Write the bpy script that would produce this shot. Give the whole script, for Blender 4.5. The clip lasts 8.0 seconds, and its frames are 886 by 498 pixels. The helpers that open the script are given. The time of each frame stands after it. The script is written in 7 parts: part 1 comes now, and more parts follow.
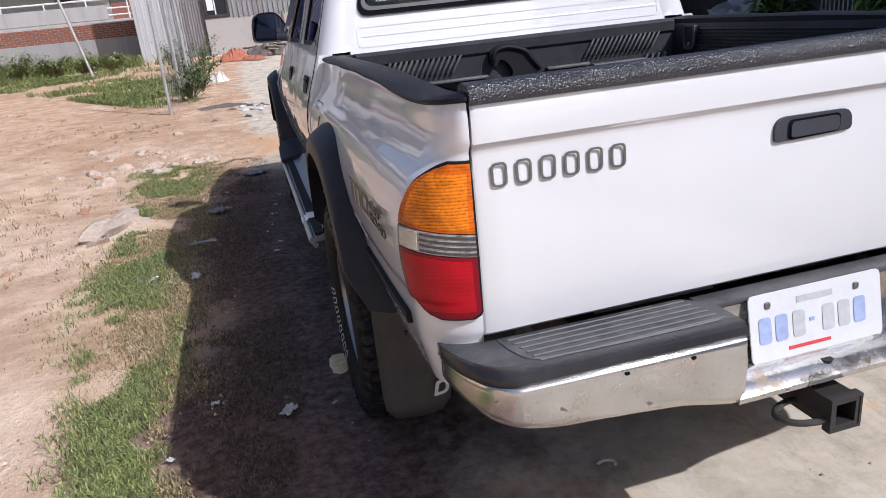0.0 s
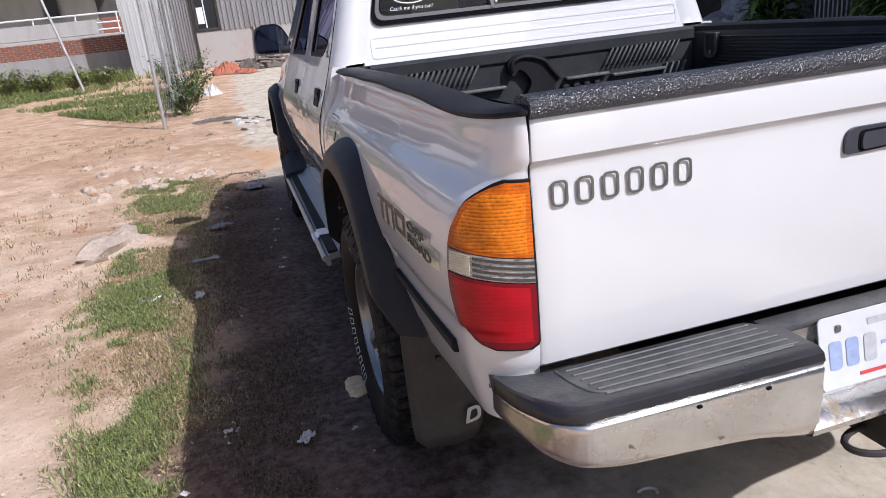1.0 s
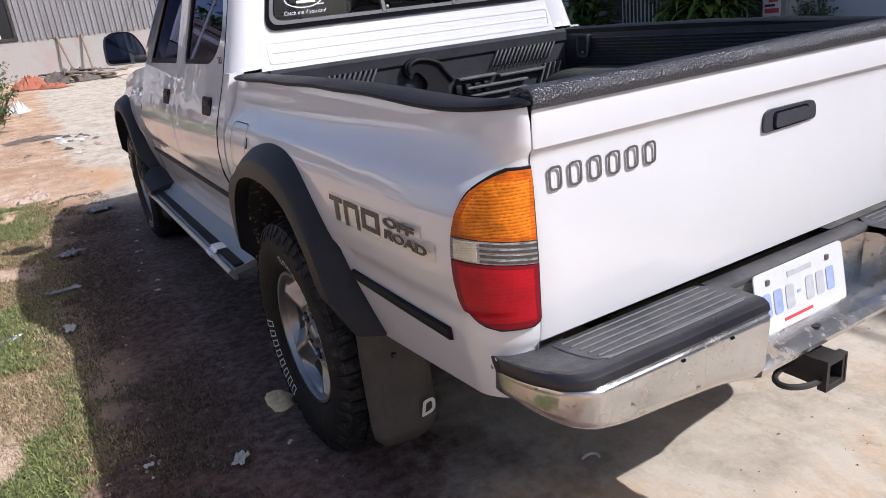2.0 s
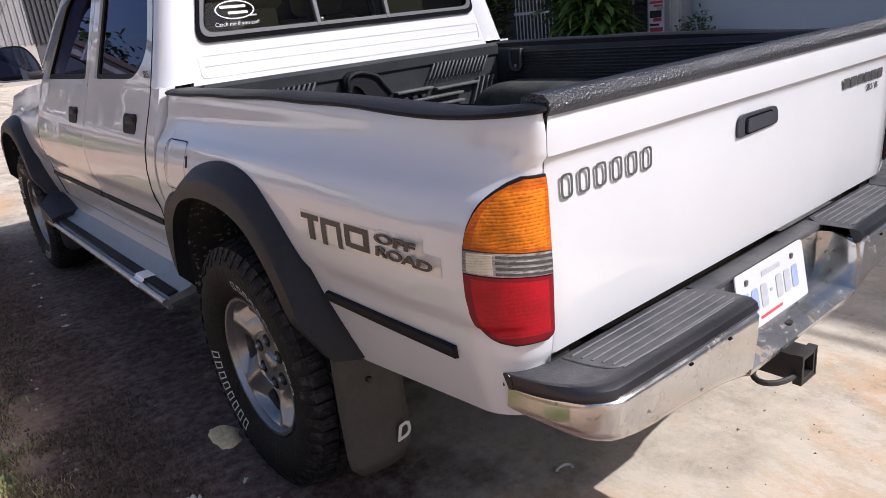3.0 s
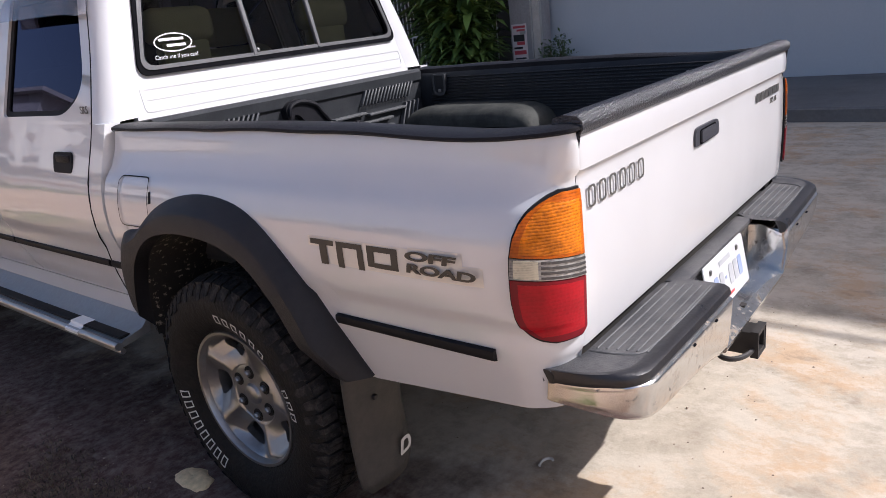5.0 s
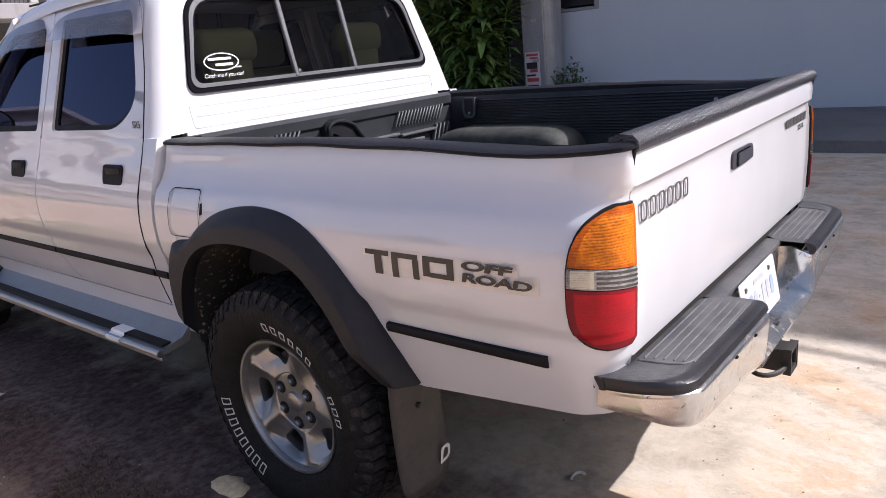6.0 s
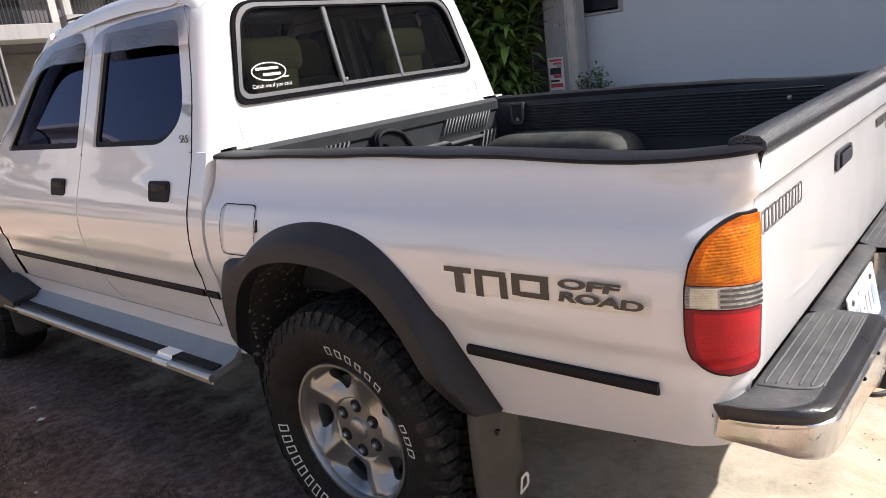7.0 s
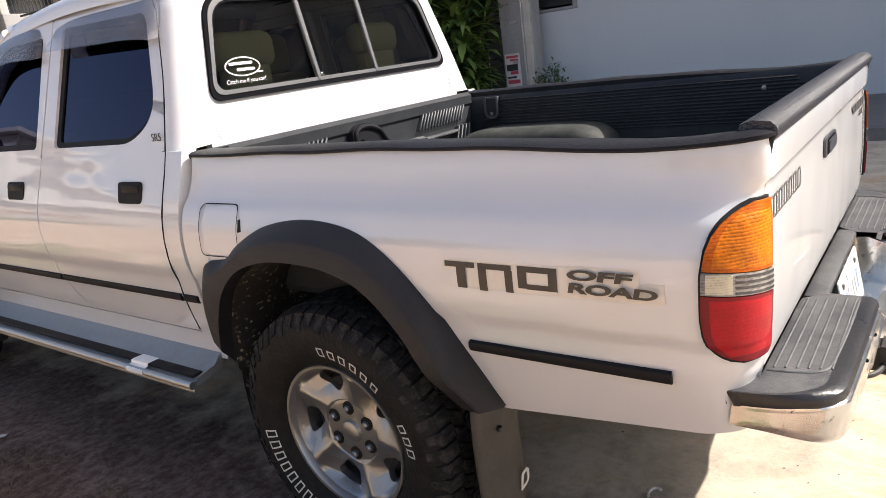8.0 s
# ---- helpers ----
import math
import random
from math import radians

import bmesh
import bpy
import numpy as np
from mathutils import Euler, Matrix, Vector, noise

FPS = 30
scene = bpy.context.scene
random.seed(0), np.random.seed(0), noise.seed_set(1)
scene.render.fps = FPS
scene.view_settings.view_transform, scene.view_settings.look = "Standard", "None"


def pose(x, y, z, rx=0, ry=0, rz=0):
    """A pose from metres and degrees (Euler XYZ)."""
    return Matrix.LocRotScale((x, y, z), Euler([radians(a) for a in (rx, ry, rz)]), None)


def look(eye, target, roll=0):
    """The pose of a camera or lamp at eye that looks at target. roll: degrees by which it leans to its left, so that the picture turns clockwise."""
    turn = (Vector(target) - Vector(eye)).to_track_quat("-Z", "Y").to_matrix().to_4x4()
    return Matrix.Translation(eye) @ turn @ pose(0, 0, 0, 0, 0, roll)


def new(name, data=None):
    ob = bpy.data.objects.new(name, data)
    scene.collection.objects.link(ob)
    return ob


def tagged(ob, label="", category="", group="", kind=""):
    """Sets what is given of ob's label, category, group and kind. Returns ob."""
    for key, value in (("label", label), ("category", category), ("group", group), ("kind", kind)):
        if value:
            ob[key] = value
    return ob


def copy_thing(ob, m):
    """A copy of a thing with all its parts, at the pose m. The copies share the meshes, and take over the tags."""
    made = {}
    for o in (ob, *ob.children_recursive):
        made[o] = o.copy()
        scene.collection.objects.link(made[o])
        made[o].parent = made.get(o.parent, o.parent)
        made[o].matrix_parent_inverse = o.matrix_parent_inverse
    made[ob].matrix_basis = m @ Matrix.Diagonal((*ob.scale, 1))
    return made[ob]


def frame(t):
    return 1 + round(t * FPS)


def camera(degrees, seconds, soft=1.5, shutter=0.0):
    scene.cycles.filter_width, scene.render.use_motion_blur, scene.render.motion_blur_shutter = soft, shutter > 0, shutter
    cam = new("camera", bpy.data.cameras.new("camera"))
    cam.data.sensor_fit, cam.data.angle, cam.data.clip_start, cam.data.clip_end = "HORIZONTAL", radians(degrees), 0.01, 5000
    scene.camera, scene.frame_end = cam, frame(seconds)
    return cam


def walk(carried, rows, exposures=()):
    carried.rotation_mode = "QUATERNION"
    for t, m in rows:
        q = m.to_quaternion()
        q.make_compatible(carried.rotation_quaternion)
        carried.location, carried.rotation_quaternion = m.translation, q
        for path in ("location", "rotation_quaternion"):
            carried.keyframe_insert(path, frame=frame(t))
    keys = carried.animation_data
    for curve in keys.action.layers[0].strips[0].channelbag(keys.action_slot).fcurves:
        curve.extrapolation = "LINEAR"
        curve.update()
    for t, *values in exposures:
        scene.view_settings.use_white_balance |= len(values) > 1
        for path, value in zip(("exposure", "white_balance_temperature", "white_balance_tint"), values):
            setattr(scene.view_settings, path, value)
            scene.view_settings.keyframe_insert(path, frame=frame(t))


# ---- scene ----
cam = camera(65.6, 8.0, soft=0.45)
EXPOSE = 0.21
BALANCE = [(0, 0.03, 5710, 16), (1.5, 0.11, 5750, 16), (3, 0.25, 5890, 17), (4.5, 0.32, 5990, 17), (6, 0.55, 5940, 20), (6.5, 0.68, 5990, 18), (7, 0.75, 6320, 13), (8, 0.95, 6570, 12)]
PATH = [
    (0, (-1.06, -1.097, 1.253), (-0.598, 0.736, 0.599), -5.9),
    (0.5, (-1.104, -0.987, 1.257), (-0.637, 0.842, 0.596), -7.8),
    (1, (-1.13, -0.977, 1.256), (-0.64, 0.858, 0.628), -6.4),
    (1.5, (-1.232, -0.941, 1.259), (-0.462, 0.793, 0.626), -4.6),
    (1.7, (-1.306, -0.925, 1.271), (-0.455, 0.76, 0.613), -5.4),
    (2.8, (-1.513, -0.811, 1.266), (-0.42, 0.745, 0.648), -6.6),
    (3, (-1.522, -0.755, 1.267), (-0.352, 0.736, 0.626), -6.2),
    (3.5, (-1.548, -0.632, 1.299), (-0.316, 0.808, 0.659), -7.8),
    (4, (-1.592, -0.619, 1.301), (-0.305, 0.783, 0.687), -6.9),
    (4.5, (-1.695, -0.617, 1.307), (-0.279, 0.645, 0.672), -6.5),
    (4.7, (-1.739, -0.61, 1.311), (-0.303, 0.628, 0.673), -6.9),
    (5.8, (-1.91, -0.577, 1.316), (-0.425, 0.638, 0.752), -6.6),
    (6, (-1.922, -0.562, 1.317), (-0.456, 0.682, 0.767), -5.8),
    (6.5, (-1.935, -0.499, 1.315), (-0.546, 0.861, 0.842), -6.8),
    (7, (-1.92, -0.371, 1.316), (-0.478, 0.913, 0.795), -7.3),
    (7.5, (-1.917, -0.279, 1.312), (-0.475, 0.999, 0.776), -7.9),
    (8, (-1.955, -0.276, 1.311), (-0.437, 0.907, 0.77), -7.8),
]
walk(cam, [(t, look(eye, target, roll)) for t, eye, target, roll in PATH], [(t, EXPOSE + stops, kelvin, tint) for t, stops, kelvin, tint in BALANCE])

# ---------------- world, sun, exposure ----------------
world = bpy.data.worlds.new("world")
scene.world = world
world.use_nodes = True
wn = world.node_tree.nodes
sky = wn.new("ShaderNodeTexSky")
sky.sky_type = "NISHITA"
sky.sun_disc = False
SUN_WAY = Vector((0.67, -0.84, 1.0)).normalized()
sky.sun_elevation = math.asin(SUN_WAY.z)
sky.sun_rotation = math.atan2(SUN_WAY.x, SUN_WAY.y)
sky.dust_density, sky.ozone_density = 4.0, 0.3
wn["Background"].inputs[1].default_value = 0.098
world.node_tree.links.new(sky.outputs[0], wn["Background"].inputs[0])
sun = new("sun", bpy.data.lights.new("sun", "SUN"))
sun.data.energy, sun.data.angle, sun.data.color = 3.95, radians(0.53), (1.0, 0.96, 0.89)
sun.matrix_world = look(SUN_WAY * 60, (0, 0, 0))


# ---------------- materials ----------------
def nodes_of(name):
    m = bpy.data.materials.new(name)
    m.use_nodes = True
    n, l = m.node_tree.nodes, m.node_tree.links
    return m, n, l, n["Principled BSDF"]


def noise_tex(n, l, scale, detail=4.0, rough=0.55, stretch=None):
    pos = n.new("ShaderNodeNewGeometry").outputs["Position"]
    if stretch:
        mp = n.new("ShaderNodeMapping")
        mp.inputs["Scale"].default_value = stretch
        l.new(pos, mp.inputs[0])
        pos = mp.outputs[0]
    t = n.new("ShaderNodeTexNoise")
    t.inputs["Scale"].default_value, t.inputs["Detail"].default_value, t.inputs["Roughness"].default_value = scale, detail, rough
    l.new(pos, t.inputs["Vector"])
    return t.outputs["Fac"]


def ramp(n, l, fac, stops):
    r = n.new("ShaderNodeValToRGB")
    el = r.color_ramp.elements
    for k, (p, c) in enumerate(stops):
        e = el[k] if k < 2 else el.new(p)
        e.position = p
        e.color = (*c, 1) if len(c) == 3 else c
    l.new(fac, r.inputs[0])
    return r.outputs[0]


def mixc(n, l, fac, a, b, mode="MIX"):
    m = n.new("ShaderNodeMix")
    m.data_type, m.blend_type = "RGBA", mode
    for sock, v in ((m.inputs[0], fac), (m.inputs[6], a), (m.inputs[7], b)):
        if isinstance(v, (int, float)):
            sock.default_value = v
        elif isinstance(v, tuple):
            sock.default_value = (*v, 1)
        else:
            l.new(v, sock)
    return m.outputs[2]


def mathn(n, l, op, a, b=0.0, clamp=False):
    m = n.new("ShaderNodeMath")
    m.operation, m.use_clamp = op, clamp
    for k, v in enumerate((a, b)):
        if isinstance(v, (int, float)):
            m.inputs[k].default_value = v
        else:
            l.new(v, m.inputs[k])
    return m.outputs[0]


def bump_in(n, l, bsdf, height, strength, dist, before=None):
    b = n.new("ShaderNodeBump")
    b.inputs["Strength"].default_value, b.inputs["Distance"].default_value = strength, dist
    l.new(height, b.inputs["Height"])
    if before:
        l.new(before, b.inputs["Normal"])
    l.new(b.outputs[0], bsdf.inputs["Normal"])
    return b.outputs[0]


def mat(name, color, rough=0.5, metal=0.0, var=0.12, scale=6.0, fine=60.0, bump=0.0, bscale=120.0, coat=0.0, rvar=0.1, dust=0.0, dust_color=(0.42, 0.33, 0.24), spec=0.5, dscale=3.0, dlow=0.42, dhigh=0.75):
    m, n, l, b = nodes_of(name)
    big, small = noise_tex(n, l, scale), noise_tex(n, l, fine, 3.0)
    both = mathn(n, l, "ADD", mathn(n, l, "MULTIPLY", big, 0.6), mathn(n, l, "MULTIPLY", small, 0.4))
    lo, hi = tuple(c * (1 - var) for c in color), tuple(min(1.0, c * (1 + var)) for c in color)
    col = ramp(n, l, both, [(0.3, lo), (0.7, hi)])
    if dust > 0:
        d = ramp(n, l, noise_tex(n, l, dscale, 8.0, 0.7), [(dlow, (0, 0, 0)), (dhigh, (dust, dust, dust))])
        col = mixc(n, l, d, col, dust_color)
    l.new(col, b.inputs["Base Color"])
    r = n.new("ShaderNodeMapRange")
    r.inputs["To Min"].default_value, r.inputs["To Max"].default_value = max(0.02, rough - rvar), min(1.0, rough + rvar)
    l.new(big, r.inputs["Value"])
    l.new(r.outputs[0], b.inputs["Roughness"])
    b.inputs["Metallic"].default_value = metal
    b.inputs["Specular IOR Level"].default_value = spec
    if coat:
        b.inputs["Coat Weight"].default_value, b.inputs["Coat Roughness"].default_value = coat, 0.04
    if bump:
        bump_in(n, l, b, noise_tex(n, l, bscale, 4.0), bump, 0.004)
    return m


def paint_white():
    m, n, l, b = nodes_of("white_car_paint")
    big, low = noise_tex(n, l, 2.2, 5.0), noise_tex(n, l, 14.0, 6.0, 0.7)
    col = ramp(n, l, big, [(0.35, (0.635, 0.635, 0.64)), (0.65, (0.665, 0.665, 0.67))])
    grime = ramp(n, l, low, [(0.60, (0, 0, 0)), (0.85, (0.05, 0.05, 0.05))])
    col = mixc(n, l, grime, col, (0.52, 0.45, 0.36))
    l.new(col, b.inputs["Base Color"])
    b.inputs["Roughness"].default_value = 0.42
    b.inputs["Coat Weight"].default_value = 1.0
    l.new(ramp(n, l, low, [(0.3, (0.004, 0.004, 0.004)), (0.8, (0.022, 0.022, 0.022))]), b.inputs["Coat Roughness"])
    b.inputs["Coat IOR"].default_value = 1.85
    # slight waves of the old panels under the clear coat
    wave = n.new("ShaderNodeBump")
    wave.inputs["Strength"].default_value, wave.inputs["Distance"].default_value = 0.20, 0.02
    l.new(noise_tex(n, l, 3.2, 1.5), wave.inputs["Height"])
    l.new(wave.outputs[0], b.inputs["Coat Normal"])
    return m


def chrome_worn():
    m, n, l, b = nodes_of("worn_chrome")
    low, fine, speck = noise_tex(n, l, 7.0, 7.0, 0.68), noise_tex(n, l, 45.0, 6.0, 0.7), noise_tex(n, l, 26.0, 3.0, 0.6)
    # dull film with rust blooms and small dark pits
    film = ramp(n, l, low, [(0.35, (0.66, 0.66, 0.655)), (0.65, (0.56, 0.55, 0.53))])
    spot = ramp(n, l, mathn(n, l, "MULTIPLY", low, fine), [(0.29, (0, 0, 0)), (0.40, (0.9, 0.9, 0.9))])
    pit = ramp(n, l, mathn(n, l, "MULTIPLY", speck, fine), [(0.36, (0, 0, 0)), (0.40, (0.9, 0.9, 0.9))])
    col = mixc(n, l, spot, film, (0.30, 0.215, 0.13))
    l.new(mixc(n, l, pit, col, (0.09, 0.07, 0.055)), b.inputs["Base Color"])
    worn = mathn(n, l, "MAXIMUM", spot, pit)
    l.new(mathn(n, l, "SUBTRACT", 0.95, mathn(n, l, "MULTIPLY", worn, 0.8)), b.inputs["Metallic"])
    l.new(ramp(n, l, noise_tex(n, l, 6.0, 5.0, 0.6, (3.0, 3.0, 0.6)), [(0.3, (0.07, 0.07, 0.07)), (0.75, (0.24, 0.24, 0.24))]), b.inputs["Roughness"])
    bump_in(n, l, b, noise_tex(n, l, 11.0, 3.0), 0.14, 0.01)
    return m


def hammered_black():
    m, n, l, b = nodes_of("hammered_black_liner")
    b.inputs["Base Color"].default_value = (0.018, 0.018, 0.023, 1)
    b.inputs["Roughness"].default_value = 0.28
    b.inputs["Specular IOR Level"].default_value = 0.9
    v = n.new("ShaderNodeTexVoronoi")
    v.inputs["Scale"].default_value = 205
    l.new(n.new("ShaderNodeNewGeometry").outputs["Position"], v.inputs["Vector"])
    bump_in(n, l, b, mathn(n, l, "ADD", v.outputs["Distance"], noise_tex(n, l, 380.0, 2.0)), 0.75, 0.0034)
    return m


def tinted_glass(name, tint, gloss=0.02, ior=1.40, film=(1.0, 1.0, 1.0)):
    m, n, l, b = nodes_of(name)
    n.remove(b)
    tr, gl, mx = n.new("ShaderNodeBsdfTransparent"), n.new("ShaderNodeBsdfGlossy"), n.new("ShaderNodeMixShader")
    tr.inputs[0].default_value = (*tint, 1)
    gl.inputs["Roughness"].default_value = gloss
    gl.inputs["Color"].default_value = (*film, 1)
    fr = n.new("ShaderNodeFresnel")
    fr.inputs[0].default_value = ior
    l.new(fr.outputs[0], mx.inputs[0])
    l.new(tr.outputs[0], mx.inputs[1])
    l.new(gl.outputs[0], mx.inputs[2])
    l.new(mx.outputs[0], n["Material Output"].inputs[0])
    return m


def visor_plastic():
    """Hazy grey acrylic: mostly see-through, a little milky, glossy."""
    m = tinted_glass("hazy_grey_visor_plastic", (0.86, 0.86, 0.90), 0.03, 1.5)
    n, l = m.node_tree.nodes, m.node_tree.links
    haze, mx = n.new("ShaderNodeBsdfDiffuse"), n.new("ShaderNodeMixShader")
    haze.inputs[0].default_value = (0.46, 0.46, 0.52, 1)
    l.new(ramp(n, l, noise_tex(n, l, 5.0, 4.0), [(0.35, (0.12, 0.12, 0.12)), (0.65, (0.26, 0.26, 0.26))]), mx.inputs[0])
    l.new(n["Mix Shader"].outputs[0], mx.inputs[1])
    l.new(haze.outputs[0], mx.inputs[2])
    l.new(mx.outputs[0], n["Material Output"].inputs[0])
    return m


def lens(name, color, rows, depth=0.35, dark=0.5, relief=0.3):
    """Moulded lens: fine wavering rows of prisms under a glossy face."""
    m, n, l, b = nodes_of(name)
    sep = n.new("ShaderNodeSeparateXYZ")
    l.new(n.new("ShaderNodeNewGeometry").outputs["Position"], sep.inputs[0])
    bend = mathn(n, l, "MULTIPLY", noise_tex(n, l, 12.0, 2.0), 5.0)
    a = mathn(n, l, "ABSOLUTE", mathn(n, l, "SINE", mathn(n, l, "ADD", mathn(n, l, "MULTIPLY", sep.outputs[2], rows), bend)))
    facets = n.new("ShaderNodeTexVoronoi")
    facets.inputs["Scale"].default_value = 135
    l.new(n.new("ShaderNodeNewGeometry").outputs["Position"], facets.inputs["Vector"])
    cells = mathn(n, l, "ADD", mathn(n, l, "MULTIPLY", a, 0.5), mathn(n, l, "MULTIPLY", facets.outputs["Distance"], 0.8))
    glow = ramp(n, l, noise_tex(n, l, 18.0, 4.0, 0.6), [(0.36, tuple(v * dark for v in color)), (0.7, color)])
    shade = ramp(n, l, cells, [(0.1, (1 - depth,) * 3), (0.8, (1.0, 1.0, 1.0))])
    l.new(mixc(n, l, 1.0, glow, shade, "MULTIPLY"), b.inputs["Base Color"])
    b.inputs["Roughness"].default_value = 0.35
    b.inputs["Specular IOR Level"].default_value = 0.15
    b.inputs["Coat Weight"].default_value, b.inputs["Coat Roughness"].default_value = 0.3, 0.015
    bump_in(n, l, b, cells, relief, 0.002)
    return m


def ground_mat():
    m, n, l, b = nodes_of("dirt_and_concrete")
    pos = n.new("ShaderNodeNewGeometry").outputs["Position"]
    sep = n.new("ShaderNodeSeparateXYZ")
    l.new(pos, sep.inputs[0])
    n1, n2, n3, n4 = noise_tex(n, l, 0.7, 6), noise_tex(n, l, 4.0, 8, 0.65), noise_tex(n, l, 26.0, 6, 0.7), noise_tex(n, l, 140.0, 4, 0.7)
    # dirt: pale sandy with red clods and crumbs
    dirt = ramp(n, l, n2, [(0.28, (0.46, 0.295, 0.185)), (0.48, (0.69, 0.50, 0.345)), (0.72, (0.86, 0.675, 0.505))])
    dirt = mixc(n, l, ramp(n, l, n1, [(0.5, (0, 0, 0)), (0.7, (0.35, 0.35, 0.35))]), dirt, (0.40, 0.245, 0.14))
    tracks = noise_tex(n, l, 1.0, 6, 0.62, (0.55, 1.2, 1.0))
    dirt = mixc(n, l, ramp(n, l, tracks, [(0.50, (0, 0, 0)), (0.60, (0.55, 0.55, 0.55))]), dirt, (0.38, 0.22, 0.125))
    dirt = mixc(n, l, ramp(n, l, tracks, [(0.34, (0.5, 0.5, 0.5)), (0.44, (0, 0, 0))]), dirt, (0.66, 0.52, 0.39))
    dirt = mixc(n, l, ramp(n, l, n3, [(0.55, (0, 0, 0)), (0.75, (0.45, 0.45, 0.45))]), dirt, (0.22, 0.14, 0.085))
    dirt = mixc(n, l, ramp(n, l, n4, [(0.3, (0.35, 0.35, 0.35)), (0.5, (0, 0, 0))]), dirt, (0.55, 0.43, 0.32))
    # redder, stonier ground further up the lot
    upper_lot = mathn(n, l, "MULTIPLY", mathn(n, l, "SUBTRACT", sep.outputs[1], 4.2), 0.28, True)
    dirt = mixc(n, l, mathn(n, l, "MULTIPLY", upper_lot, ramp(n, l, n2, [(0.35, (0.75, 0.75, 0.75)), (0.65, (0.3, 0.3, 0.3))])), dirt, (0.42, 0.255, 0.15))
    conc = ramp(n, l, n2, [(0.28, (0.33, 0.28, 0.215)), (0.5, (0.50, 0.435, 0.34)), (0.72, (0.64, 0.565, 0.455))])
    conc = mixc(n, l, ramp(n, l, n3, [(0.5, (0, 0, 0)), (0.8, (0.35, 0.35, 0.35))]), conc, (0.20, 0.165, 0.135))
    rust = ramp(n, l, noise_tex(n, l, 2.1, 8, 0.68), [(0.50, (0, 0, 0)), (0.63, (0.75, 0.75, 0.75))])
    rust = mathn(n, l, "MULTIPLY", rust, mathn(n, l, "SUBTRACT", 2.4, mathn(n, l, "MULTIPLY", sep.outputs[1], 0.7), True))
    conc = mixc(n, l, rust, conc, (0.52, 0.345, 0.20))
    conc = mixc(n, l, ramp(n, l, n4, [(0.62, (0, 0, 0)), (0.78, (0.4, 0.4, 0.4))]), conc, (0.17, 0.13, 0.10))
    swirl = noise_tex(n, l, 6.5, 9, 0.72, (1.0, 0.6, 1.0))
    conc = mixc(n, l, ramp(n, l, swirl, [(0.50, (0, 0, 0)), (0.58, (0.55, 0.55, 0.55))]), conc, (0.62, 0.55, 0.45))
    conc = mixc(n, l, ramp(n, l, swirl, [(0.36, (0.5, 0.5, 0.5)), (0.44, (0, 0, 0))]), conc, (0.27, 0.205, 0.145))
    # orange sand spilt over the drive's edge
    dx, dy = mathn(n, l, "MULTIPLY", mathn(n, l, "ADD", sep.outputs[0], 1.15), 1.5), mathn(n, l, "MULTIPLY", mathn(n, l, "SUBTRACT", sep.outputs[1], 6.7), 0.9)
    near = mathn(n, l, "SQRT", mathn(n, l, "ADD", mathn(n, l, "MULTIPLY", dx, dx), mathn(n, l, "MULTIPLY", dy, dy)))
    spill = mathn(n, l, "MULTIPLY", mathn(n, l, "SUBTRACT", mathn(n, l, "ADD", 0.62, mathn(n, l, "MULTIPLY", n2, 0.5)), near), 2.2, True)
    conc = mixc(n, l, mathn(n, l, "MULTIPLY", spill, 0.85), conc, (0.52, 0.30, 0.155))
    edge = mathn(n, l, "ADD", sep.outputs[0], mathn(n, l, "MULTIPLY", mathn(n, l, "SUBTRACT", n2, 0.5), 0.9))
    edge = mathn(n, l, "ADD", edge, mathn(n, l, "MULTIPLY", mathn(n, l, "SUBTRACT", n1, 0.5), 0.7))
    mask = mathn(n, l, "MULTIPLY", mathn(n, l, "ADD", edge, 1.22), 6.0, True)
    # earth and thatch band along the parking place, darkened for the truck's shade
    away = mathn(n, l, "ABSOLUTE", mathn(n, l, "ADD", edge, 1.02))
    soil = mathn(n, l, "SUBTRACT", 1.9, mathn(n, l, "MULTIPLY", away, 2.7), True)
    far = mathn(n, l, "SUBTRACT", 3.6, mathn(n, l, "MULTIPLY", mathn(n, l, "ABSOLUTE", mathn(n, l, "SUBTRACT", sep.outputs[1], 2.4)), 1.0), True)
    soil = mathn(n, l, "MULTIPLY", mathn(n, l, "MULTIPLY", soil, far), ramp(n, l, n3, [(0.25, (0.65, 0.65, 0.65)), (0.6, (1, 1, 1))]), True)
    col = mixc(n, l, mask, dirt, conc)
    shaded_earth = ramp(n, l, n2, [(0.3, (0.060, 0.032, 0.029)), (0.7, (0.128, 0.069, 0.058))])
    shaded_earth = mixc(n, l, ramp(n, l, n4, [(0.55, (0, 0, 0)), (0.75, (0.6, 0.6, 0.6))]), shaded_earth, (0.25, 0.19, 0.13))
    col = mixc(n, l, soil, col, shaded_earth)
    l.new(col, b.inputs["Base Color"])
    l.new(ramp(n, l, n3, [(0.2, (0.72, 0.72, 0.72)), (0.8, (0.95, 0.95, 0.95))]), b.inputs["Roughness"])
    b.inputs["Specular IOR Level"].default_value = 0.25
    rough_h = mathn(n, l, "ADD", mathn(n, l, "MULTIPLY", n3, 1.0), mathn(n, l, "MULTIPLY", n4, 0.35))
    amount = mathn(n, l, "SUBTRACT", 1.0, mathn(n, l, "MULTIPLY", mask, 0.90))
    bump_in(n, l, b, mathn(n, l, "MULTIPLY", rough_h, amount), 0.75, 0.032)
    return m


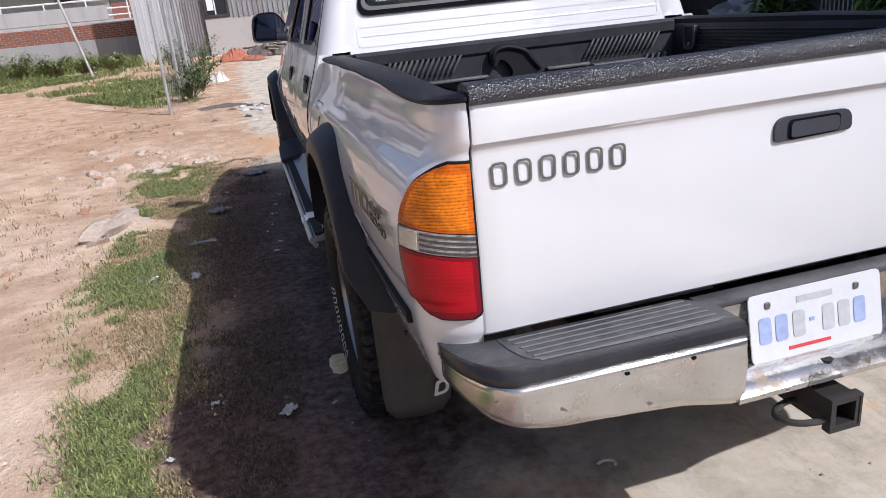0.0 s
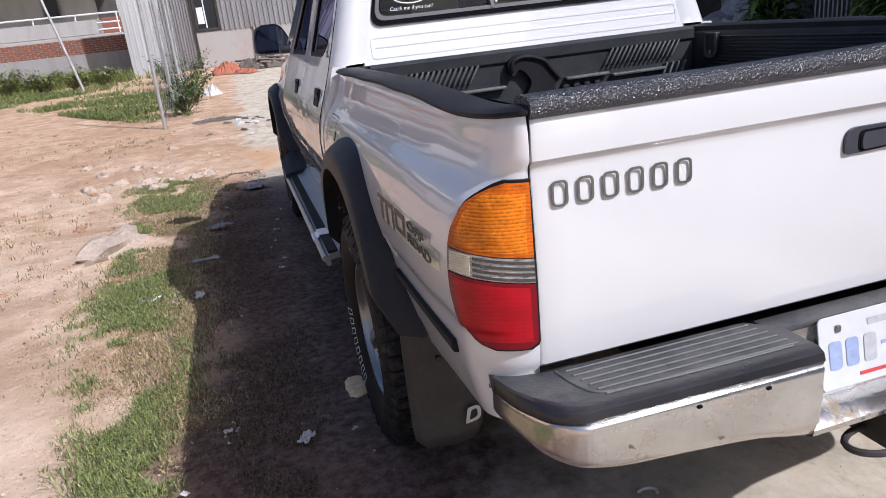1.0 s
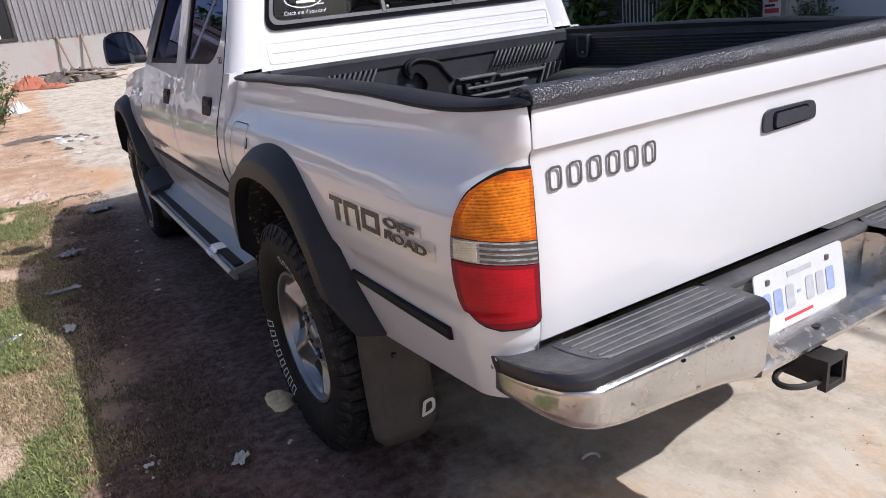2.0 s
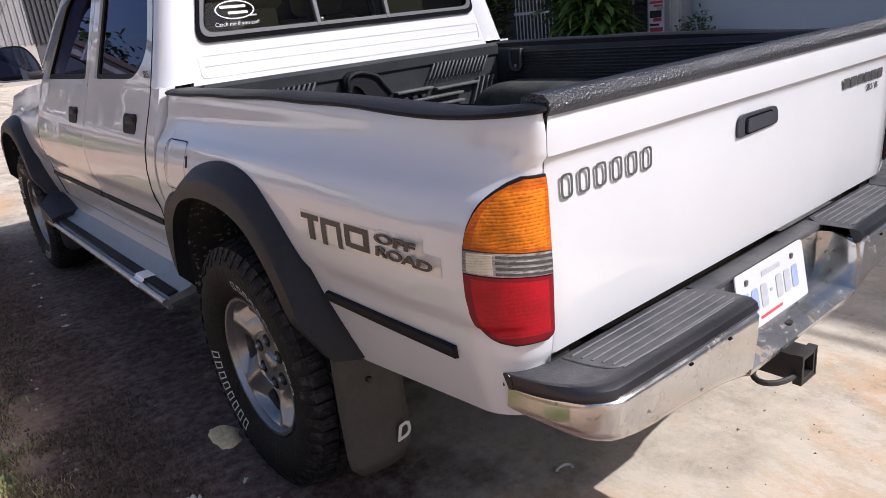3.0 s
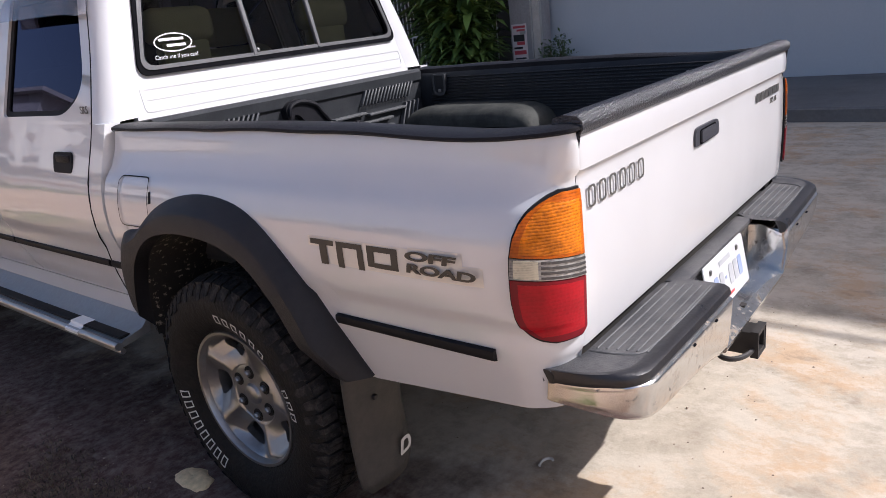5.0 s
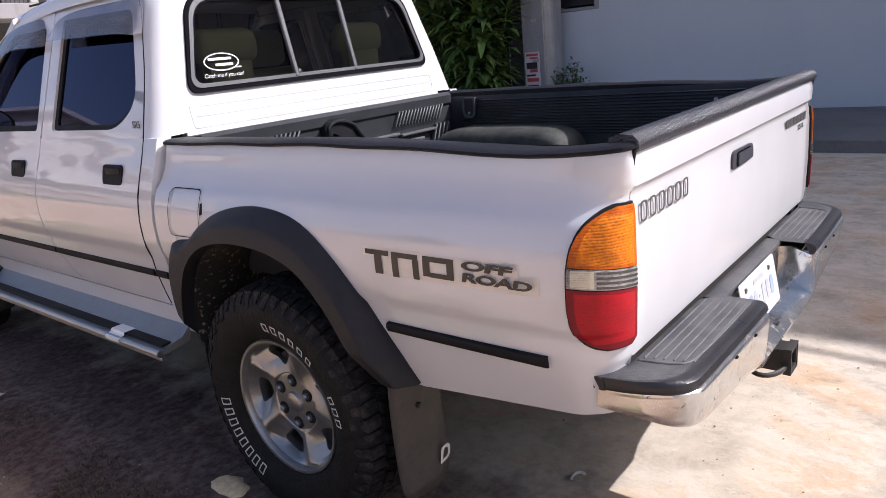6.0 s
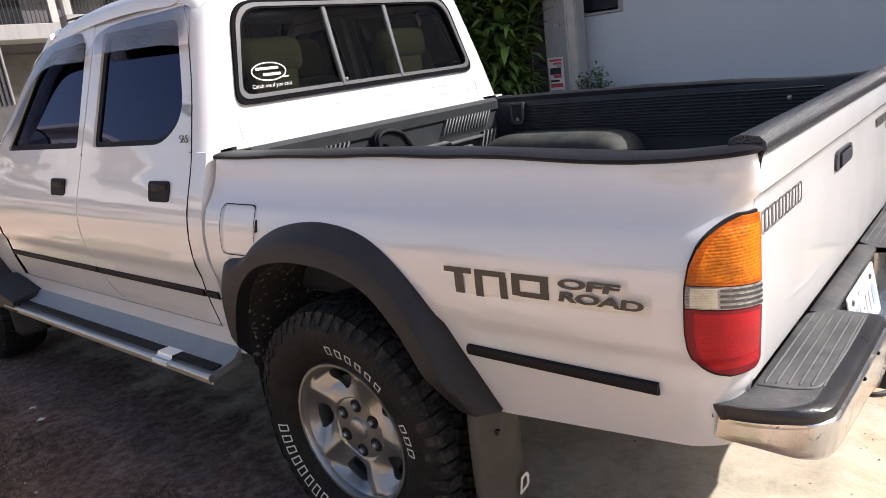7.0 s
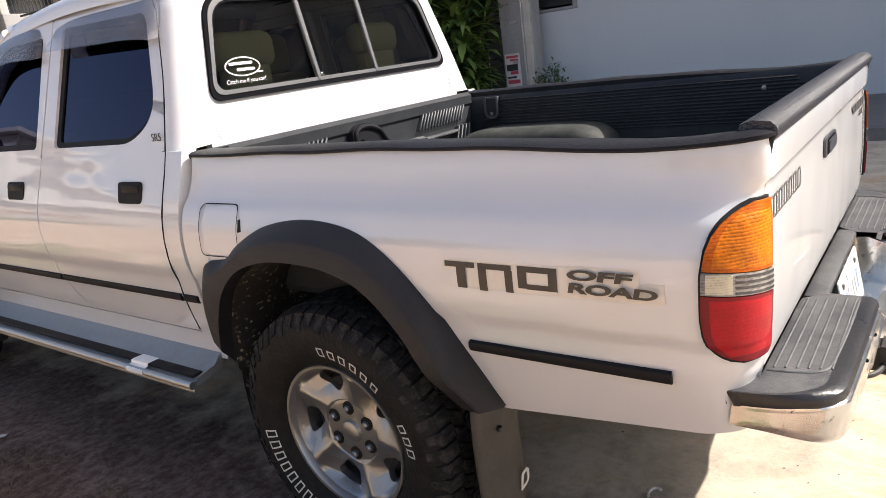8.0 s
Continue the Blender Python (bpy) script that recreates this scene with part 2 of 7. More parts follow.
def streaky(name, color, stain, scale=(2, 2, 0.3), rough=0.85, amount=0.6, relief=0.35, grain=1.0):
    m, n, l, b = nodes_of(name)
    a, c = noise_tex(n, l, 1.6, 6, 0.6, scale), noise_tex(n, l, 30.0, 5, 0.6)
    col = ramp(n, l, c, [(0.3, tuple(v * (1 - 0.12 * grain) for v in color)), (0.7, tuple(min(1, v * (1 + 0.08 * grain)) for v in color))])
    l.new(mixc(n, l, ramp(n, l, a, [(0.48, (0, 0, 0)), (0.72, (amount, amount, amount))]), col, stain), b.inputs["Base Color"])
    b.inputs["Roughness"].default_value = rough
    bump_in(n, l, b, c, relief, 0.01)
    return m


def leafy(name, dark, light):
    m, n, l, b = nodes_of(name)
    isl = n.new("ShaderNodeNewGeometry").outputs["Random Per Island"]
    l.new(ramp(n, l, isl, [(0.0, dark), (1.0, light)]), b.inputs["Base Color"])
    b.inputs["Roughness"].default_value = 0.55
    b.inputs["Transmission Weight"].default_value = 0.0
    b.inputs["Subsurface Weight"].default_value = 0.0
    return m


PAINT = paint_white()
CHROME = chrome_worn()
HAMMER = hammered_black()
GLASS = tinted_glass("tinted_window_glass", (0.022, 0.025, 0.045), 0.008, 1.55, (0.44, 0.46, 0.70))
REARGLASS = tinted_glass("tinted_rear_glass", (0.40, 0.41, 0.40), 0.01, 1.40)
SMOKE = visor_plastic()
MIRRORG = mat("mirror_silver", (0.22, 0.23, 0.26), 0.04, 1.0, 0.02, rvar=0.01)
AMBER, RED, CLEAR = lens("amber_lens", (0.70, 0.145, 0.002), 560, 0.45, 0.50), lens("red_lens", (0.21, 0.001, 0.010), 420, 0.10, 0.72, 0.05), lens("clear_lens", (0.52, 0.49, 0.45), 520, 0.65, 0.25)
AMBERBULB = lens("bright_amber_lens", (0.90, 0.24, 0.004), 560, 0.50, 0.45, 0.5)
BULB, REDBULB = lens("cream_bulb_lens", (0.70, 0.64, 0.48), 700, 0.35, 0.7), lens("bright_red_lens", (0.46, 0.001, 0.011), 420, 0.22, 0.70, 0.16)
BLACKRUB = mat("matt_black_window_rubber", (0.007, 0.007, 0.009), 0.85, spec=0.04)
GREYBAND = mat("dark_reflector_step", (0.075, 0.073, 0.072), 0.25, 0.3, var=0.3, scale=40)
GASKET = mat("black_rubber_seal", (0.009, 0.009, 0.011), 0.6, spec=0.2)
FLARE = mat("black_flare_plastic", (0.017, 0.017, 0.020), 0.50, var=0.25, bump=0.25, bscale=400, dust=0.16, dust_color=(0.10, 0.08, 0.06), dscale=5, spec=0.3)
GRIP = mat("grey_black_grip_plastic", (0.040, 0.041, 0.050), 0.42, var=0.2, bump=0.15, bscale=300)
RAIL = mat("black_rail_plastic", (0.013, 0.013, 0.016), 0.5, var=0.25, bump=0.3, bscale=300, dust=0.04, dust_color=(0.10, 0.09, 0.08), spec=0.14)
BOXDUST = mat("dusty_wheel_box_plastic", (0.034, 0.036, 0.033), 0.7, var=0.25, bump=0.4, bscale=120, dust=0.7, dust_color=(0.11, 0.11, 0.095), dscale=7, spec=0.2)
LINER = mat("black_bed_liner_plastic", (0.024, 0.026, 0.030), 0.48, var=0.3, bump=0.3, bscale=200, dust=0.16, dust_color=(0.08, 0.09, 0.085), dscale=6, dlow=0.40, spec=0.3)
LINERIB = mat("scuffed_liner_rib", (0.075, 0.078, 0.082), 0.5, var=0.3, scale=20, bump=0.2, dust=0.4, dust_color=(0.16, 0.16, 0.15), dscale=9, spec=0.4)
PAD = mat("dusty_step_pad_rubber", (0.036, 0.036, 0.040), 0.55, var=0.25, bump=0.4, bscale=260, dust=0.55, dust_color=(0.17, 0.163, 0.155), dscale=9)
ROLL = mat("shiny_black_rubber", (0.013, 0.013, 0.016), 0.30, var=0.3, bump=0.2, bscale=120, dust=0.12, dust_color=(0.10, 0.09, 0.08), spec=0.5)
PADLINE = mat("worn_pad_ridge", (0.075, 0.076, 0.078), 0.6, var=0.4, scale=30)
RUBBER = mat("tyre_rubber", (0.0075, 0.0075, 0.008), 0.62, var=0.3, bump=0.8, bscale=90, dust=0.5, dust_color=(0.032, 0.026, 0.021), dscale=26, spec=0.2)
TREAD = mat("dusty_worn_tread", (0.011, 0.011, 0.012), 0.7, var=0.35, bump=0.8, bscale=140, dust=0.75, dust_color=(0.075, 0.066, 0.058), dscale=34, dlow=0.46, dhigh=0.70, spec=0.2)
ALLOY = mat("grey_cast_alloy", (0.34, 0.34, 0.34), 0.32, 0.85, 0.1, bump=0.15, dust=0.35, dust_color=(0.30, 0.25, 0.20), dscale=9)
DARK = mat("dark_underbody", (0.016, 0.015, 0.014), 0.85, var=0.3, dust=0.5, dust_color=(0.08, 0.06, 0.045), dscale=5)
WELL = mat("mud_spattered_wheel_well", (0.012, 0.011, 0.010), 0.9, var=0.3, dust=0.9, dust_color=(0.30, 0.25, 0.19), dscale=50, dlow=0.575, dhigh=0.64)
FLAP = mat("dull_mud_flap_rubber", (0.045, 0.041, 0.036), 0.62, var=0.2, bump=0.3, dust=0.12, dust_color=(0.24, 0.20, 0.16), dscale=14)
STEEL = mat("dull_board_aluminium", (0.36, 0.37, 0.37), 0.45, 0.55, 0.15, bump=0.2, dust=0.45, dust_color=(0.34, 0.30, 0.26), dscale=8)
POLISH = mat("polished_edge_metal", (0.46, 0.46, 0.46), 0.32, 0.9, 0.12, bump=0.15)
BLACKM = mat("black_painted_steel", (0.025, 0.023, 0.022), 0.55, var=0.3, dust=0.3, dust_color=(0.13, 0.09, 0.06))
BADGE = mat("brushed_badge_metal", (0.20, 0.195, 0.18), 0.35, 0.7)
DECAL = mat("dark_decal_film", (0.045, 0.038, 0.030), 0.4, var=0.2)
DECALBASE = mat("yellowed_decal_film", (0.70, 0.655, 0.575), 0.3, coat=0.6, var=0.06)
WHITEINK = mat("white_lettering", (0.62, 0.61, 0.57), 0.6, var=0.2)
FRAME = mat("grey_window_aluminium", (0.10, 0.10, 0.105), 0.5, 0.3)
SEAT = mat("khaki_seat_cloth", (0.36, 0.36, 0.20), 0.9, bump=0.5)
TRIM = mat("dark_cabin_trim", (0.03, 0.03, 0.033), 0.8)
PLATEW = mat("white_plate_enamel", (0.56, 0.57, 0.58), 0.35, var=0.06)
BLUEINK = mat("faded_blue_ink", (0.27, 0.33, 0.50), 0.5, var=0.3)
REDINK = mat("red_ink", (0.50, 0.05, 0.05), 0.5)
LAMPRED = mat("brake_lamp_red", (0.45, 0.02, 0.03), 0.2, coat=1.0)
HEADGLASS = mat("headlamp_clear", (0.7, 0.7, 0.72), 0.12, 0.3, coat=1.0)
# white that stands for a spot of light on the running board
LIGHTPATCH = mat("light_patch_white", (0.93, 0.93, 0.91), 0.35, 0.1, var=0.05)
PALEINK = mat("worn_grey_plate_print", (0.40, 0.41, 0.43), 0.5, var=0.25)
SILVER = mat("silver_ink", (0.75, 0.75, 0.76), 0.3)


# ---------------- mesh helpers ----------------
def part(name, geo, material, parent=None, label="", smooth=40):
    """One mesh object out of a bmesh or (verts, faces)."""
    me = bpy.data.meshes.new(name)
    if isinstance(geo, tuple):
        me.from_pydata([tuple(v) for v in geo[0]], [], geo[1])
    else:
        geo.to_mesh(me)
        geo.free()
    me.materials.append(material)
    if smooth:
        me.shade_smooth()
        me.set_sharp_from_angle(angle=radians(smooth))
    ob = new(name, me)
    if parent:
        ob.parent = parent
    if label:
        ob["label"] = label
    return ob


def thing(name, label, category, group="", kind="", at=None):
    ob = new(name)
    ob.empty_display_size = 0.2
    if at is not None:
        ob.matrix_basis = at
    return tagged(ob, label, category, group, kind)


def join(*geos):
    vs, fs = [], []
    for v, f in geos:
        k = len(vs)
        vs += [tuple(p) for p in v]
        fs += [tuple(i + k for i in face) for face in f]
    return vs, fs


def flip(geo):
    return geo[0], [tuple(reversed(f)) for f in geo[1]]


def mirrored(geo):
    return [(-x, y, z) for x, y, z in geo[0]], [tuple(reversed(f)) for f in geo[1]]


def side(geo, s):
    """Geometry is drawn for the left (x below 0); s = 1 gives the right-hand twin."""
    return geo if s < 0 else mirrored(geo)


def loft(rows, closed=False, caps=False, ring=False):
    n = len(rows[0])
    vs = [tuple(p) for r in rows for p in r]
    fs = []
    m = len(rows)
    for i in range(m if ring else m - 1):
        a, b = i * n, ((i + 1) % m) * n
        for j in range(n if closed else n - 1):
            k = (j + 1) % n
            fs.append((a + j, a + k, b + k, b + j))
    if caps:
        fs.append(tuple(reversed(range(n))))
        fs.append(tuple(range((m - 1) * n, m * n)))
    return vs, fs


def spline(pts, n):
    """A smooth line through the points."""
    p = [Vector(q) for q in pts]
    p = [2 * p[0] - p[1]] + p + [2 * p[-1] - p[-2]]
    out, seg = [], len(p) - 3
    for i in range(n):
        u = i / (n - 1) * seg
        k = min(int(u), seg - 1)
        t = u - k
        a, b, c, d = p[k : k + 4]
        out.append(0.5 * (2 * b + (c - a) * t + (2 * a - 5 * b + 4 * c - d) * t * t + (3 * b - a - 3 * c + d) * t**3))
    return out


def rbox(c, size, r=0.01, seg=2, m=None):
    bm = bmesh.new()
    bmesh.ops.create_cube(bm, size=1)
    for v in bm.verts:
        v.co = Vector((v.co.x * size[0], v.co.y * size[1], v.co.z * size[2]))
    if r > 0:
        bmesh.ops.bevel(bm, geom=bm.edges[:], offset=min(r, min(size) * 0.45), segments=seg, profile=0.5, affect="EDGES")
    if m is not None:
        bmesh.ops.transform(bm, matrix=m, verts=bm.verts)
    for v in bm.verts:
        v.co += Vector(c)
    out = ([tuple(v.co) for v in bm.verts], [tuple(v.index for v in f.verts) for f in bm.faces])
    bm.free()
    return out


def tube(pts, radius, seg=10, caps=True):
    rows = []
    pts = [Vector(p) for p in pts]
    for i, p in enumerate(pts):
        d = (pts[min(i + 1, len(pts) - 1)] - pts[max(i - 1, 0)]).normalized()
        a = d.orthogonal().normalized() if i == 0 else (a - d * a.dot(d)).normalized()
        b = d.cross(a)
        r = radius[i] if isinstance(radius, (list, tuple)) else radius
        rows.append([p + (a * math.cos(t) + b * math.sin(t)) * r for t in [2 * math.pi * k / seg for k in range(seg)]])
    return loft(rows, closed=True, caps=caps)


def lathe(profile, seg=64, axis_at=(0, 0, 0)):
    """Turns (radius, x) points round the x axis."""
    cx, cy, cz = axis_at
    rows = [[(cx + x, cy + r * math.cos(2 * math.pi * k / seg), cz + r * math.sin(2 * math.pi * k / seg)) for r, x in profile] for k in range(seg)]
    return loft(rows, ring=True)


def prism(outline, depth, place):
    """A slab of a 2D outline; place(u, v, d) gives the 3D point."""
    n = len(outline)
    vs = [place(u, v, 0) for u, v in outline] + [place(u, v, depth) for u, v in outline]
    fs = [tuple(range(n - 1, -1, -1)), tuple(range(n, 2 * n))]
    fs += [(i, (i + 1) % n, n + (i + 1) % n, n + i) for i in range(n)]
    return vs, fs


def ring_plate(outer, inner, place, depth):
    """A flat frame between two outlines with the same number of points, with returns on both edges."""
    n = len(outer)
    rows = [[place(u, v, depth) for u, v in outer], [place(u, v, 0) for u, v in outer], [place(u, v, 0) for u, v in inner], [place(u, v, depth) for u, v in inner]]
    return loft(rows, closed=True)


def resample(outline, n, closed=True):
    p = [Vector((u, v, 0)) for u, v in outline]
    if closed:
        p = p + [p[0]]
    d = [0.0]
    for a, b in zip(p, p[1:]):
        d.append(d[-1] + (b - a).length)
    out = []
    for k in range(n):
        s = d[-1] * k / n
        i = max(j for j in range(len(d) - 1) if d[j] <= s + 1e-9)
        t = (s - d[i]) / max(1e-9, d[i + 1] - d[i])
        q = p[i].lerp(p[i + 1], t)
        out.append((q.x, q.y))
    return out


def rounded(corners, radii, seg=5):
    """A polygon with rounded corners."""
    out, n = [], len(corners)
    for i, c in enumerate(corners):
        c, a, b = Vector((*c, 0)), Vector((*corners[i - 1], 0)), Vector((*corners[(i + 1) % n], 0))
        r = radii[i] if isinstance(radii, (list, tuple)) else radii
        pa, pb = c + (a - c).normalized() * r, c + (b - c).normalized() * r
        for k in range(seg + 1):
            t = k / seg
            q = pa.lerp(c, t).lerp(c.lerp(pb, t), t)
            out.append((q.x, q.y))
    return out


def words(name, text, size, m, material, parent, depth=0.0006, label="", shear=0.0, space=1.0, bold=0.0):
    cu = bpy.data.curves.new(name, "FONT")
    cu.body, cu.size, cu.extrude, cu.align_x, cu.shear, cu.space_character = text, size, depth, "CENTER", shear, space
    cu.offset = bold
    tmp = bpy.data.objects.new(name, cu)
    scene.collection.objects.link(tmp)
    me = bpy.data.meshes.new_from_object(tmp)
    bpy.data.objects.remove(tmp)
    bpy.data.curves.remove(cu)
    me.transform(m)
    me.materials.clear()
    me.materials.append(material)
    ob = new(name, me)
    ob.parent = parent
    if label:
        ob["label"] = label
    return ob


def letters(name, text, size, m, material, parent, depth, shear, space, bold, width):
    """Lettering as one mesh a letter, set side by side on a common middle."""
    def built(body):
        cu = bpy.data.curves.new("letter", "FONT")
        cu.body, cu.size, cu.extrude, cu.shear, cu.space_character, cu.offset = body, size, depth, shear, space, bold
        tmp = bpy.data.objects.new("letter", cu)
        scene.collection.objects.link(tmp)
        me = bpy.data.meshes.new_from_object(tmp)
        bpy.data.objects.remove(tmp)
        bpy.data.curves.remove(cu)
        return me

    def reach(body):
        me = built(body + "I")
        far = max(v.co.x for v in me.vertices)
        bpy.data.meshes.remove(me)
        return far

    zero = reach("")
    total = reach(text) - zero
    for k, ch in enumerate(text):
        me = built(ch)
        me.transform(m @ Matrix.Diagonal((width / total, 1, 1, 1)) @ Matrix.Translation((reach(text[:k]) - zero - total / 2, 0, 0)))
        me.materials.clear()
        me.materials.append(material)
        new(name, me).parent = parent

# ---------------- ground ----------------
def rise(y):
    """The lot climbs gently ahead of the truck."""
    return 0.032 * min(max(0.0, y - 5.0), 45.0)


def steps(lo, hi, fine, far, grow=1.35):
    mid = list(np.arange(lo, hi + 1e-6, fine))
    a, d = [], fine
    x = hi
    while x < far:
        d *= grow
        x += d
        a.append(x)
    b, d, x = [], fine, lo
    while x > -far:
        d *= grow
        x -= d
        b.append(x)
    return list(reversed(b)) + mid + a


def build_ground():
    xs, ys = steps(-4.2, 2.0, 0.06, 1500), steps(-1.2, 9.0, 0.07, 1500)
    rows = []
    for y in ys:
        row = []
        for x in xs:
            z = rise(y)
            near = max(0.0, 1 - max(0, abs(x + 2) - 4) / 12) * max(0.0, 1 - max(0, abs(y - 5) - 9) / 20)
            loose = min(1.0, max(0.0, (-1.25 - x) * 2.2))
            if loose * near > 0:
                z += near * loose * (0.020 * noise.noise((x * 1.6, y * 1.6, 0)) + 0.012 * noise.noise((x * 6, y * 6, 3)) + 0.007 * noise.noise((x * 17, y * 17, 8)) + 0.012)
            row.append((x, y, z))
        rows.append(row)
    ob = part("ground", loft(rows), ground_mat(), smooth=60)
    tagged(ob, "pale sandy dirt lot beside a dusty concrete drive", "ground", kind="structure")


build_ground()


# ---------------- pickup truck ----------------
truck = thing("pickup_truck", "white double-cab pickup truck with black flares, parked on dusty concrete", "pickup truck")
WHEEL_Y, WHEEL_Z, BASE, TYRE_R = 1.000, 0.366, 3.096, 0.374
ARCH_Y = WHEEL_Y - 0.020  # middle of the rear wheel opening
YR, CR = -0.018, 0.10  # rear face and depth of the rounded rear corner
YC = YR + CR
INNER = 0.728
PROFILE = [(0.45, 0.775), (0.52, 0.790), (0.60, 0.812), (0.69, 0.832), (0.755, 0.840), (0.775, 0.850), (0.85, 0.857), (0.92, 0.852), (0.965, 0.838), (0.985, 0.828), (1.01, 0.806), (1.05, 0.784), (1.10, 0.770), (1.14, 0.755)]
_dense = spline([(w, z, 0) for z, w in PROFILE], 200)
_pz, _pw = [p.y for p in _dense], [p.x for p in _dense]


def W(z):
    return float(np.interp(z, _pz, _pw))


def skin(a, z, out=0.0):
    """A point of the left body side: a runs forward along it from the rounded rear corner, z up."""
    near = min(1.0, max(0.0, (0.36 - a) / 0.28))
    w = W(z) - 0.013 * near**2 * float(np.interp(z, [0.66, 0.80, 1.00, 1.10], [0.0, 1.0, 1.0, 0.2]))
    if a >= YC:
        return (-(w + out), a, z)
    th = min((YC - a) / CR, math.pi / 2)
    rx, ry = w - INNER, YC - float(np.interp(z, [p[0] for p in TG], [p[1] for p in TG]))
    return (-(INNER + rx * math.cos(th) + out * math.cos(th)), YC - ry * math.sin(th) - out * math.sin(th), z)


TG = [(0.682, -0.006), (0.690, -0.016), (0.72, -0.021), (0.85, -0.025), (0.985, -0.023), (1.018, -0.0195), (1.030, -0.0205), (1.040, -0.030), (1.085, -0.031), (1.108, -0.026)]
A0 = YC - CR * math.pi / 2  # the end of the corner at the tailgate


def rail_z(y):
    """Height of the rail cap's lower edge: it sags towards the rear."""
    return float(np.interp(y, [-0.04, 0.02, 0.10, 0.18, 0.35, 0.55, 0.75, 1.0, 1.5], [1.113, 1.106, 1.099, 1.098, 1.105, 1.113, 1.117, 1.118, 1.118]))


def arch_z(y, yc, lift=0.0):
    """The height of the wheel opening's edge over y, or 0 outside it."""
    d = y - yc
    if d <= ARCH[0][0] or d >= ARCH[-1][0]:
        return 0.0
    return lift + float(np.interp(d, [p[0] for p in ARCH], [p[1] for p in ARCH]))


ARCH = [(-0.442, 0.45), (-0.440, 0.545), (-0.402, 0.637), (-0.342, 0.737), (-0.258, 0.834), (-0.146, 0.90), (0.01, 0.924), (0.16, 0.908), (0.28, 0.860), (0.36, 0.800), (0.42, 0.73), (0.450, 0.66), (0.452, 0.45)]


def low_edge(y):
    return float(np.interp(y, [-0.1, 0.03, 0.5, 1.35, 1.6, 3.3, 3.6, 5.0], [0.582, 0.579, 0.526, 0.51, 0.51, 0.52, 0.50, 0.50]))


def side_panel(a_list, top, yc):
    rows = []
    for a in a_list:
        y = skin(a, 0.8)[1]
        zb = max(low_edge(y), arch_z(y, yc))
        t = top(y) if callable(top) else top
        x0 = skin(a, zb)
        col = [(x0[0] + 0.03, x0[1], zb + 0.004)] + [skin(a, zb + (t - zb) * k / 44) for k in range(45)]
        rows.append(col)
    return loft(rows)


for s in (-1, 1):
    al = [A0 + (YC - A0) * k / 14 for k in range(15)] + list(np.arange(YC + 0.012, 1.535, 0.0145)) + [1.535]
    geo = side_panel(al, lambda y: rail_z(y) + 0.004, ARCH_Y)
    # returns at the rear opening and at the cab gap
    rear = loft([[skin(A0, z) for z in np.linspace(0.6, 1.112, 12)], [(-INNER + 0.004, 0.05, z) for z in np.linspace(0.6, 1.112, 12)]])
    front = loft([[skin(1.535, z) for z in np.linspace(0.51, 1.118, 12)], [(-W(z) + 0.05, 1.537, z) for z in np.linspace(0.51, 1.118, 12)]])
    part("bed_side", side(join(geo, rear, front), s), PAINT, truck)

    # rail cap that follows the side and its rear corner
    rows = []
    for a in [A0 + (YC - A0) * k / 12 for k in range(13)] + list(np.linspace(YC + 0.03, 1.53, 24)):
        p = Vector(skin(a, 1.10))
        o = Vector(skin(a, 1.10, 0.01)) - p
        z0, yy = rail_z(p.y), max(p.y, YR + 0.004)
        wob = 0.0015 * math.sin(p.y * 17)
        sec = [(p + o * f).to_2d().to_3d() + Vector((0, 0, z0 + dz + wob)) for f, dz in ((0.3, -0.001), (0.85, 0.003), (0.75, 0.008), (-0.3, 0.0125), (-2.2, 0.0145))]
        sec += [Vector((-0.702, yy + 0.004, z0 + 0.0135)), Vector((-0.690, yy + 0.006, z0 + 0.007)), Vector((-0.688, yy + 0.006, z0 - 0.012))]
        rows.append(sec)
    end = [[tuple(p) for p in rows[0]], [(p.x, p.y + 0.02, p.z - 0.02) for p in rows[0]]]
    tip = [[(p.x, p.y, p.z) for p in rows[-1]], [(p.x + 0.01, p.y + 0.012, p.z - 0.008) for p in rows[-1]]]
    cap = part("rail_cap", side(join(loft(rows[6:]), loft(tip)), s), RAIL, truck, "black plastic bed rail cap")
    part("rail_end", side(join(loft(rows[:7]), loft(end)), s), RAIL, cap, "rounded black rail end")
    # dark jamb behind the gap beside the tailgate
    part("tailgate_jamb", side(rbox((-0.69, 0.03, 0.86), (0.07, 0.05, 0.5), 0.004), s), DARK, truck)

    # black strip low on the bed side
    def strip(a0, a1, z0, h=0.027):
        rr = []
        for a in np.linspace(a0, a1, 30):
            rr.append([skin(a, z0 - h / 2, 0.001), skin(a, z0 - h / 2 + 0.003, 0.010), skin(a, z0, 0.013), skin(a, z0 + h / 2 - 0.003, 0.010), skin(a, z0 + h / 2, 0.001)])
        return loft(rr, caps=True)

    part("side_moulding", side(strip(0.115, 0.555, 0.694), s), GASKET, truck, "black plastic side moulding")

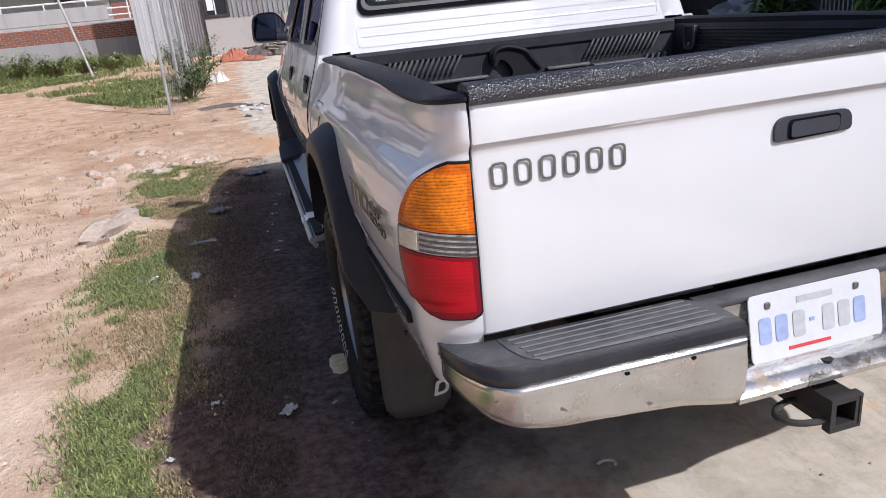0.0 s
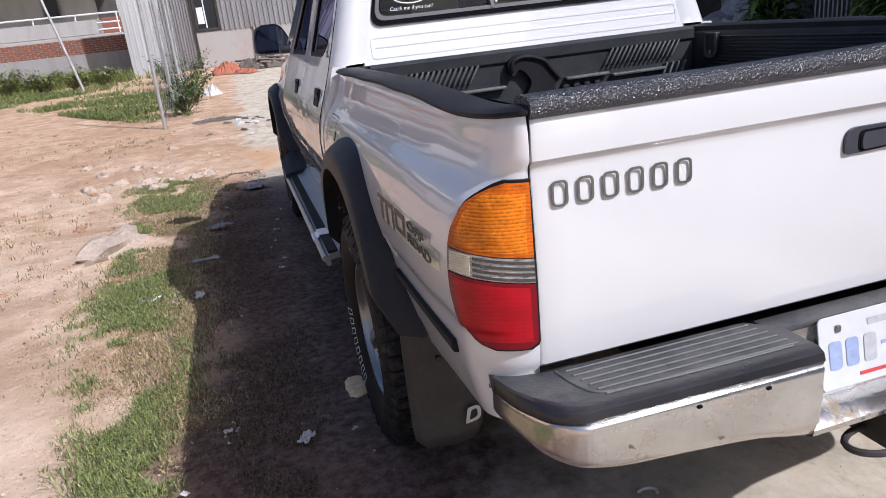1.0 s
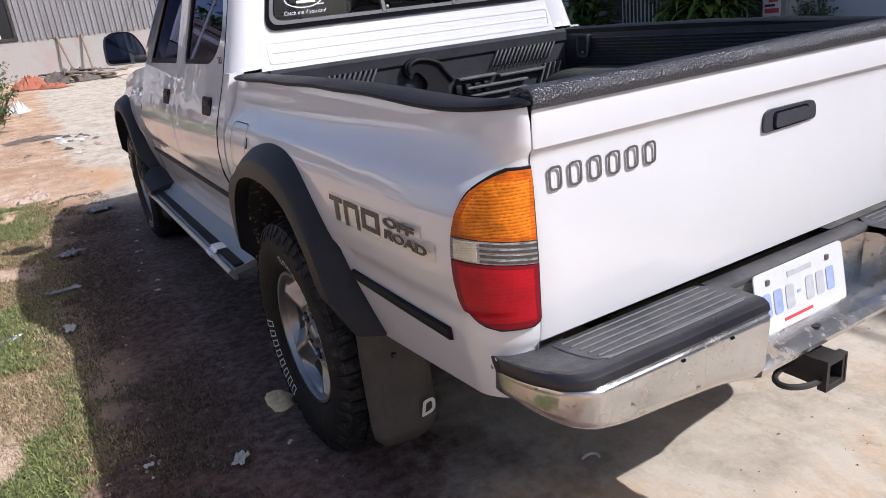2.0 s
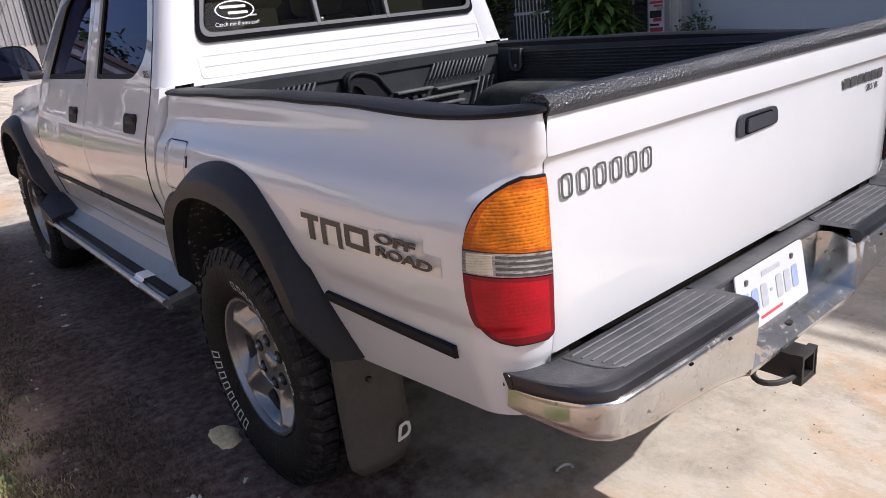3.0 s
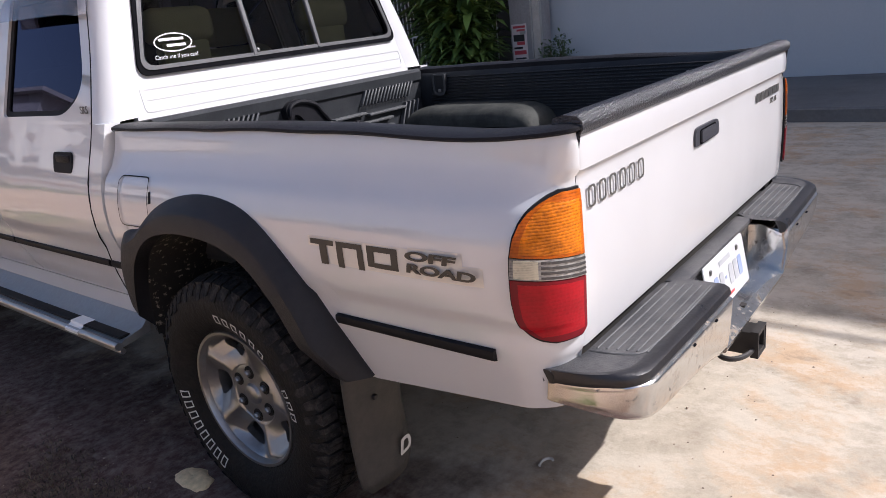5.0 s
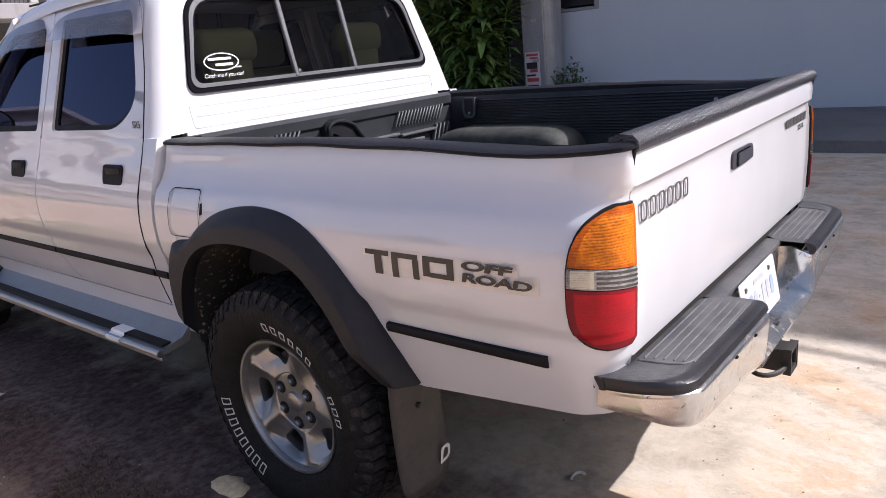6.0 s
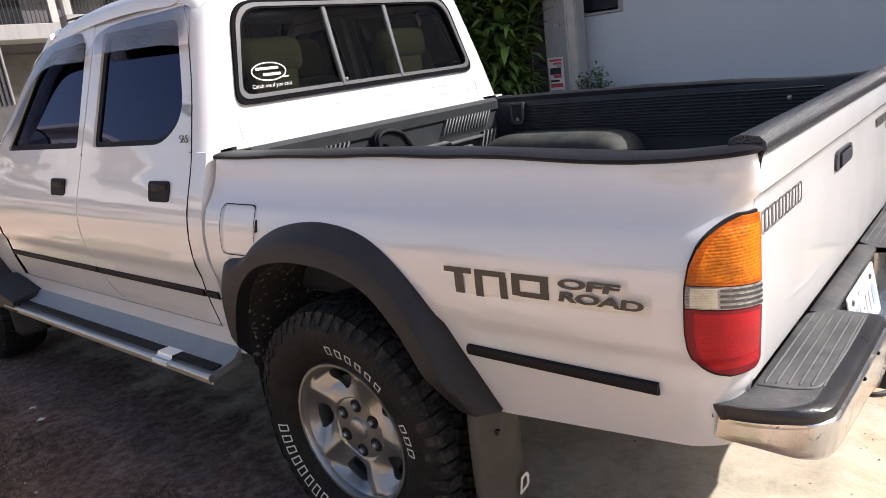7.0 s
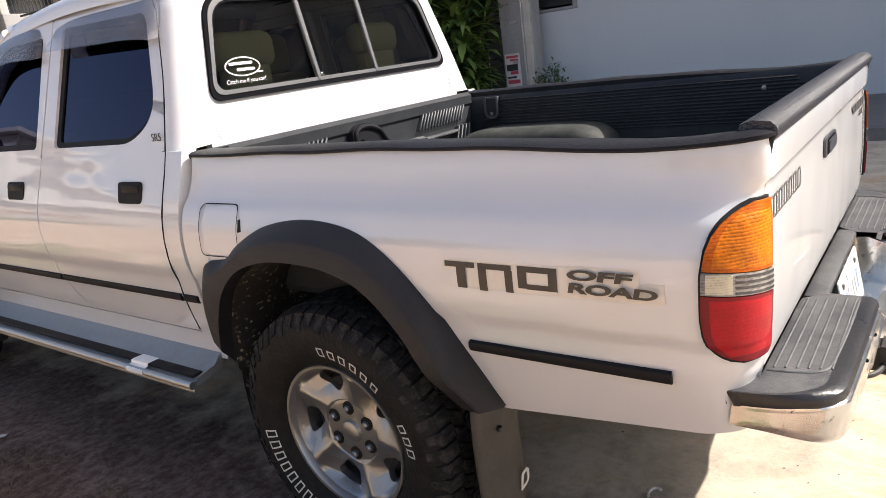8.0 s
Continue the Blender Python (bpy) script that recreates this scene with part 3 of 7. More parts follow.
# ---- fender flares ----
def flare(yc, fore, s, name):
    """A black flare round a wheel opening; fore: how far its leading edge reaches ahead of the wheel."""
    outer = spline([(-0.47, 0.535, 0), (-0.425, 0.64, 0), (-0.36, 0.755, 0), (-0.27, 0.865, 0), (-0.15, 0.94, 0), (0.02, 0.965, 0), (0.18, 0.945, 0), (0.29, 0.895, 0), (0.36, 0.848, 0), (fore - 0.04, 0.826, 0), (fore, 0.74, 0), (fore - 0.03, 0.60, 0), (fore - 0.05, 0.50, 0)], 64)
    inner = spline([(-0.398, 0.545, 0), (-0.325, 0.660, 0), (-0.272, 0.738, 0), (-0.188, 0.818, 0), (-0.088, 0.857, 0), (0.03, 0.870, 0), (0.15, 0.864, 0), (0.26, 0.832, 0), (0.345, 0.765, 0), (0.395, 0.67, 0), (0.415, 0.57, 0), (0.415, 0.50, 0)], 64)
    rows = []
    for o, i in zip(outer, inner):
        yo, zo, yi, zi = yc + o.x, o.y, yc + i.x, i.y
        w = W(zo)
        end = min(1.0, max(0.25, (zo - 0.50) / 0.12))
        peak = 0.842 + 0.062 * end
        rows.append([(-(w - 0.004), yo, zo), (-(w + 0.010), yo, zo - 0.003), (-(0.30 * w + 0.70 * peak), yo + 0.24 * (yi - yo), zo + 0.24 * (zi - zo)), (-(peak - 0.005), yo + 0.37 * (yi - yo), zo + 0.37 * (zi - zo)), (-peak, yo + 0.46 * (yi - yo), zo + 0.46 * (zi - zo)), (-(peak + 0.003), yi, zi), (-(peak - 0.012), yi + 0.004, zi - 0.004), (-0.83, yi, zi - 0.002)])
    # dark lip liner between the flare's inner edge and the housing
    lip = [[(-0.862, yc + i.x, i.y - 0.006), (-0.80, yc + i.x * 0.985, i.y - 0.012), (-0.56, yc + i.x * 0.985, i.y - 0.006)] for i in inner]
    part("wheel_lip", side(loft(lip), s), WELL, truck, "mud-spattered inner lip of the wheel opening")
    return part(name, side(loft(rows), s), FLARE, truck, "black textured plastic fender flare", 30)


for s in (-1, 1):
    flare(ARCH_Y, 0.500, s, "fender_flare")
    flare(WHEEL_Y + BASE, 0.50, s, "fender_flare")
    for yc in (WHEEL_Y, WHEEL_Y + BASE):
        # wheel housing inside the arch
        rr = []
        for t in np.linspace(-0.16 * math.pi, 1.0 * math.pi - 0.12, 36):
            ct, st = math.cos(t), math.sin(t)
            y, z = yc + 0.43 * math.copysign(abs(ct) ** 0.75, ct), WHEEL_Z + 0.045 + 0.475 * math.copysign(abs(st) ** 0.85, st)
            rr.append([(-0.835, y, z), (-0.52, y, z), (-0.50, yc + 0.02 * math.cos(t), WHEEL_Z)])
        part("wheel_housing", side(loft(rr), s), WELL, truck, "mud-spattered black wheel well")

# ---- wheels ----
def wheel_parts():
    hub = part("wheel", lathe([(0.0, 0.03), (0.15, 0.03), (0.165, 0.0), (0.165, -0.06), (0.0, -0.06)], 32), DARK)
    # tyre: x grows outward from the wheel's mid plane
    R, hw = TYRE_R, 0.128
    prof = [(0.205, 0.086), (0.215, 0.098), (0.236, 0.113), (0.268, hw - 0.004), (0.298, hw), (0.322, hw - 0.004), (0.341, hw - 0.012), (0.355, hw - 0.028), (R - 0.011, 0.07), (R - 0.009, 0.0)]
    prof = prof + [(r, -x) for r, x in reversed(prof[:-1])]
    carcass = lathe(prof, 72)
    wall = lambda r: float(np.interp(r, [0.236, 0.268, 0.298, 0.322, 0.341, 0.355], [0.113, hw - 0.004, hw, hw - 0.004, hw - 0.012, hw - 0.028]))
    geos, n = [], 54
    faces = [(4, 5, 6, 7), (0, 1, 5, 4), (1, 2, 6, 5), (2, 3, 7, 6), (3, 0, 4, 7)]
    wear = random.Random(8)
    # two shoulder rows, two staggered rows and a middle row of siped blocks
    for k in range(n):
        for row, (x0, x1, dt) in enumerate(((-0.108, -0.066, 0.0), (-0.059, -0.024, 0.45), (-0.018, 0.018, 0.1), (0.024, 0.059, 0.6), (0.066, 0.108, 0.15))):
            a = (k + dt) * 2 * math.pi / n
            skew = (0.006, 0.026, -0.020, 0.026, -0.006)[row]
            for half in (-1, 1):
                m0 = a + half * 0.0245
                hgt = R + wear.uniform(-0.0012, 0.0008)
                b, tp = [], []
                for xx, tt in ((x0, m0 - 0.0225 - skew), (x1, m0 - 0.0225 + skew), (x1, m0 + 0.0225 + skew), (x0, m0 + 0.0225 - skew)):
                    drop = 0.012 if abs(xx) > 0.1 else (0.002 if abs(xx) > 0.06 else 0.0)
                    for lst, r in ((b, R - 0.020 - drop), (tp, hgt - drop)):
                        lst.append((xx, r * math.cos(tt), r * math.sin(tt)))
                geos.append((b + tp, faces))
        # shoulder lugs that run down the sidewall
        for sx in (1, -1):
            a = (k + (0.15 if sx > 0 else 0.0)) * 2 * math.pi / n
            low = 0.318 if k % 2 else 0.330
            b, tp = [], []
            for r, tt in ((low, a - 0.030), (0.358, a - 0.042), (0.358, a + 0.042), (low, a + 0.030)):
                b.append((sx * (wall(r) - 0.006), r * math.cos(tt), r * math.sin(tt)))
                tp.append((sx * (wall(min(r, 0.352)) + 0.0045), r * math.cos(tt), r * math.sin(tt)))
            geos.append((b + tp, faces))
    tyre = part("tyre", carcass, RUBBER, hub, "dusty black mud-terrain tyre", 30)
    tagged(part("tread", join(*geos), TREAD, tyre, smooth=0), "worn chunky tread lugs", kind="stuff")
    # rim: lip and barrel, then the cast face with five openings
    barrel = lathe([(0.209, 0.078), (0.214, 0.092), (0.210, 0.101), (0.202, 0.100), (0.197, 0.090), (0.195, 0.060), (0.185, -0.08)], 72)
    nt, nr, r_in, r_out = 360, 44, 0.030, 0.197
    vs, fs = [], []

    def local(r, t):
        """Offsets from the middle of the nearest opening: along the rim and outward."""
        k = round(t / (2 * math.pi) * 5 - 0.5) + 0.5
        return 0.150 * (t - k * 2 * math.pi / 5), r - 0.150

    def opening(r, t):
        p, q = local(r, t)
        p = p - 0.16 * q
        half = 0.033 + 0.42 * q
        return (abs(p) / max(half, 0.004)) ** 2.6 + (abs(q) / 0.034) ** 2.6 - 1

    def depth(r, t):
        p, q = local(r, t)
        body = 0.062 - (0.004 if r < 0.094 else 0.0) + 0.020 * min(1, max(0, (r - 0.085) / 0.10)) ** 1.5
        reach = min(1.0, max(0.0, (r - 0.082) / 0.06)) * min(1.0, max(0.0, (r_out - r) / 0.014))
        span = abs(p - 0.10 * q) / (0.150 * math.pi / 5)
        scoop = 0.5 + 0.5 * math.cos(math.pi * min(1.0, span * 1.05))
        ridge = 0.006 * math.exp(-(((1 - span) / 0.16) ** 2)) * reach
        return body - 0.034 * scoop**0.8 * reach**1.3 + ridge

    grid = [[[r_in + (r_out - r_in) * i / nr, 2 * math.pi * k / nt] for k in range(nt)] for i in range(nr + 1)]
    keep = [[opening(r_in + (r_out - r_in) * (i + 0.5) / nr, 2 * math.pi * (k + 0.5) / nt) > 0 for k in range(nt)] for i in range(nr)]
    rims = set()
    for i in range(1, nr):
        for k in range(nt):
            near = {keep[i - 1][k - 1], keep[i - 1][k], keep[i][k - 1], keep[i][k]}
            if len(near) == 2:
                rims.add((i, k))
                r, t = grid[i][k]
                for _ in range(6):
                    f, e = opening(r, t), 1e-4
                    gr, gt = (opening(r + e, t) - f) / e, (opening(r, t + e / r) - f) / e
                    g2 = gr * gr + gt * gt
                    if g2 < 1e-9:
                        break
                    step = max(-0.0015, min(0.0015, -f / math.sqrt(g2)))
                    r, t = r + step * gr / math.sqrt(g2), t + step * gt / math.sqrt(g2) / r
                grid[i][k] = [r, t]
    for row in grid:
        for r, t in row:
            vs.append((depth(r, t), r * math.cos(t), r * math.sin(t)))
    deep = {}
    for i, k in sorted(rims):
        deep[i, k] = len(vs)
        x, y, z = vs[i * nt + k]
        vs.append((x - 0.022, y, z))
    for i in range(nr):
        for k in range(nt):
            k2 = (k + 1) % nt
            if keep[i][k]:
                fs.append((i * nt + k, i * nt + k2, (i + 1) * nt + k2, (i + 1) * nt + k))
                for (a, b), (ni, nk) in ((((i, k), (i, k2)), (i - 1, k)), (((i + 1, k), (i + 1, k2)), (i + 1, k)), (((i, k), (i + 1, k)), (i, k - 1)), (((i, k2), (i + 1, k2)), (i, k2))):
                    if 0 <= ni < nr and not keep[ni][nk] and a in deep and b in deep:
                        fs.append((a[0] * nt + a[1], b[0] * nt + b[1], deep[b], deep[a]))
    rim = part("rim", join(barrel, (vs, fs)), ALLOY, hub, "grey cast alloy rim with five scooped spokes", 50)
    part("hub_cap", lathe([(0.0, 0.070), (0.022, 0.070), (0.030, 0.066), (0.034, 0.058)], 32), ALLOY, hub, smooth=30)
    for k in range(6):
        t = 2 * math.pi * (k + 0.5) / 6
        cy, cz = 0.0690 * math.cos(t), 0.0690 * math.sin(t)
        # black disc on the rim face paints the shade of a lug recess
        seat = lathe([(0.0200, 0.056), (0.0195, 0.0600), (0.0, 0.0601)], 18, (0, cy, cz))
        part("lug_shade_disc", seat, RUBBER, hub, smooth=0)
        part("lug_nut", lathe([(0.0, 0.072), (0.006, 0.072), (0.0095, 0.068), (0.0105, 0.056)], 6, (0, cy, cz)), ALLOY, hub, smooth=0)
    # raised white sidewall lettering as outlined bars
    def bars(t0, count, pitch, r0, r1):
        for k in range(count):
            t = t0 + k * pitch
            f = lambda r, a: (wall(r) + 0.0022, r * math.cos(a), r * math.sin(a))
            w, e = 0.043, 0.0042
            edge = e / r0
            arcs = [loft([[f(ra, t + q * w / 2) for q in (-2, -1, 0, 1, 2)], [f(rb, t + q * w / 2) for q in (-2, -1, 0, 1, 2)]]) for ra, rb in ((r0, r0 + e), (r1 - e, r1))]
            ends = [loft([[f(r, a) for a in (t + q * w, t + q * (w - edge))] for r in np.linspace(r0 + e, r1 - e, 6)]) for q in (-1, 1)]
            part("sidewall_mark", join(*arcs, *ends), WHITEINK, tyre, smooth=0)

    bars(math.radians(188), 8, 0.130, 0.252, 0.290)
    bars(math.radians(8), 3, 0.122, 0.250, 0.280)
    bars(math.radians(48), 6, 0.140, 0.250, 0.277)
    return hub


w0 = wheel_parts()
w0.parent = truck
w0.matrix_basis = pose(-0.765, WHEEL_Y, WHEEL_Z, 0, 0, 180)
for x, y, turn, spin in ((-0.765, WHEEL_Y + BASE, 180, 75), (0.765, WHEEL_Y, 0, 20), (0.765, WHEEL_Y + BASE, 0, 140)):
    copy_thing(w0, pose(x, y, WHEEL_Z, 0, 0, turn) @ pose(0, 0, 0, spin, 0, 0))

# ---- tailgate ----
rows = []
for x in [-0.7255, -0.7225] + list(np.linspace(-0.715, 0.715, 30)) + [0.7225, 0.7255]:
    e = 0.010 if abs(x) > 0.725 else (0.003 if abs(x) > 0.722 else 0.0)
    rows.append([(x, y + e, z) for z, y in TG] + [(x, 0.03, 1.108)])
gate = part("tailgate", join(loft(rows), rbox((0, 0.012, 0.88), (1.43, 0.03, 0.40), 0.003)), PAINT, truck, "plain white tailgate")
sec = [(-0.034, 1.104), (-0.040, 1.114), (-0.038, 1.127), (-0.028, 1.136), (0.0, 1.1385), (0.020, 1.132), (0.027, 1.10), (0.032, 0.72)]
part("tailgate_cap", loft([[(x, y, z) for y, z in sec] for x in np.linspace(-0.7255, 0.7255, 24)], caps=True), HAMMER, gate, "black hammered plastic tailgate cap")
# handle: bezel with a lifting lever
HC = -0.044  # middle of the handle
bz = rounded([(HC - 0.088, 0.957), (HC + 0.088, 0.961), (HC + 0.088, 1.002), (HC - 0.088, 1.004)], [0.010, 0.010, 0.026, 0.026])
handle = part("handle", prism(bz, 0.006, lambda u, v, d: (u, -0.023 - d, v)), GRIP, gate, "black plastic tailgate handle", 30)
lv = rounded([(HC - 0.055, 0.963), (HC + 0.055, 0.965), (HC + 0.055, 0.993), (HC - 0.055, 0.993)], 0.010)
part("lever", prism(lv, 0.004, lambda u, v, d: (u, -0.030 - d, v)), GRIP, handle, smooth=30)
part("handle_shadow_gap", prism(rounded([(HC - 0.06, 0.959), (HC + 0.06, 0.962), (HC + 0.06, 0.997), (HC - 0.06, 0.997)], 0.012), 0.0012, lambda u, v, d: (u, -0.029 - d, v)), BLACKRUB, handle, smooth=0)
# badge: plain metal shapes
def on_gate(u, v, d):
    return (u, -0.0262 - d, v)


bx, bz0, bh = -0.701, 0.962, 0.042
for k in range(6):
    cx = bx + 0.021 + k * 0.0447
    line = rounded([(cx - 0.0145, bz0), (cx + 0.0145, bz0), (cx + 0.0145, bz0 + bh), (cx - 0.0145, bz0 + bh)], 0.010, 4)
    g = ring_plate(line, [(cx + (u - cx) * 0.70, bz0 + bh / 2 + (v - bz0 - bh / 2) * 0.82) for u, v in line], lambda u, v, d: on_gate(u, v, 0.0015 - d), 0.0015)
    part("badge_shape", g, BADGE, gate, "brushed metal badge shape", 30)
# model script on the other side: bars, with the readable line below
for k in range(6):
    cx = 0.400 + k * 0.0437
    part("badge_bar", prism([(cx, 0.983), (cx + 0.034, 0.983), (cx + 0.034, 1.009), (cx, 1.009)], 0.001, on_gate), BADGE, gate, "dark badge bar", 0)
words("tailgate_script", "SR5 V6", 0.026, Matrix.Translation((0.59, -0.0262, 0.957)) @ pose(0, 0, 0, 90, 0, 0), BADGE, gate)
# ---- tail lamps ----
def lamp_patch(z0, z1, out, s_in, s_scale, nz=44, ns=14, grow=0.0):
    """A patch of the rounded corner between two heights; its bands dip towards the tailgate."""
    rows = []
    for z in np.linspace(z0, z1, nz):
        # outer reach along the corner at this height
        zr = z if grow == 0 else 0.7335 + (z - z0) / (z1 - z0) * (1.0115 - 0.7335)
        reach = float(np.interp(zr, [0.726, 0.733, 0.736, 0.741, 0.748, 0.757, 0.770, 0.790, 0.82, 0.90, 0.940, 0.965, 0.983, 0.996, 1.005, 1.0115, 1.020], [0.030, 0.066, 0.080, 0.094, 0.106, 0.116, 0.125, 0.132, 0.135, 0.134, 0.129, 0.121, 0.110, 0.095, 0.078, 0.055, 0.020]))
        reach = reach * s_scale + grow
        s_b = s_in + (0.016 * max(0.0, 1 - (z - z0) / 0.016) ** 2.2 if z0 < 0.74 else 0.0)
        row = []
        for k in range(ns + 1):
            u = k / ns
            a = A0 + s_b + (reach - s_b) * u
            dip = 0.020 * max(0.0, 1 - (a - A0) / 0.135) ** 1.2 * max(0.0, 1 - ((z - 0.88) / 0.14) ** 2)
            row.append(skin(a, z - dip, out))
        rows.append(row)
    return rows


def lamp_piece(z0, z1, out, s_in=0.004, s_scale=1.0, grow=0.0):
    rows = lamp_patch(z0, z1, out, s_in, s_scale, grow=grow)
    # return edge back to the body
    back = lamp_patch(z0, z1, -0.01, s_in, s_scale, grow=grow)
    edge = loft([[rows[j][-1] for j in range(len(rows))], [back[j][-1] for j in range(len(rows))]])
    edge2 = loft([[rows[j][0] for j in range(len(rows))], [back[j][0] for j in range(len(rows))]])
    return join(loft(rows), edge, edge2, loft([rows[0], back[0]]), loft([rows[-1], back[-1]]))


for s in (-1, 1):
    lampo = part("tail_lamp", side(lamp_piece(0.7285, 1.0155, 0.006, -0.002, 1.0, 0.0028), s), GASKET, truck, "tail lamp with amber, clear and red lenses")
    amber = part("amber_lens", side(lamp_piece(0.908, 1.012, 0.010), s), AMBER, lampo, "amber ribbed lens")
    part("bulb_window", side(lamp_piece(0.914, 0.999, 0.0104, 0.012, 0.90), s), AMBERBULB, amber, "brighter amber bulb chamber")
    clear = part("clear_lens", side(lamp_piece(0.867, 0.906, 0.010), s), CLEAR, lampo, "clear ribbed lens")
    for z in (0.8695, 0.8790, 0.8885, 0.8980):
        part("dark_band", side(lamp_piece(z, z + 0.0046, 0.0110, 0.004, 0.64), s), GREYBAND, clear)
    part("bulb_window", side(lamp_piece(0.870, 0.9035, 0.0112, 0.090, 0.95), s), BULB, clear, "cream reflector behind the clear lens")
    red = part("red_lens", side(lamp_piece(0.733, 0.865, 0.010), s), RED, lampo, "red ribbed lens")
    part("bulb_window", side(lamp_piece(0.747, 0.858, 0.0104, 0.012, 0.91), s), REDBULB, red, "brighter red bulb chamber")

# ---- rear bumper ----
BX = -0.020
def bumper_rear(x):
    """How far back the bumper reaches at x (from its middle)."""
    u = abs(x)
    return -0.152 + 0.014 * (u / 0.8) ** 2 + (0.0 if u < 0.685 else 0.17 * (1 - math.sqrt(max(0, 1 - ((u - 0.685) / 0.100) ** 2))))


DEEP = spline([(0.26, 0.496, 0), (0.30, 0.503, 0), (0.38, 0.520, 0), (0.52, 0.533, 0), (0.64, 0.543, 0), (0.73, 0.569, 0), (0.785, 0.604, 0)], 60)
bumper = part("rear_bumper", rbox((BX, -0.03, 0.59), (1.06, 0.05, 0.06), 0.01), BLACKM, truck, "worn chrome step bumper with rust spots")
for s in (-1, 1):
    # chrome wing: upper lip, face, curled lower edge; deeper towards the middle
    rows = []
    for u in [0.26 + 0.5235 * (1 - (1 - k / 51) ** 1.5) for k in range(52)]:
        y = bumper_rear(u)
        deep = float(np.interp(u, [p.x for p in DEEP], [p.y for p in DEEP]))
        x = s * u + BX
        belly = min(1.0, (0.7935 - u) / 0.10)
        col = [(x, min(y + 0.03, 0.02), 0.648), (x, y - 0.004, 0.647), (x, y - 0.004 - 0.007 * belly, 0.643)]
        for k in range(0, 10):
            t = k / 10
            col.append((x, y - belly * (0.013 - 0.010 * t**1.6), 0.640 + (deep + 0.010 - 0.640) * t))
        rows.append(col + [(x, y + 0.002, deep + 0.008), (x, y + 0.012, deep + 0.001), (x, min(y + 0.03, 0.025), deep + 0.003)])
    wing = part("chrome_wing", loft(rows, caps=True), CHROME, bumper, "worn chrome bumper wing")
    for u in (0.37, 0.50):
        part("slot", rbox((s * u + BX, bumper_rear(u) - 0.0125, 0.632), (0.010, 0.008, 0.006), 0.002, 1), BLACKRUB, wing, smooth=0)
    # inner cheek beside the plate recess
    chk = [(-0.148, 0.638), (-0.155, 0.59), (-0.150, 0.525), (-0.135, 0.50), (-0.05, 0.53), (-0.045, 0.655), (-0.09, 0.66)]
    part("chrome_cheek", prism(chk, 0.012, lambda u, v, d: (BX + s * (0.250 + d), u, v)), CHROME, bumper, smooth=0)
    # step pad: thick rubber with a rolled edge, and its ribbed inlay
    out_line = []
    for u in [0.255 + 0.531 * (1 - (1 - k / 39) ** 1.6) for k in range(40)]:
        out_line.append((u, bumper_rear(min(u, 0.784)) + 0.004))
    top = [(u, v) for u, v in out_line]
    rows, flat = [], []
    for u, v in top:
        yf = float(np.interp(u, [0.255, 0.30, 0.70, 0.73, 0.786], [-0.062, -0.012, -0.012, -0.002, 0.030]))
        v = min(v, yf - 0.006)
        x = BX + s * u
        k_ = min(1.0, max(0.0, (u - 0.745) / 0.041))
        lo, bu = 0.638 + 0.006 * k_, 1 - 0.6 * k_
        rows.append([(x, v + 0.004, lo), (x, v - 0.008 * bu, lo + 0.004), (x, v - 0.013 * bu, 0.652 + 0.003 * k_), (x, v - 0.009 * bu, 0.665), (x, v + 0.003, 0.672), (x, min(yf, v + 0.020), 0.6725)])
        flat.append([(x, min(yf, v + 0.020), 0.6722), (x, yf, 0.6722), (x, yf, 0.645)])
    pad = part("step_pad", loft(flat), PAD, bumper, "dusty grey-black rubber step pad")
    part("rolled_edge", loft(rows, caps=True), ROLL, pad, "black rolled rubber edge")
    for k in range(6):
        yk = -0.026 - k * 0.0185
        x0, x1 = 0.300 - 0.005 * k, 0.668 - 0.005 * k
        part("tread_rib", rbox((BX + s * (x0 + x1) / 2, yk, 0.6728), (x1 - x0, 0.0042, 0.0040), 0.0015, 1), PADLINE, pad, smooth=30)
    arc = [(0.682, -0.018), (0.678, -0.050), (0.670, -0.080), (0.655, -0.105), (0.620, -0.116), (0.50, -0.122), (0.38, -0.124), (0.29, -0.124)]
    part("tread_border", tube([(BX + s * p.x, p.y, 0.6725) for p in spline([(a, b, 0) for a, b in arc], 40)], 0.0028, 6), PADLINE, pad)
# centre section: top strip, recess back, sloping shelf and lip
part("top_strip", rbox((BX, -0.036, 0.664), (0.56, 0.050, 0.016), 0.006), PAD, bumper)
part("recess_back", rbox((BX, -0.052, 0.595), (0.50, 0.012, 0.13), 0.004), CHROME, bumper)
shelf = loft([[(x, -0.055, 0.548), (x, -0.09, 0.541), (x, -0.125, 0.531), (x, -0.144, 0.523), (x, -0.154, 0.513), (x, -0.151, 0.500), (x, -0.137, 0.493)] for x in np.linspace(BX - 0.262, BX + 0.262, 14)], caps=True)
part("shelf", shelf, CHROME, bumper, "chrome shelf below the plate")
part("shelf_hole", lathe([(0.0, 0.0), (0.012, 0.0), (0.012, -0.001)], 20), DARK, bumper, smooth=0).matrix_basis = pose(-0.060, -0.124, 0.5325, 0, -90, 0) @ pose(0, 0, 0, 0, 0, 0)
PX = -0.052  # middle of the plate
plate = part("licence_plate", prism(rounded([(-0.157, 0), (0.157, 0), (0.157, 0.135), (-0.157, 0.135)], 0.012), 0.003, lambda u, v, d: (PX + u, -0.094 - d + v * 0.19, 0.538 + v)), PLATEW, bumper, "white number plate with faded blue bars", 30)
def on_plate(u, v, d):
    return (PX + u * 0.95, -0.0975 - d + v * 0.87 * 0.19, 0.538 + v * 0.87)


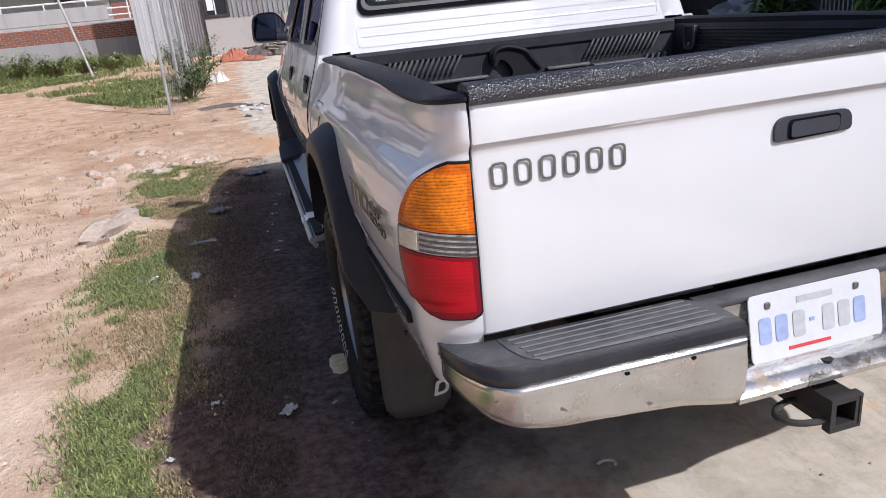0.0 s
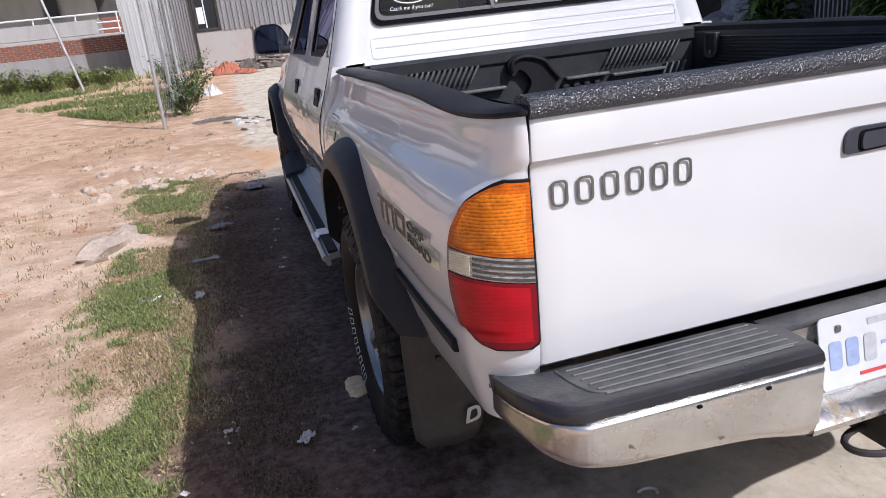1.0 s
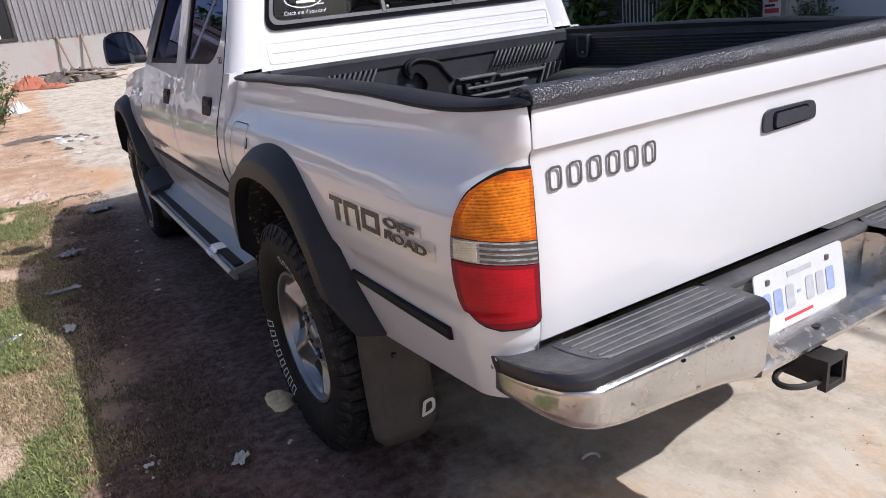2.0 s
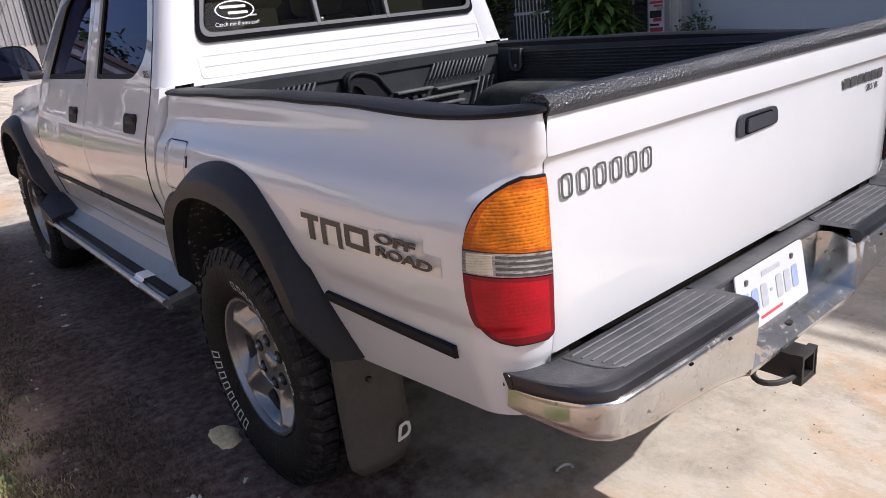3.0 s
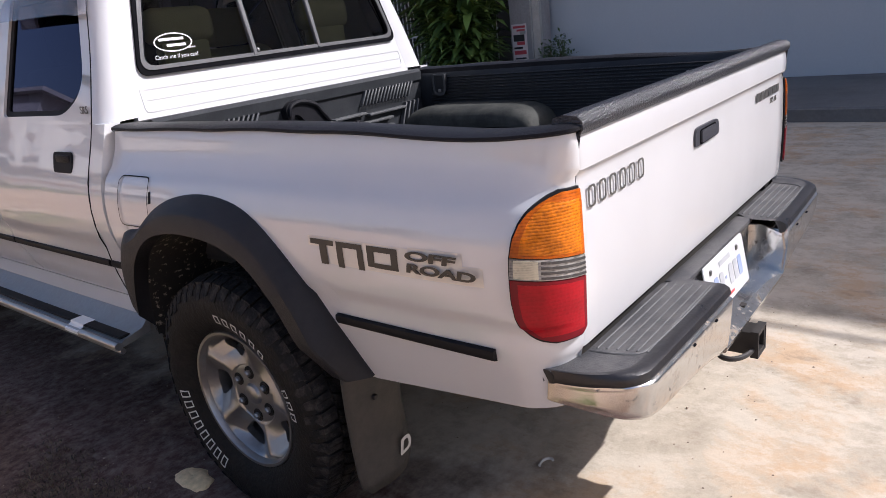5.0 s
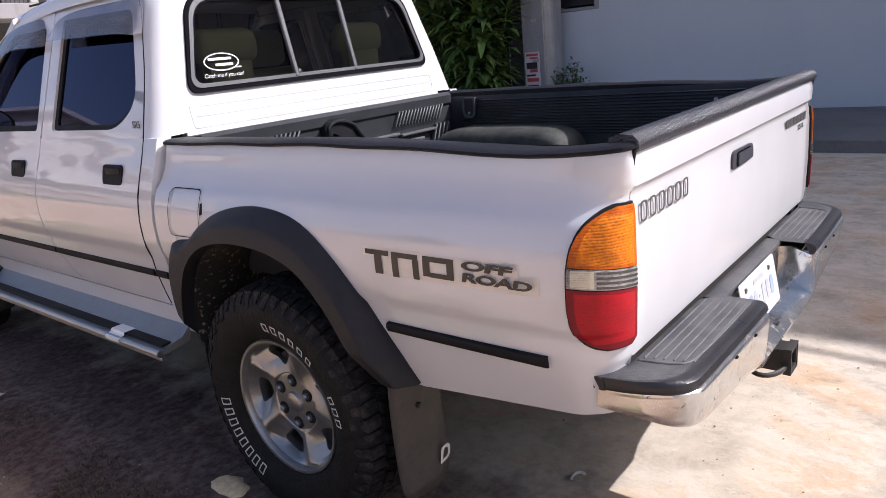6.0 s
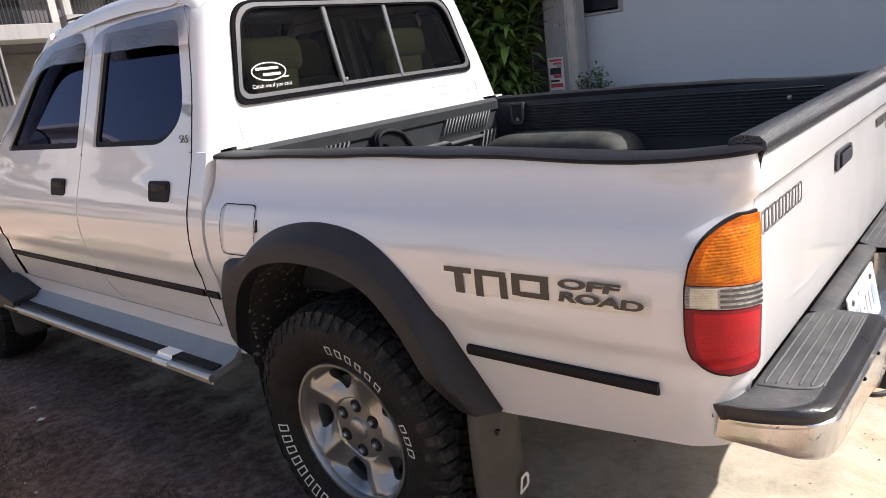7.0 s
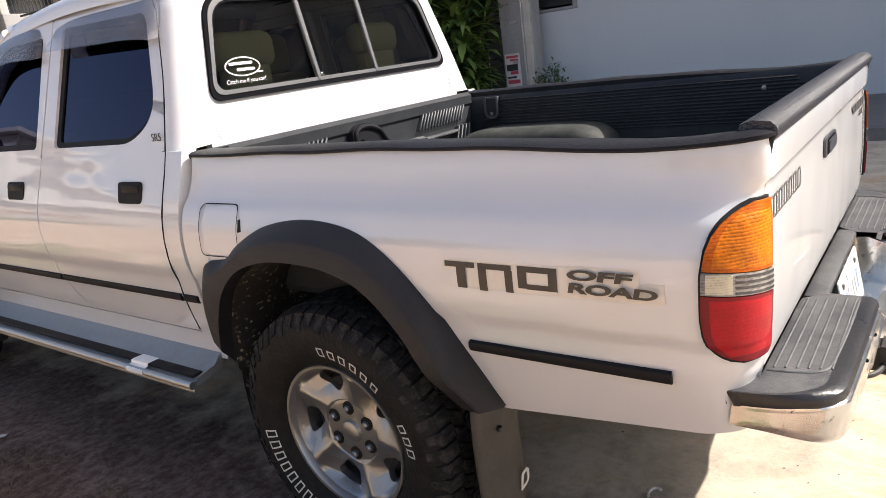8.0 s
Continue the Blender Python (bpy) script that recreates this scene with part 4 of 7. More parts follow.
for k in range(7):
    if k == 3:
        part("number_bar", prism([(-0.02, 0.072), (-0.008, 0.072), (-0.008, 0.080), (-0.02, 0.080)], 0.0008, on_plate), BLUEINK, plate, smooth=0)
        continue
    x0 = (-0.145, -0.105, -0.062, 0, 0.012, 0.052, 0.092)[k]
    o = rounded([(x0, 0.042), (x0 + 0.030, 0.042), (x0 + 0.030, 0.103), (x0, 0.103)], 0.009, 3)
    part("number_bar", prism(o, 0.0008, on_plate), BLUEINK if k in (0, 1, 6) else PALEINK, plate, smooth=0)
part("number_bar", prism([(-0.05, 0.121), (0.04, 0.121), (0.04, 0.135), (-0.05, 0.135)], 0.0008, on_plate), PALEINK, plate, smooth=0)
part("number_bar", prism([(-0.075, 0.017), (0.03, 0.017), (0.03, 0.0245), (-0.075, 0.0245)], 0.0008, on_plate), REDINK, plate, smooth=0)
for x0 in (-0.115, 0.095):
    part("plate_bolt", rbox((PX + x0, -0.0765, 0.538 + 0.112), (0.012, 0.008, 0.014), 0.003), BADGE, plate)
# filler boxes added to keep sunlight from leaking behind the bumper
part("gap_light_block", join(rbox((BX, -0.005, 0.630), (1.50, 0.070, 0.030), 0.004), *[rbox((BX + q * 0.51, -0.07, 0.630), (0.46, 0.06, 0.024), 0.004) for q in (-1, 1)]), DARK, bumper)
# tow hitch
hb = [(-0.032, -0.032), (0.032, -0.032), (0.032, 0.032), (-0.032, 0.032)]
hi = [(u * 0.72, v * 0.72) for u, v in hb]
HX0 = -0.050  # middle of the receiver
hitch = part("tow_hitch", ring_plate(hb, hi, lambda u, v, d: (HX0 + u, -0.172 + d, 0.432 + v), 0.22), BLACKM, truck, "black square tow hitch receiver", 0)
part("hitch_collar", ring_plate([(u * 1.16, v * 1.16) for u, v in hb], [(u * 1.0, v * 1.0) for u, v in hb], lambda u, v, d: (HX0 + u, -0.174 + d, 0.432 + v), 0.02), BLACKM, hitch, smooth=0)
part("hitch_beam", tube([(-0.33, 0.03, 0.455), (0.23, 0.03, 0.455)], 0.035, 4), BLACKM, hitch, smooth=0)
part("safety_loop", tube([(HX0 - 0.035 - 0.075 * math.sin(t), -0.117 - 0.042 * math.cos(t), 0.418) for t in np.linspace(0, math.pi * 1.0, 12)], 0.007, 8), BLACKM, hitch)

# ---- bed inside ----
BOX_Y = 1.16  # middle of the liner's wheel boxes
part("bed_floor", rbox((0, 0.76, 0.69), (1.32, 1.52, 0.02), 0.004), LINER, truck, "black ribbed bed liner floor")
for k in range(12):
    part("floor_rib", rbox((-0.58 + k * 0.1055, 0.76, 0.705), (0.05, 1.45, 0.014), 0.004, 1), LINER, truck)
for s in (-1, 1):
    wall = part("liner_side", side(loft([[(-0.692, y, 1.112), (-0.678, y, 1.095), (-0.668, y, 0.99), (-0.665, y, 0.70)] for y in (0.02, 0.5, 1.0, 1.52)]), s), LINER, truck, "black liner side wall")
    for k in range(13):
        zr = 1.086 - 0.0122 * k
        y0, y1 = 0.10 + 0.012 * max(0, 6 - k), 1.44 - 0.010 * max(0, k - 8)
        part("liner_rib", side(rbox((float(np.interp(zr, [0.70, 0.99, 1.095, 1.112], [-0.665, -0.668, -0.678, -0.692])), (y0 + y1) / 2, zr), (0.010, y1 - y0, 0.0062), 0.0025, 1), s), LINER, wall)
    # tab over the front stake pocket, a bolt at the rear one
    tab = rounded([(-0.036, 0), (0.036, 0), (0.036, 0.094), (-0.036, 0.094)], [0.034, 0.034, 0.004, 0.004])
    pocket = part("stake_pocket", side(prism(tab, 0.014, lambda u, v, d: (-0.674 + d, 1.385 + u, 1.008 + v)), s), LINER, wall, smooth=30)
    part("pocket_rim", side(ring_plate(tab, [(u * 0.72, 0.012 + v * 0.80) for u, v in tab], lambda u, v, d: (-0.656 - d, 1.385 + u, 1.008 + v), 0.006), s), LINERIB, pocket, smooth=30)
    for y0, z0_ in ((0.27, 1.055), (1.385, 1.030)):
        part("pocket_bolt", side(rbox((-0.658, y0, z0_), (0.010, 0.015, 0.015), 0.004), s), POLISH, wall)
    # wheel box of the liner
    rr = []
    for t in np.linspace(0, math.pi, 26):
        c, sn = math.cos(t), math.sin(t)
        y = BOX_Y + 0.372 * math.copysign(abs(c) ** 0.35, c)
        z = 0.70 + 0.277 * sn**0.40
        yc_ = BOX_Y
        sec = [(-0.67, y, z), (-0.60, y, z)]
        for k in range(1, 8):
            b_ = k / 7 * math.pi / 2
            f = 1 - 0.26 * (1 - math.cos(b_)) ** 1.3
            sec.append((-0.60 + 0.112 * math.sin(b_), yc_ + (y - yc_) * (1 - 0.05 * math.sin(b_)), 0.70 + (z - 0.70) * f))
        rr.append(sec + [(-0.485, yc_ + (y - yc_) * 0.95, 0.70)])
    part("wheel_box", side(loft(rr), s), BOXDUST, truck, "dusty grey-green liner wheel box")
head = part("bed_front_wall", join(loft([[(x, 1.535, 1.128), (x, 1.50, 1.132), (x, 1.485, 1.120), (x, 1.487, 1.085), (x, 1.497, 1.075), (x, 1.505, 0.70)] for x in np.linspace(-0.66, 0.66, 12)]), rbox((0, 1.545, 0.93), (1.5, 0.02, 0.40), 0.004)), LINER, truck, "black liner front wall with raised emblem")
for x0, n_, xs in ((-0.555, 14, 0.021), (0.275, 15, 0.021)):
    for k in range(n_):
        part("slant_rib", rbox((x0 + xs * k, 1.488, 1.055), (0.0085, 0.018, 0.075), 0.003, 1, pose(0, 0, 0, 0, 33, 0)), LINERIB, head)
for x0, x1, z in ((-0.42, -0.16, 0.995), (0.085, 0.27, 0.995), (0.285, 0.52, 0.985), (0.12, 0.43, 0.955), (0.14, 0.43, 0.922), (0.16, 0.42, 0.890)):
    part("bar_rib", rbox(((x0 + x1) / 2, 1.484, z), (x1 - x0, 0.030, 0.012), 0.005, 2), LINERIB, head)
for k in range(4):
    part("corner_rib", rbox((0.50 + 0.028 * k, 1.486, 0.93), (0.009, 0.022, 0.16), 0.003, 1, pose(0, 0, 0, 0, 24, 0)), LINERIB, head)
# plain raised emblem: a hooked brow over a tapering slab
em = [(-0.150, 1.045), (-0.148, 1.085), (-0.110, 1.106), (-0.060, 1.104), (0.000, 1.082), (0.025, 1.045), (0.062, 1.000), (0.030, 0.985), (0.020, 0.945), (-0.080, 0.950), (-0.062, 1.000), (-0.085, 1.040), (-0.112, 1.052), (-0.128, 1.030)]
emo = [(p.x, p.y) for p in spline([(u, v, 0) for u, v in em + em[:1]], 60)[:-1]]
part("emblem_slab", prism(emo, 0.034, lambda u, v, d: (u, 1.500 - d, v)), RAIL, head, "plain raised emblem", 30)
part("emblem_brow", tube([(p.x, 1.462, p.y) for p in spline([(-0.138, 1.05, 0), (-0.135, 1.08, 0), (-0.105, 1.096, 0), (-0.06, 1.094, 0), (-0.008, 1.074, 0), (0.015, 1.045, 0), (0.05, 1.004, 0)], 22)], 0.0085, 8), RAIL, head)
for k in range(4):
    part("emblem_bar", rbox((0.085 + 0.045 * k, 1.486, 0.955), (0.030, 0.022, 0.040), 0.008, 2), RAIL, head)

# ---- decals on the bed side ----
def on_side(u, v, d):
    """u forward along the side, v up."""
    return skin(u, v, 0.0012 + d)


base_line = rounded([(0.560, 0.912), (0.262, 0.905), (0.262, 0.890), (0.195, 0.890), (0.190, 0.868), (0.112, 0.868), (0.112, 0.822), (0.31, 0.828), (0.325, 0.826), (0.52, 0.856), (0.56, 0.89)], 0.003, 2)
def sheet(outline, out, cells=0.02):
    n = len(outline)
    return [skin(u, v, out) for u, v in outline], [tuple(range(n))]


def decal_bar(u0, u1, v0, v1, out=0.0022, lean=0.0):
    nu, nv = max(2, int(abs(u1 - u0) / 0.015)), max(2, int((v1 - v0) / 0.015))
    return loft([[skin(u0 + (u1 - u0) * i / nu + lean * j / nv, v0 + (v1 - v0) * j / nv, out) for j in range(nv + 1)] for i in range(nu + 1)])


for s in (-1, 1):
    film = join(decal_bar(0.588, 0.290, 0.878, 0.900, 0.0010), decal_bar(0.290, 0.160, 0.878, 0.903, 0.0010), decal_bar(0.525, 0.116, 0.840, 0.878, 0.0010))
    decal = part("side_decal", side(film, s), DECALBASE, truck, "yellowed clear decal film with dark shapes", 0)
    # three large plain shapes: bar with a stem, two hollow slabs
    A = join(decal_bar(0.580, 0.505, 0.883, 0.895), decal_bar(0.552, 0.528, 0.838, 0.884))
    B = join(decal_bar(0.497, 0.418, 0.883, 0.895), decal_bar(0.497, 0.477, 0.836, 0.884), decal_bar(0.434, 0.416, 0.838, 0.884))
    C = join(decal_bar(0.404, 0.318, 0.884, 0.896), decal_bar(0.404, 0.384, 0.850, 0.885), decal_bar(0.386, 0.336, 0.849, 0.860), decal_bar(0.337, 0.318, 0.849, 0.885))
    for g in (A, B, C):
        part("decal_shape", side(g, s), DECAL, decal, "dark brown decal shape", 0)
for txt, u, v, wide in (("OFF", 0.2365, 0.8785, 0.126), ("ROAD", 0.213, 0.8525, 0.172)):
    m = Matrix.Translation((-(W(v + 0.010) + 0.0030), u, v)) @ pose(0, 0, 0, 90, 0, -90)
    letters("decal_letter", txt, 0.0262, m, DECAL, truck, 0.0008, 0.1, 0.97, 0.0009, wide)

# ---- mud flaps ----
for s in (-1, 1):
    for yy in (0.560, WHEEL_Y + BASE - 0.45):
        rows = []
        for z in np.linspace(0.19, 0.545, 12):
            cut = 0.03 * (1 - min(1, (z - 0.19) / 0.05)) ** 2
            rows.append([(-x, yy + 0.012 * math.sin((z - 0.19) * 7) + 0.006 * math.sin(x * 40), z) for x in np.linspace(0.660 + cut, 0.853 - cut, 9)])
        flap = part("mud_flap", side(loft(rows), s), FLAP, truck, "dull grey-brown rubber mud flap")
        md = flap.modifiers.new("thick", "SOLIDIFY")
        md.thickness = 0.008
        for bxx in (0.675, 0.765):
            part("flap_bolt", side(rbox((-bxx, yy - 0.004, 0.50 - (bxx - 0.675) * 0.6), (0.014, 0.014, 0.014), 0.004), s), BLACKM, flap)
        if yy < 1:
            outer = resample(rounded([(0.0, 0.0), (0.046, 0.006), (0.046, 0.052), (0.010, 0.046)], [0.006, 0.020, 0.020, 0.006]), 40)
            inner = resample(rounded([(0.012, 0.010), (0.036, 0.015), (0.036, 0.042), (0.019, 0.037)], [0.003, 0.010, 0.010, 0.003]), 40)
            fr = ring_plate(outer, inner, lambda u, v, d: (-0.714 + u if s < 0 else 0.668 + u, yy - 0.011, 0.240 + v), 0.002)
            part("flap_mark", fr, WHITEINK, flap, smooth=0)

# ---- running boards ----
for s in (-1, 1):
    y0, y1 = 1.578, 3.42
    board = part("running_board", side(loft([[(-0.79, y, 0.495), (-0.805, y, 0.487), (-0.825, y, 0.465), (-0.890, y, 0.450), (-0.908, y, 0.440), (-0.908, y, 0.425), (-0.80, y, 0.44)] for y in np.linspace(y0, y1, 8)], caps=True), s), STEEL, truck, "dusty aluminium running board")
    part("tread_strip", side(rbox((-0.884, (y0 + y1) / 2, 0.4555), (0.040, y1 - y0 - 0.02, 0.010), 0.003, 1), s), GASKET, board, "black ribbed tread strip")
    part("edge_tube", side(tube([(-0.918, y0 - 0.006, 0.436), (-0.918, y1, 0.436)], 0.013, 12), s), POLISH, board, "polished edge tube")
    part("edge_tube", side(tube([(-0.908, y0 - 0.006, 0.415), (-0.908, y1, 0.415)], 0.010, 12), s), POLISH, board, "polished edge tube")
    part("front_ramp", side(loft([[(-0.79, y, 0.50 + (y - 3.30) * 0.2), (-0.86, y, 0.49 + (y - 3.30) * 0.3), (-0.93, y, 0.47 + (y - 3.30) * 0.15), (-0.93, y, 0.42), (-0.80, y, 0.42)] for y in (3.28, 3.40, 3.55)], caps=True), s), FLARE, board, "black plastic splash guard")
    # bright strip laid over board and tubes to paint a spot of light
    if s < 0:
        part("light_patch", loft([[(-0.862, y, 0.4608), (-0.890, y, 0.4612), (-0.906, y, 0.4605), (-0.909, y, 0.452), (-0.9325, y, 0.4435), (-0.9325, y, 0.432)] for y in (1.835, 1.87, 1.90, 1.935)]), LIGHTPATCH, board, "painted spot of light on the running board", 0)
    for y in (1.75, 2.45, 3.15):
        part("board_bracket", side(rbox((-0.76, y, 0.43), (0.22, 0.04, 0.02), 0.004), s), BLACKM, board)

# ---- cab ----
def glass_x(z):
    return 0.785 - 0.31 * (z - 1.13)


REAR_Y = 1.585
def back_y(z):
    return REAR_Y - 0.025 + 0.09 * max(0.0, (z - 1.10)) / 0.5


def WD(z):
    """Half width of the cab at height z: its shoulder is softer than the bed's."""
    return W(z) if z < 0.93 else float(np.interp(z, [0.93, 0.965, 1.00, 1.04, 1.08, 1.14], [W(0.93), 0.843, 0.831, 0.8165, 0.8015, glass_x(1.14)]))


# doors
def door_skin(front, rear, z0=0.565, z1=1.14):
    rows = []
    for k in range(31):
        u = k / 30
        row = []
        for j in range(33):
            z = z0 + (z1 - z0) * j / 32
            a, b = rear(z), front(z)
            y = a + (b - a) * u
            w = WD(z)
            row.append((-w - 0.003, y, z))
        rows.append(row)
    hem = []
    for col in (rows[0], rows[-1]):
        hem.append(loft([col, [(x + 0.03, y, z) for x, y, z in col]]))
    bottom = loft([[r[0] for r in rows], [(r[0][0] + 0.03, r[0][1], r[0][2]) for r in rows]])
    return join(loft(rows), bottom, *hem)


def rear_edge(z):
    return float(np.interp(z, [0.56, 0.72, 0.90, 1.14], [1.645, 1.640, 1.634, 1.635]))


def gap_edge(z):
    return float(np.interp(z, [0.56, 0.60, 0.72, 0.90, 1.14], [2.29, 2.37, 2.445, 2.455, 2.445]))


def fender_edge(z):
    return float(np.interp(z, [0.56, 0.72, 1.14], [3.34, 3.37, 3.40]))


def upper(u, v, d):
    """A point of the sloping upper door plane: u forward, v up, d inward."""
    return (-(glass_x(v) + 0.003 - d), u, v)


REAR_WIN = rounded([(2.350, 1.168), (2.306, 1.572), (1.770, 1.556), (1.706, 1.30), (1.712, 1.235), (1.83, 1.168)], [0.02, 0.02, 0.035, 0.04, 0.06, 0.06])
FRONT_WIN = rounded([(3.25, 1.168), (2.95, 1.475), (2.80, 1.555), (2.455, 1.560), (2.490, 1.168)], [0.02, 0.04, 0.06, 0.02, 0.02])
REAR_FRAME = rounded([(2.443, 1.1395), (2.378, 1.605), (1.724, 1.597), (1.657, 1.34), (1.637, 1.1395)], [0.005, 0.02, 0.05, 0.06, 0.005])
FRONT_FRAME = rounded([(3.395, 1.1395), (3.00, 1.50), (2.83, 1.605), (2.385, 1.612), (2.451, 1.1395)], [0.005, 0.05, 0.08, 0.01, 0.005])

def cast(line, outline, c=(0.0, 1.42)):
    """Points of an outline in the same directions from c as the points of line."""
    out = []
    for u, v in line:
        du, dv = u - c[0], v - c[1]
        best = 9.0
        for (a, b), (p, q) in zip(outline, outline[1:] + outline[:1]):
            den = du * (q - b) - dv * (p - a)
            if abs(den) > 1e-12:
                f = ((a - c[0]) * (q - b) - (b - c[1]) * (p - a)) / den
                g = ((a - c[0]) * dv - (b - c[1]) * du) / den
                if f > 0 and -1e-6 <= g <= 1 + 1e-6:
                    best = min(best, f)
        out.append((c[0] + du * best, c[1] + dv * best))
    return out


def frame_rear(z):
    """The rear edge of the rear door's frame at height z."""
    best = 9.0
    for (a, b), (p, q) in zip(REAR_FRAME, REAR_FRAME[1:] + REAR_FRAME[:1]):
        if min(b, q) <= z <= max(b, q) and b != q:
            best = min(best, a + (p - a) * (z - b) / (q - b))
    return best if best < 9 else 1.765


for s in (-1, 1):
    for nm, skin_geo, frame_line, win in (("rear_door", door_skin(lambda z: gap_edge(z) - 0.003, rear_edge), REAR_FRAME, REAR_WIN), ("front_door", door_skin(fender_edge, lambda z: gap_edge(z) + 0.003), FRONT_FRAME, FRONT_WIN)):
        cu = sum(u for u, v in win) / len(win)
        cv = sum(v for u, v in win) / len(win)
        edge = resample(win, 200)
        fr = ring_plate(cast(edge, resample(frame_line, 400), (cu, cv)), edge, upper, 0.03)
        dr = part(nm, side(join(skin_geo, fr), s), PAINT, truck, "white door with tinted window")
        grow = [(cu + (u - cu) * 1.0, cv + (v - cv) * 1.0) for u, v in win]
        seal_in = [(cu + (u - cu) * 0.93, cv + (v - cv) * 0.905) for u, v in win]
        part("window_seal", side(ring_plate(resample(grow, 200), resample(seal_in, 200), lambda u, v, d: upper(u, v, d + 0.010), 0.01), s), GASKET, dr, "black rubber window seal")
        part("window_pane", side(flip(([upper(u, v, 0.016) for u, v in edge], [tuple(range(200))])), s), GLASS, dr, "dark tinted side window", 0)
        # rain visor: a smoked strip standing off along the window's top
        if nm == "rear_door":
            tops = [(1.648, 1.470), (1.652, 1.545), (1.680, 1.588), (1.85, 1.592), (2.10, 1.596), (2.27, 1.586), (2.325, 1.545)]
            lows = [(1.652, 1.466), (1.705, 1.474), (1.80, 1.482), (1.95, 1.488), (2.10, 1.494), (2.25, 1.499), (2.335, 1.502)]
        else:
            tops = [(2.425, 1.49), (2.430, 1.55), (2.465, 1.595), (2.62, 1.598), (2.80, 1.575), (2.95, 1.495), (3.10, 1.375), (3.23, 1.25)]
            lows = [(2.430, 1.487), (2.47, 1.49), (2.54, 1.493), (2.66, 1.495), (2.79, 1.475), (2.90, 1.415), (3.04, 1.305), (3.19, 1.20)]
        tp, lw = spline([(u, v, 0) for u, v in tops], 40), spline([(u, v, 0) for u, v in lows], 40)
        rows = []
        for p, q in zip(tp, lw):
            rows.append([upper(p.x + 0.038 + (q.x - p.x) * f, p.y + (q.y - p.y) * f, d) for f, d in ((0, -0.001), (0.10, -0.016), (0.4, -0.026), (1.0, -0.036))])
        part("rain_visor", side(flip(loft(rows)), s), SMOKE, dr, "smoked plastic rain visor")
        # handle
        hy = 1.813 if nm == "rear_door" else 2.638
        hb2 = rounded([(-0.068, -0.033), (0.068, -0.033), (0.068, 0.033), (-0.068, 0.033)], 0.016)
        hz = 1.022
        hd = part("door_handle", side(prism(hb2, 0.006, lambda u, v, d: (-(WD(hz) - 0.25 * v + 0.002 + d), hy + u, hz + v)), s), GASKET, dr, "black door handle", 30)
        part("lift_bar", side(rbox((-(WD(hz) + 0.004), hy - 0.006, hz + 0.012), (0.010, 0.100, 0.026), 0.004), s), RAIL, hd)
        # moulding
        za, zb = (1.646, gap_edge(0.69) - 0.008) if nm == "rear_door" else (gap_edge(0.69) + 0.008, 3.36)
        part("door_moulding", side(strip(za, zb, 0.690), s), GASKET, dr, "black plastic side moulding")
    # small end of the moulding on the corner of the cab
    part("side_moulding", side(strip(1.560, 1.630, 0.690), s), GASKET, truck)
    # rocker below the doors and the corner ahead of the bed
    part("rocker", side(loft([[(-0.75, y, 0.47), (-0.795, y, 0.475), (-W(0.53), y, 0.53), (-W(0.558), y, 0.558), (-W(0.56) + 0.03, y, 0.562)] for y in np.linspace(1.545, 3.42, 14)]), s), PAINT, truck)
    # cab corner: from the door edge round to the back wall
    rows = []
    for z in list(np.linspace(0.56, 1.139, 10)) + list(np.linspace(1.14, 1.60, 18)):
        w = WD(z) + 0.003 if z < 1.1395 else glass_x(z) + 0.003
        if z > 1.10:
            ye = float(np.interp(z, [1.10, 1.14, 1.20, 1.34, 1.50, 1.60], [1.631, 1.632, 1.638, 1.652, 1.692, 1.730])) if z < 1.30 else frame_rear(z) - 0.004
        else:
            ye = rear_edge(z) - 0.004
        by = back_y(z)
        cx = 0.660 - 0.10 * max(0, z - 1.13) / 0.45
        row = [(-w + 0.02, ye + 0.01, z), (-w, ye - 0.002, z)]
        if z < 1.1395:
            row += [(-w, ye - 0.012 * (k + 1), z) for k in range(3)] + [(-w + 0.01 * k, 1.548, z) for k in range(6)]
        else:
            for k in range(9):
                t = k / 8 * math.pi / 2
                yb = by - 0.0
                y_start = ye - 0.004
                row.append((-(cx + (w - cx) * math.cos(t)), y_start + (yb - y_start) * math.sin(t) - 0.022 * math.sin(2 * t), z))
        rows.append(row)
    low, high = rows[:10], rows[10:]
    part("cab_corner", side(loft(low + high), s), PAINT, truck)
    shut = [(-(WD(z) + 0.0028), rear_edge(z) - 0.0025, z) for z in np.linspace(0.57, 1.138, 14)] + [(-(glass_x(z) + 0.0028), frame_rear(z) - 0.0025, z) for z in np.linspace(1.145, 1.585, 14)]
    part("door_shut_line", side(tube(shut, 0.0022, 5), s), GASKET, truck)
    # header above the doors, up to the roof
    part("door_header", side(flip(loft([[(-(glass_x(z) + 0.001), y, z) for z in (1.575, 1.60)] + [(-0.618, y, 1.628), (-0.590, y, 1.650)] for y in np.linspace(1.735, 2.84, 14)])), s), PAINT, truck)
    # roof gutter line
    part("drip_line", side(tube([upper(u, v, 0.0) for u, v in [(1.74, 1.602), (1.80, 1.611), (2.0, 1.618), (2.35, 1.625), (2.75, 1.617), (2.95, 1.54), (3.35, 1.20)]], 0.004, 6), s), PAINT, truck)

# back wall with the window opening
BACK_OUT = rounded([(-0.672, 1.10), (0.672, 1.10), (0.576, 1.625), (-0.576, 1.625)], [0.004, 0.004, 0.05, 0.05])
WIN_OUT = resample(rounded([(-0.620, 1.264), (0.626, 1.270), (0.548, 1.588), (-0.533, 1.588)], [0.05, 0.05, 0.085, 0.085], 9), 360)
def on_back(u, v, d):
    return (u, back_y(v) + d, v)


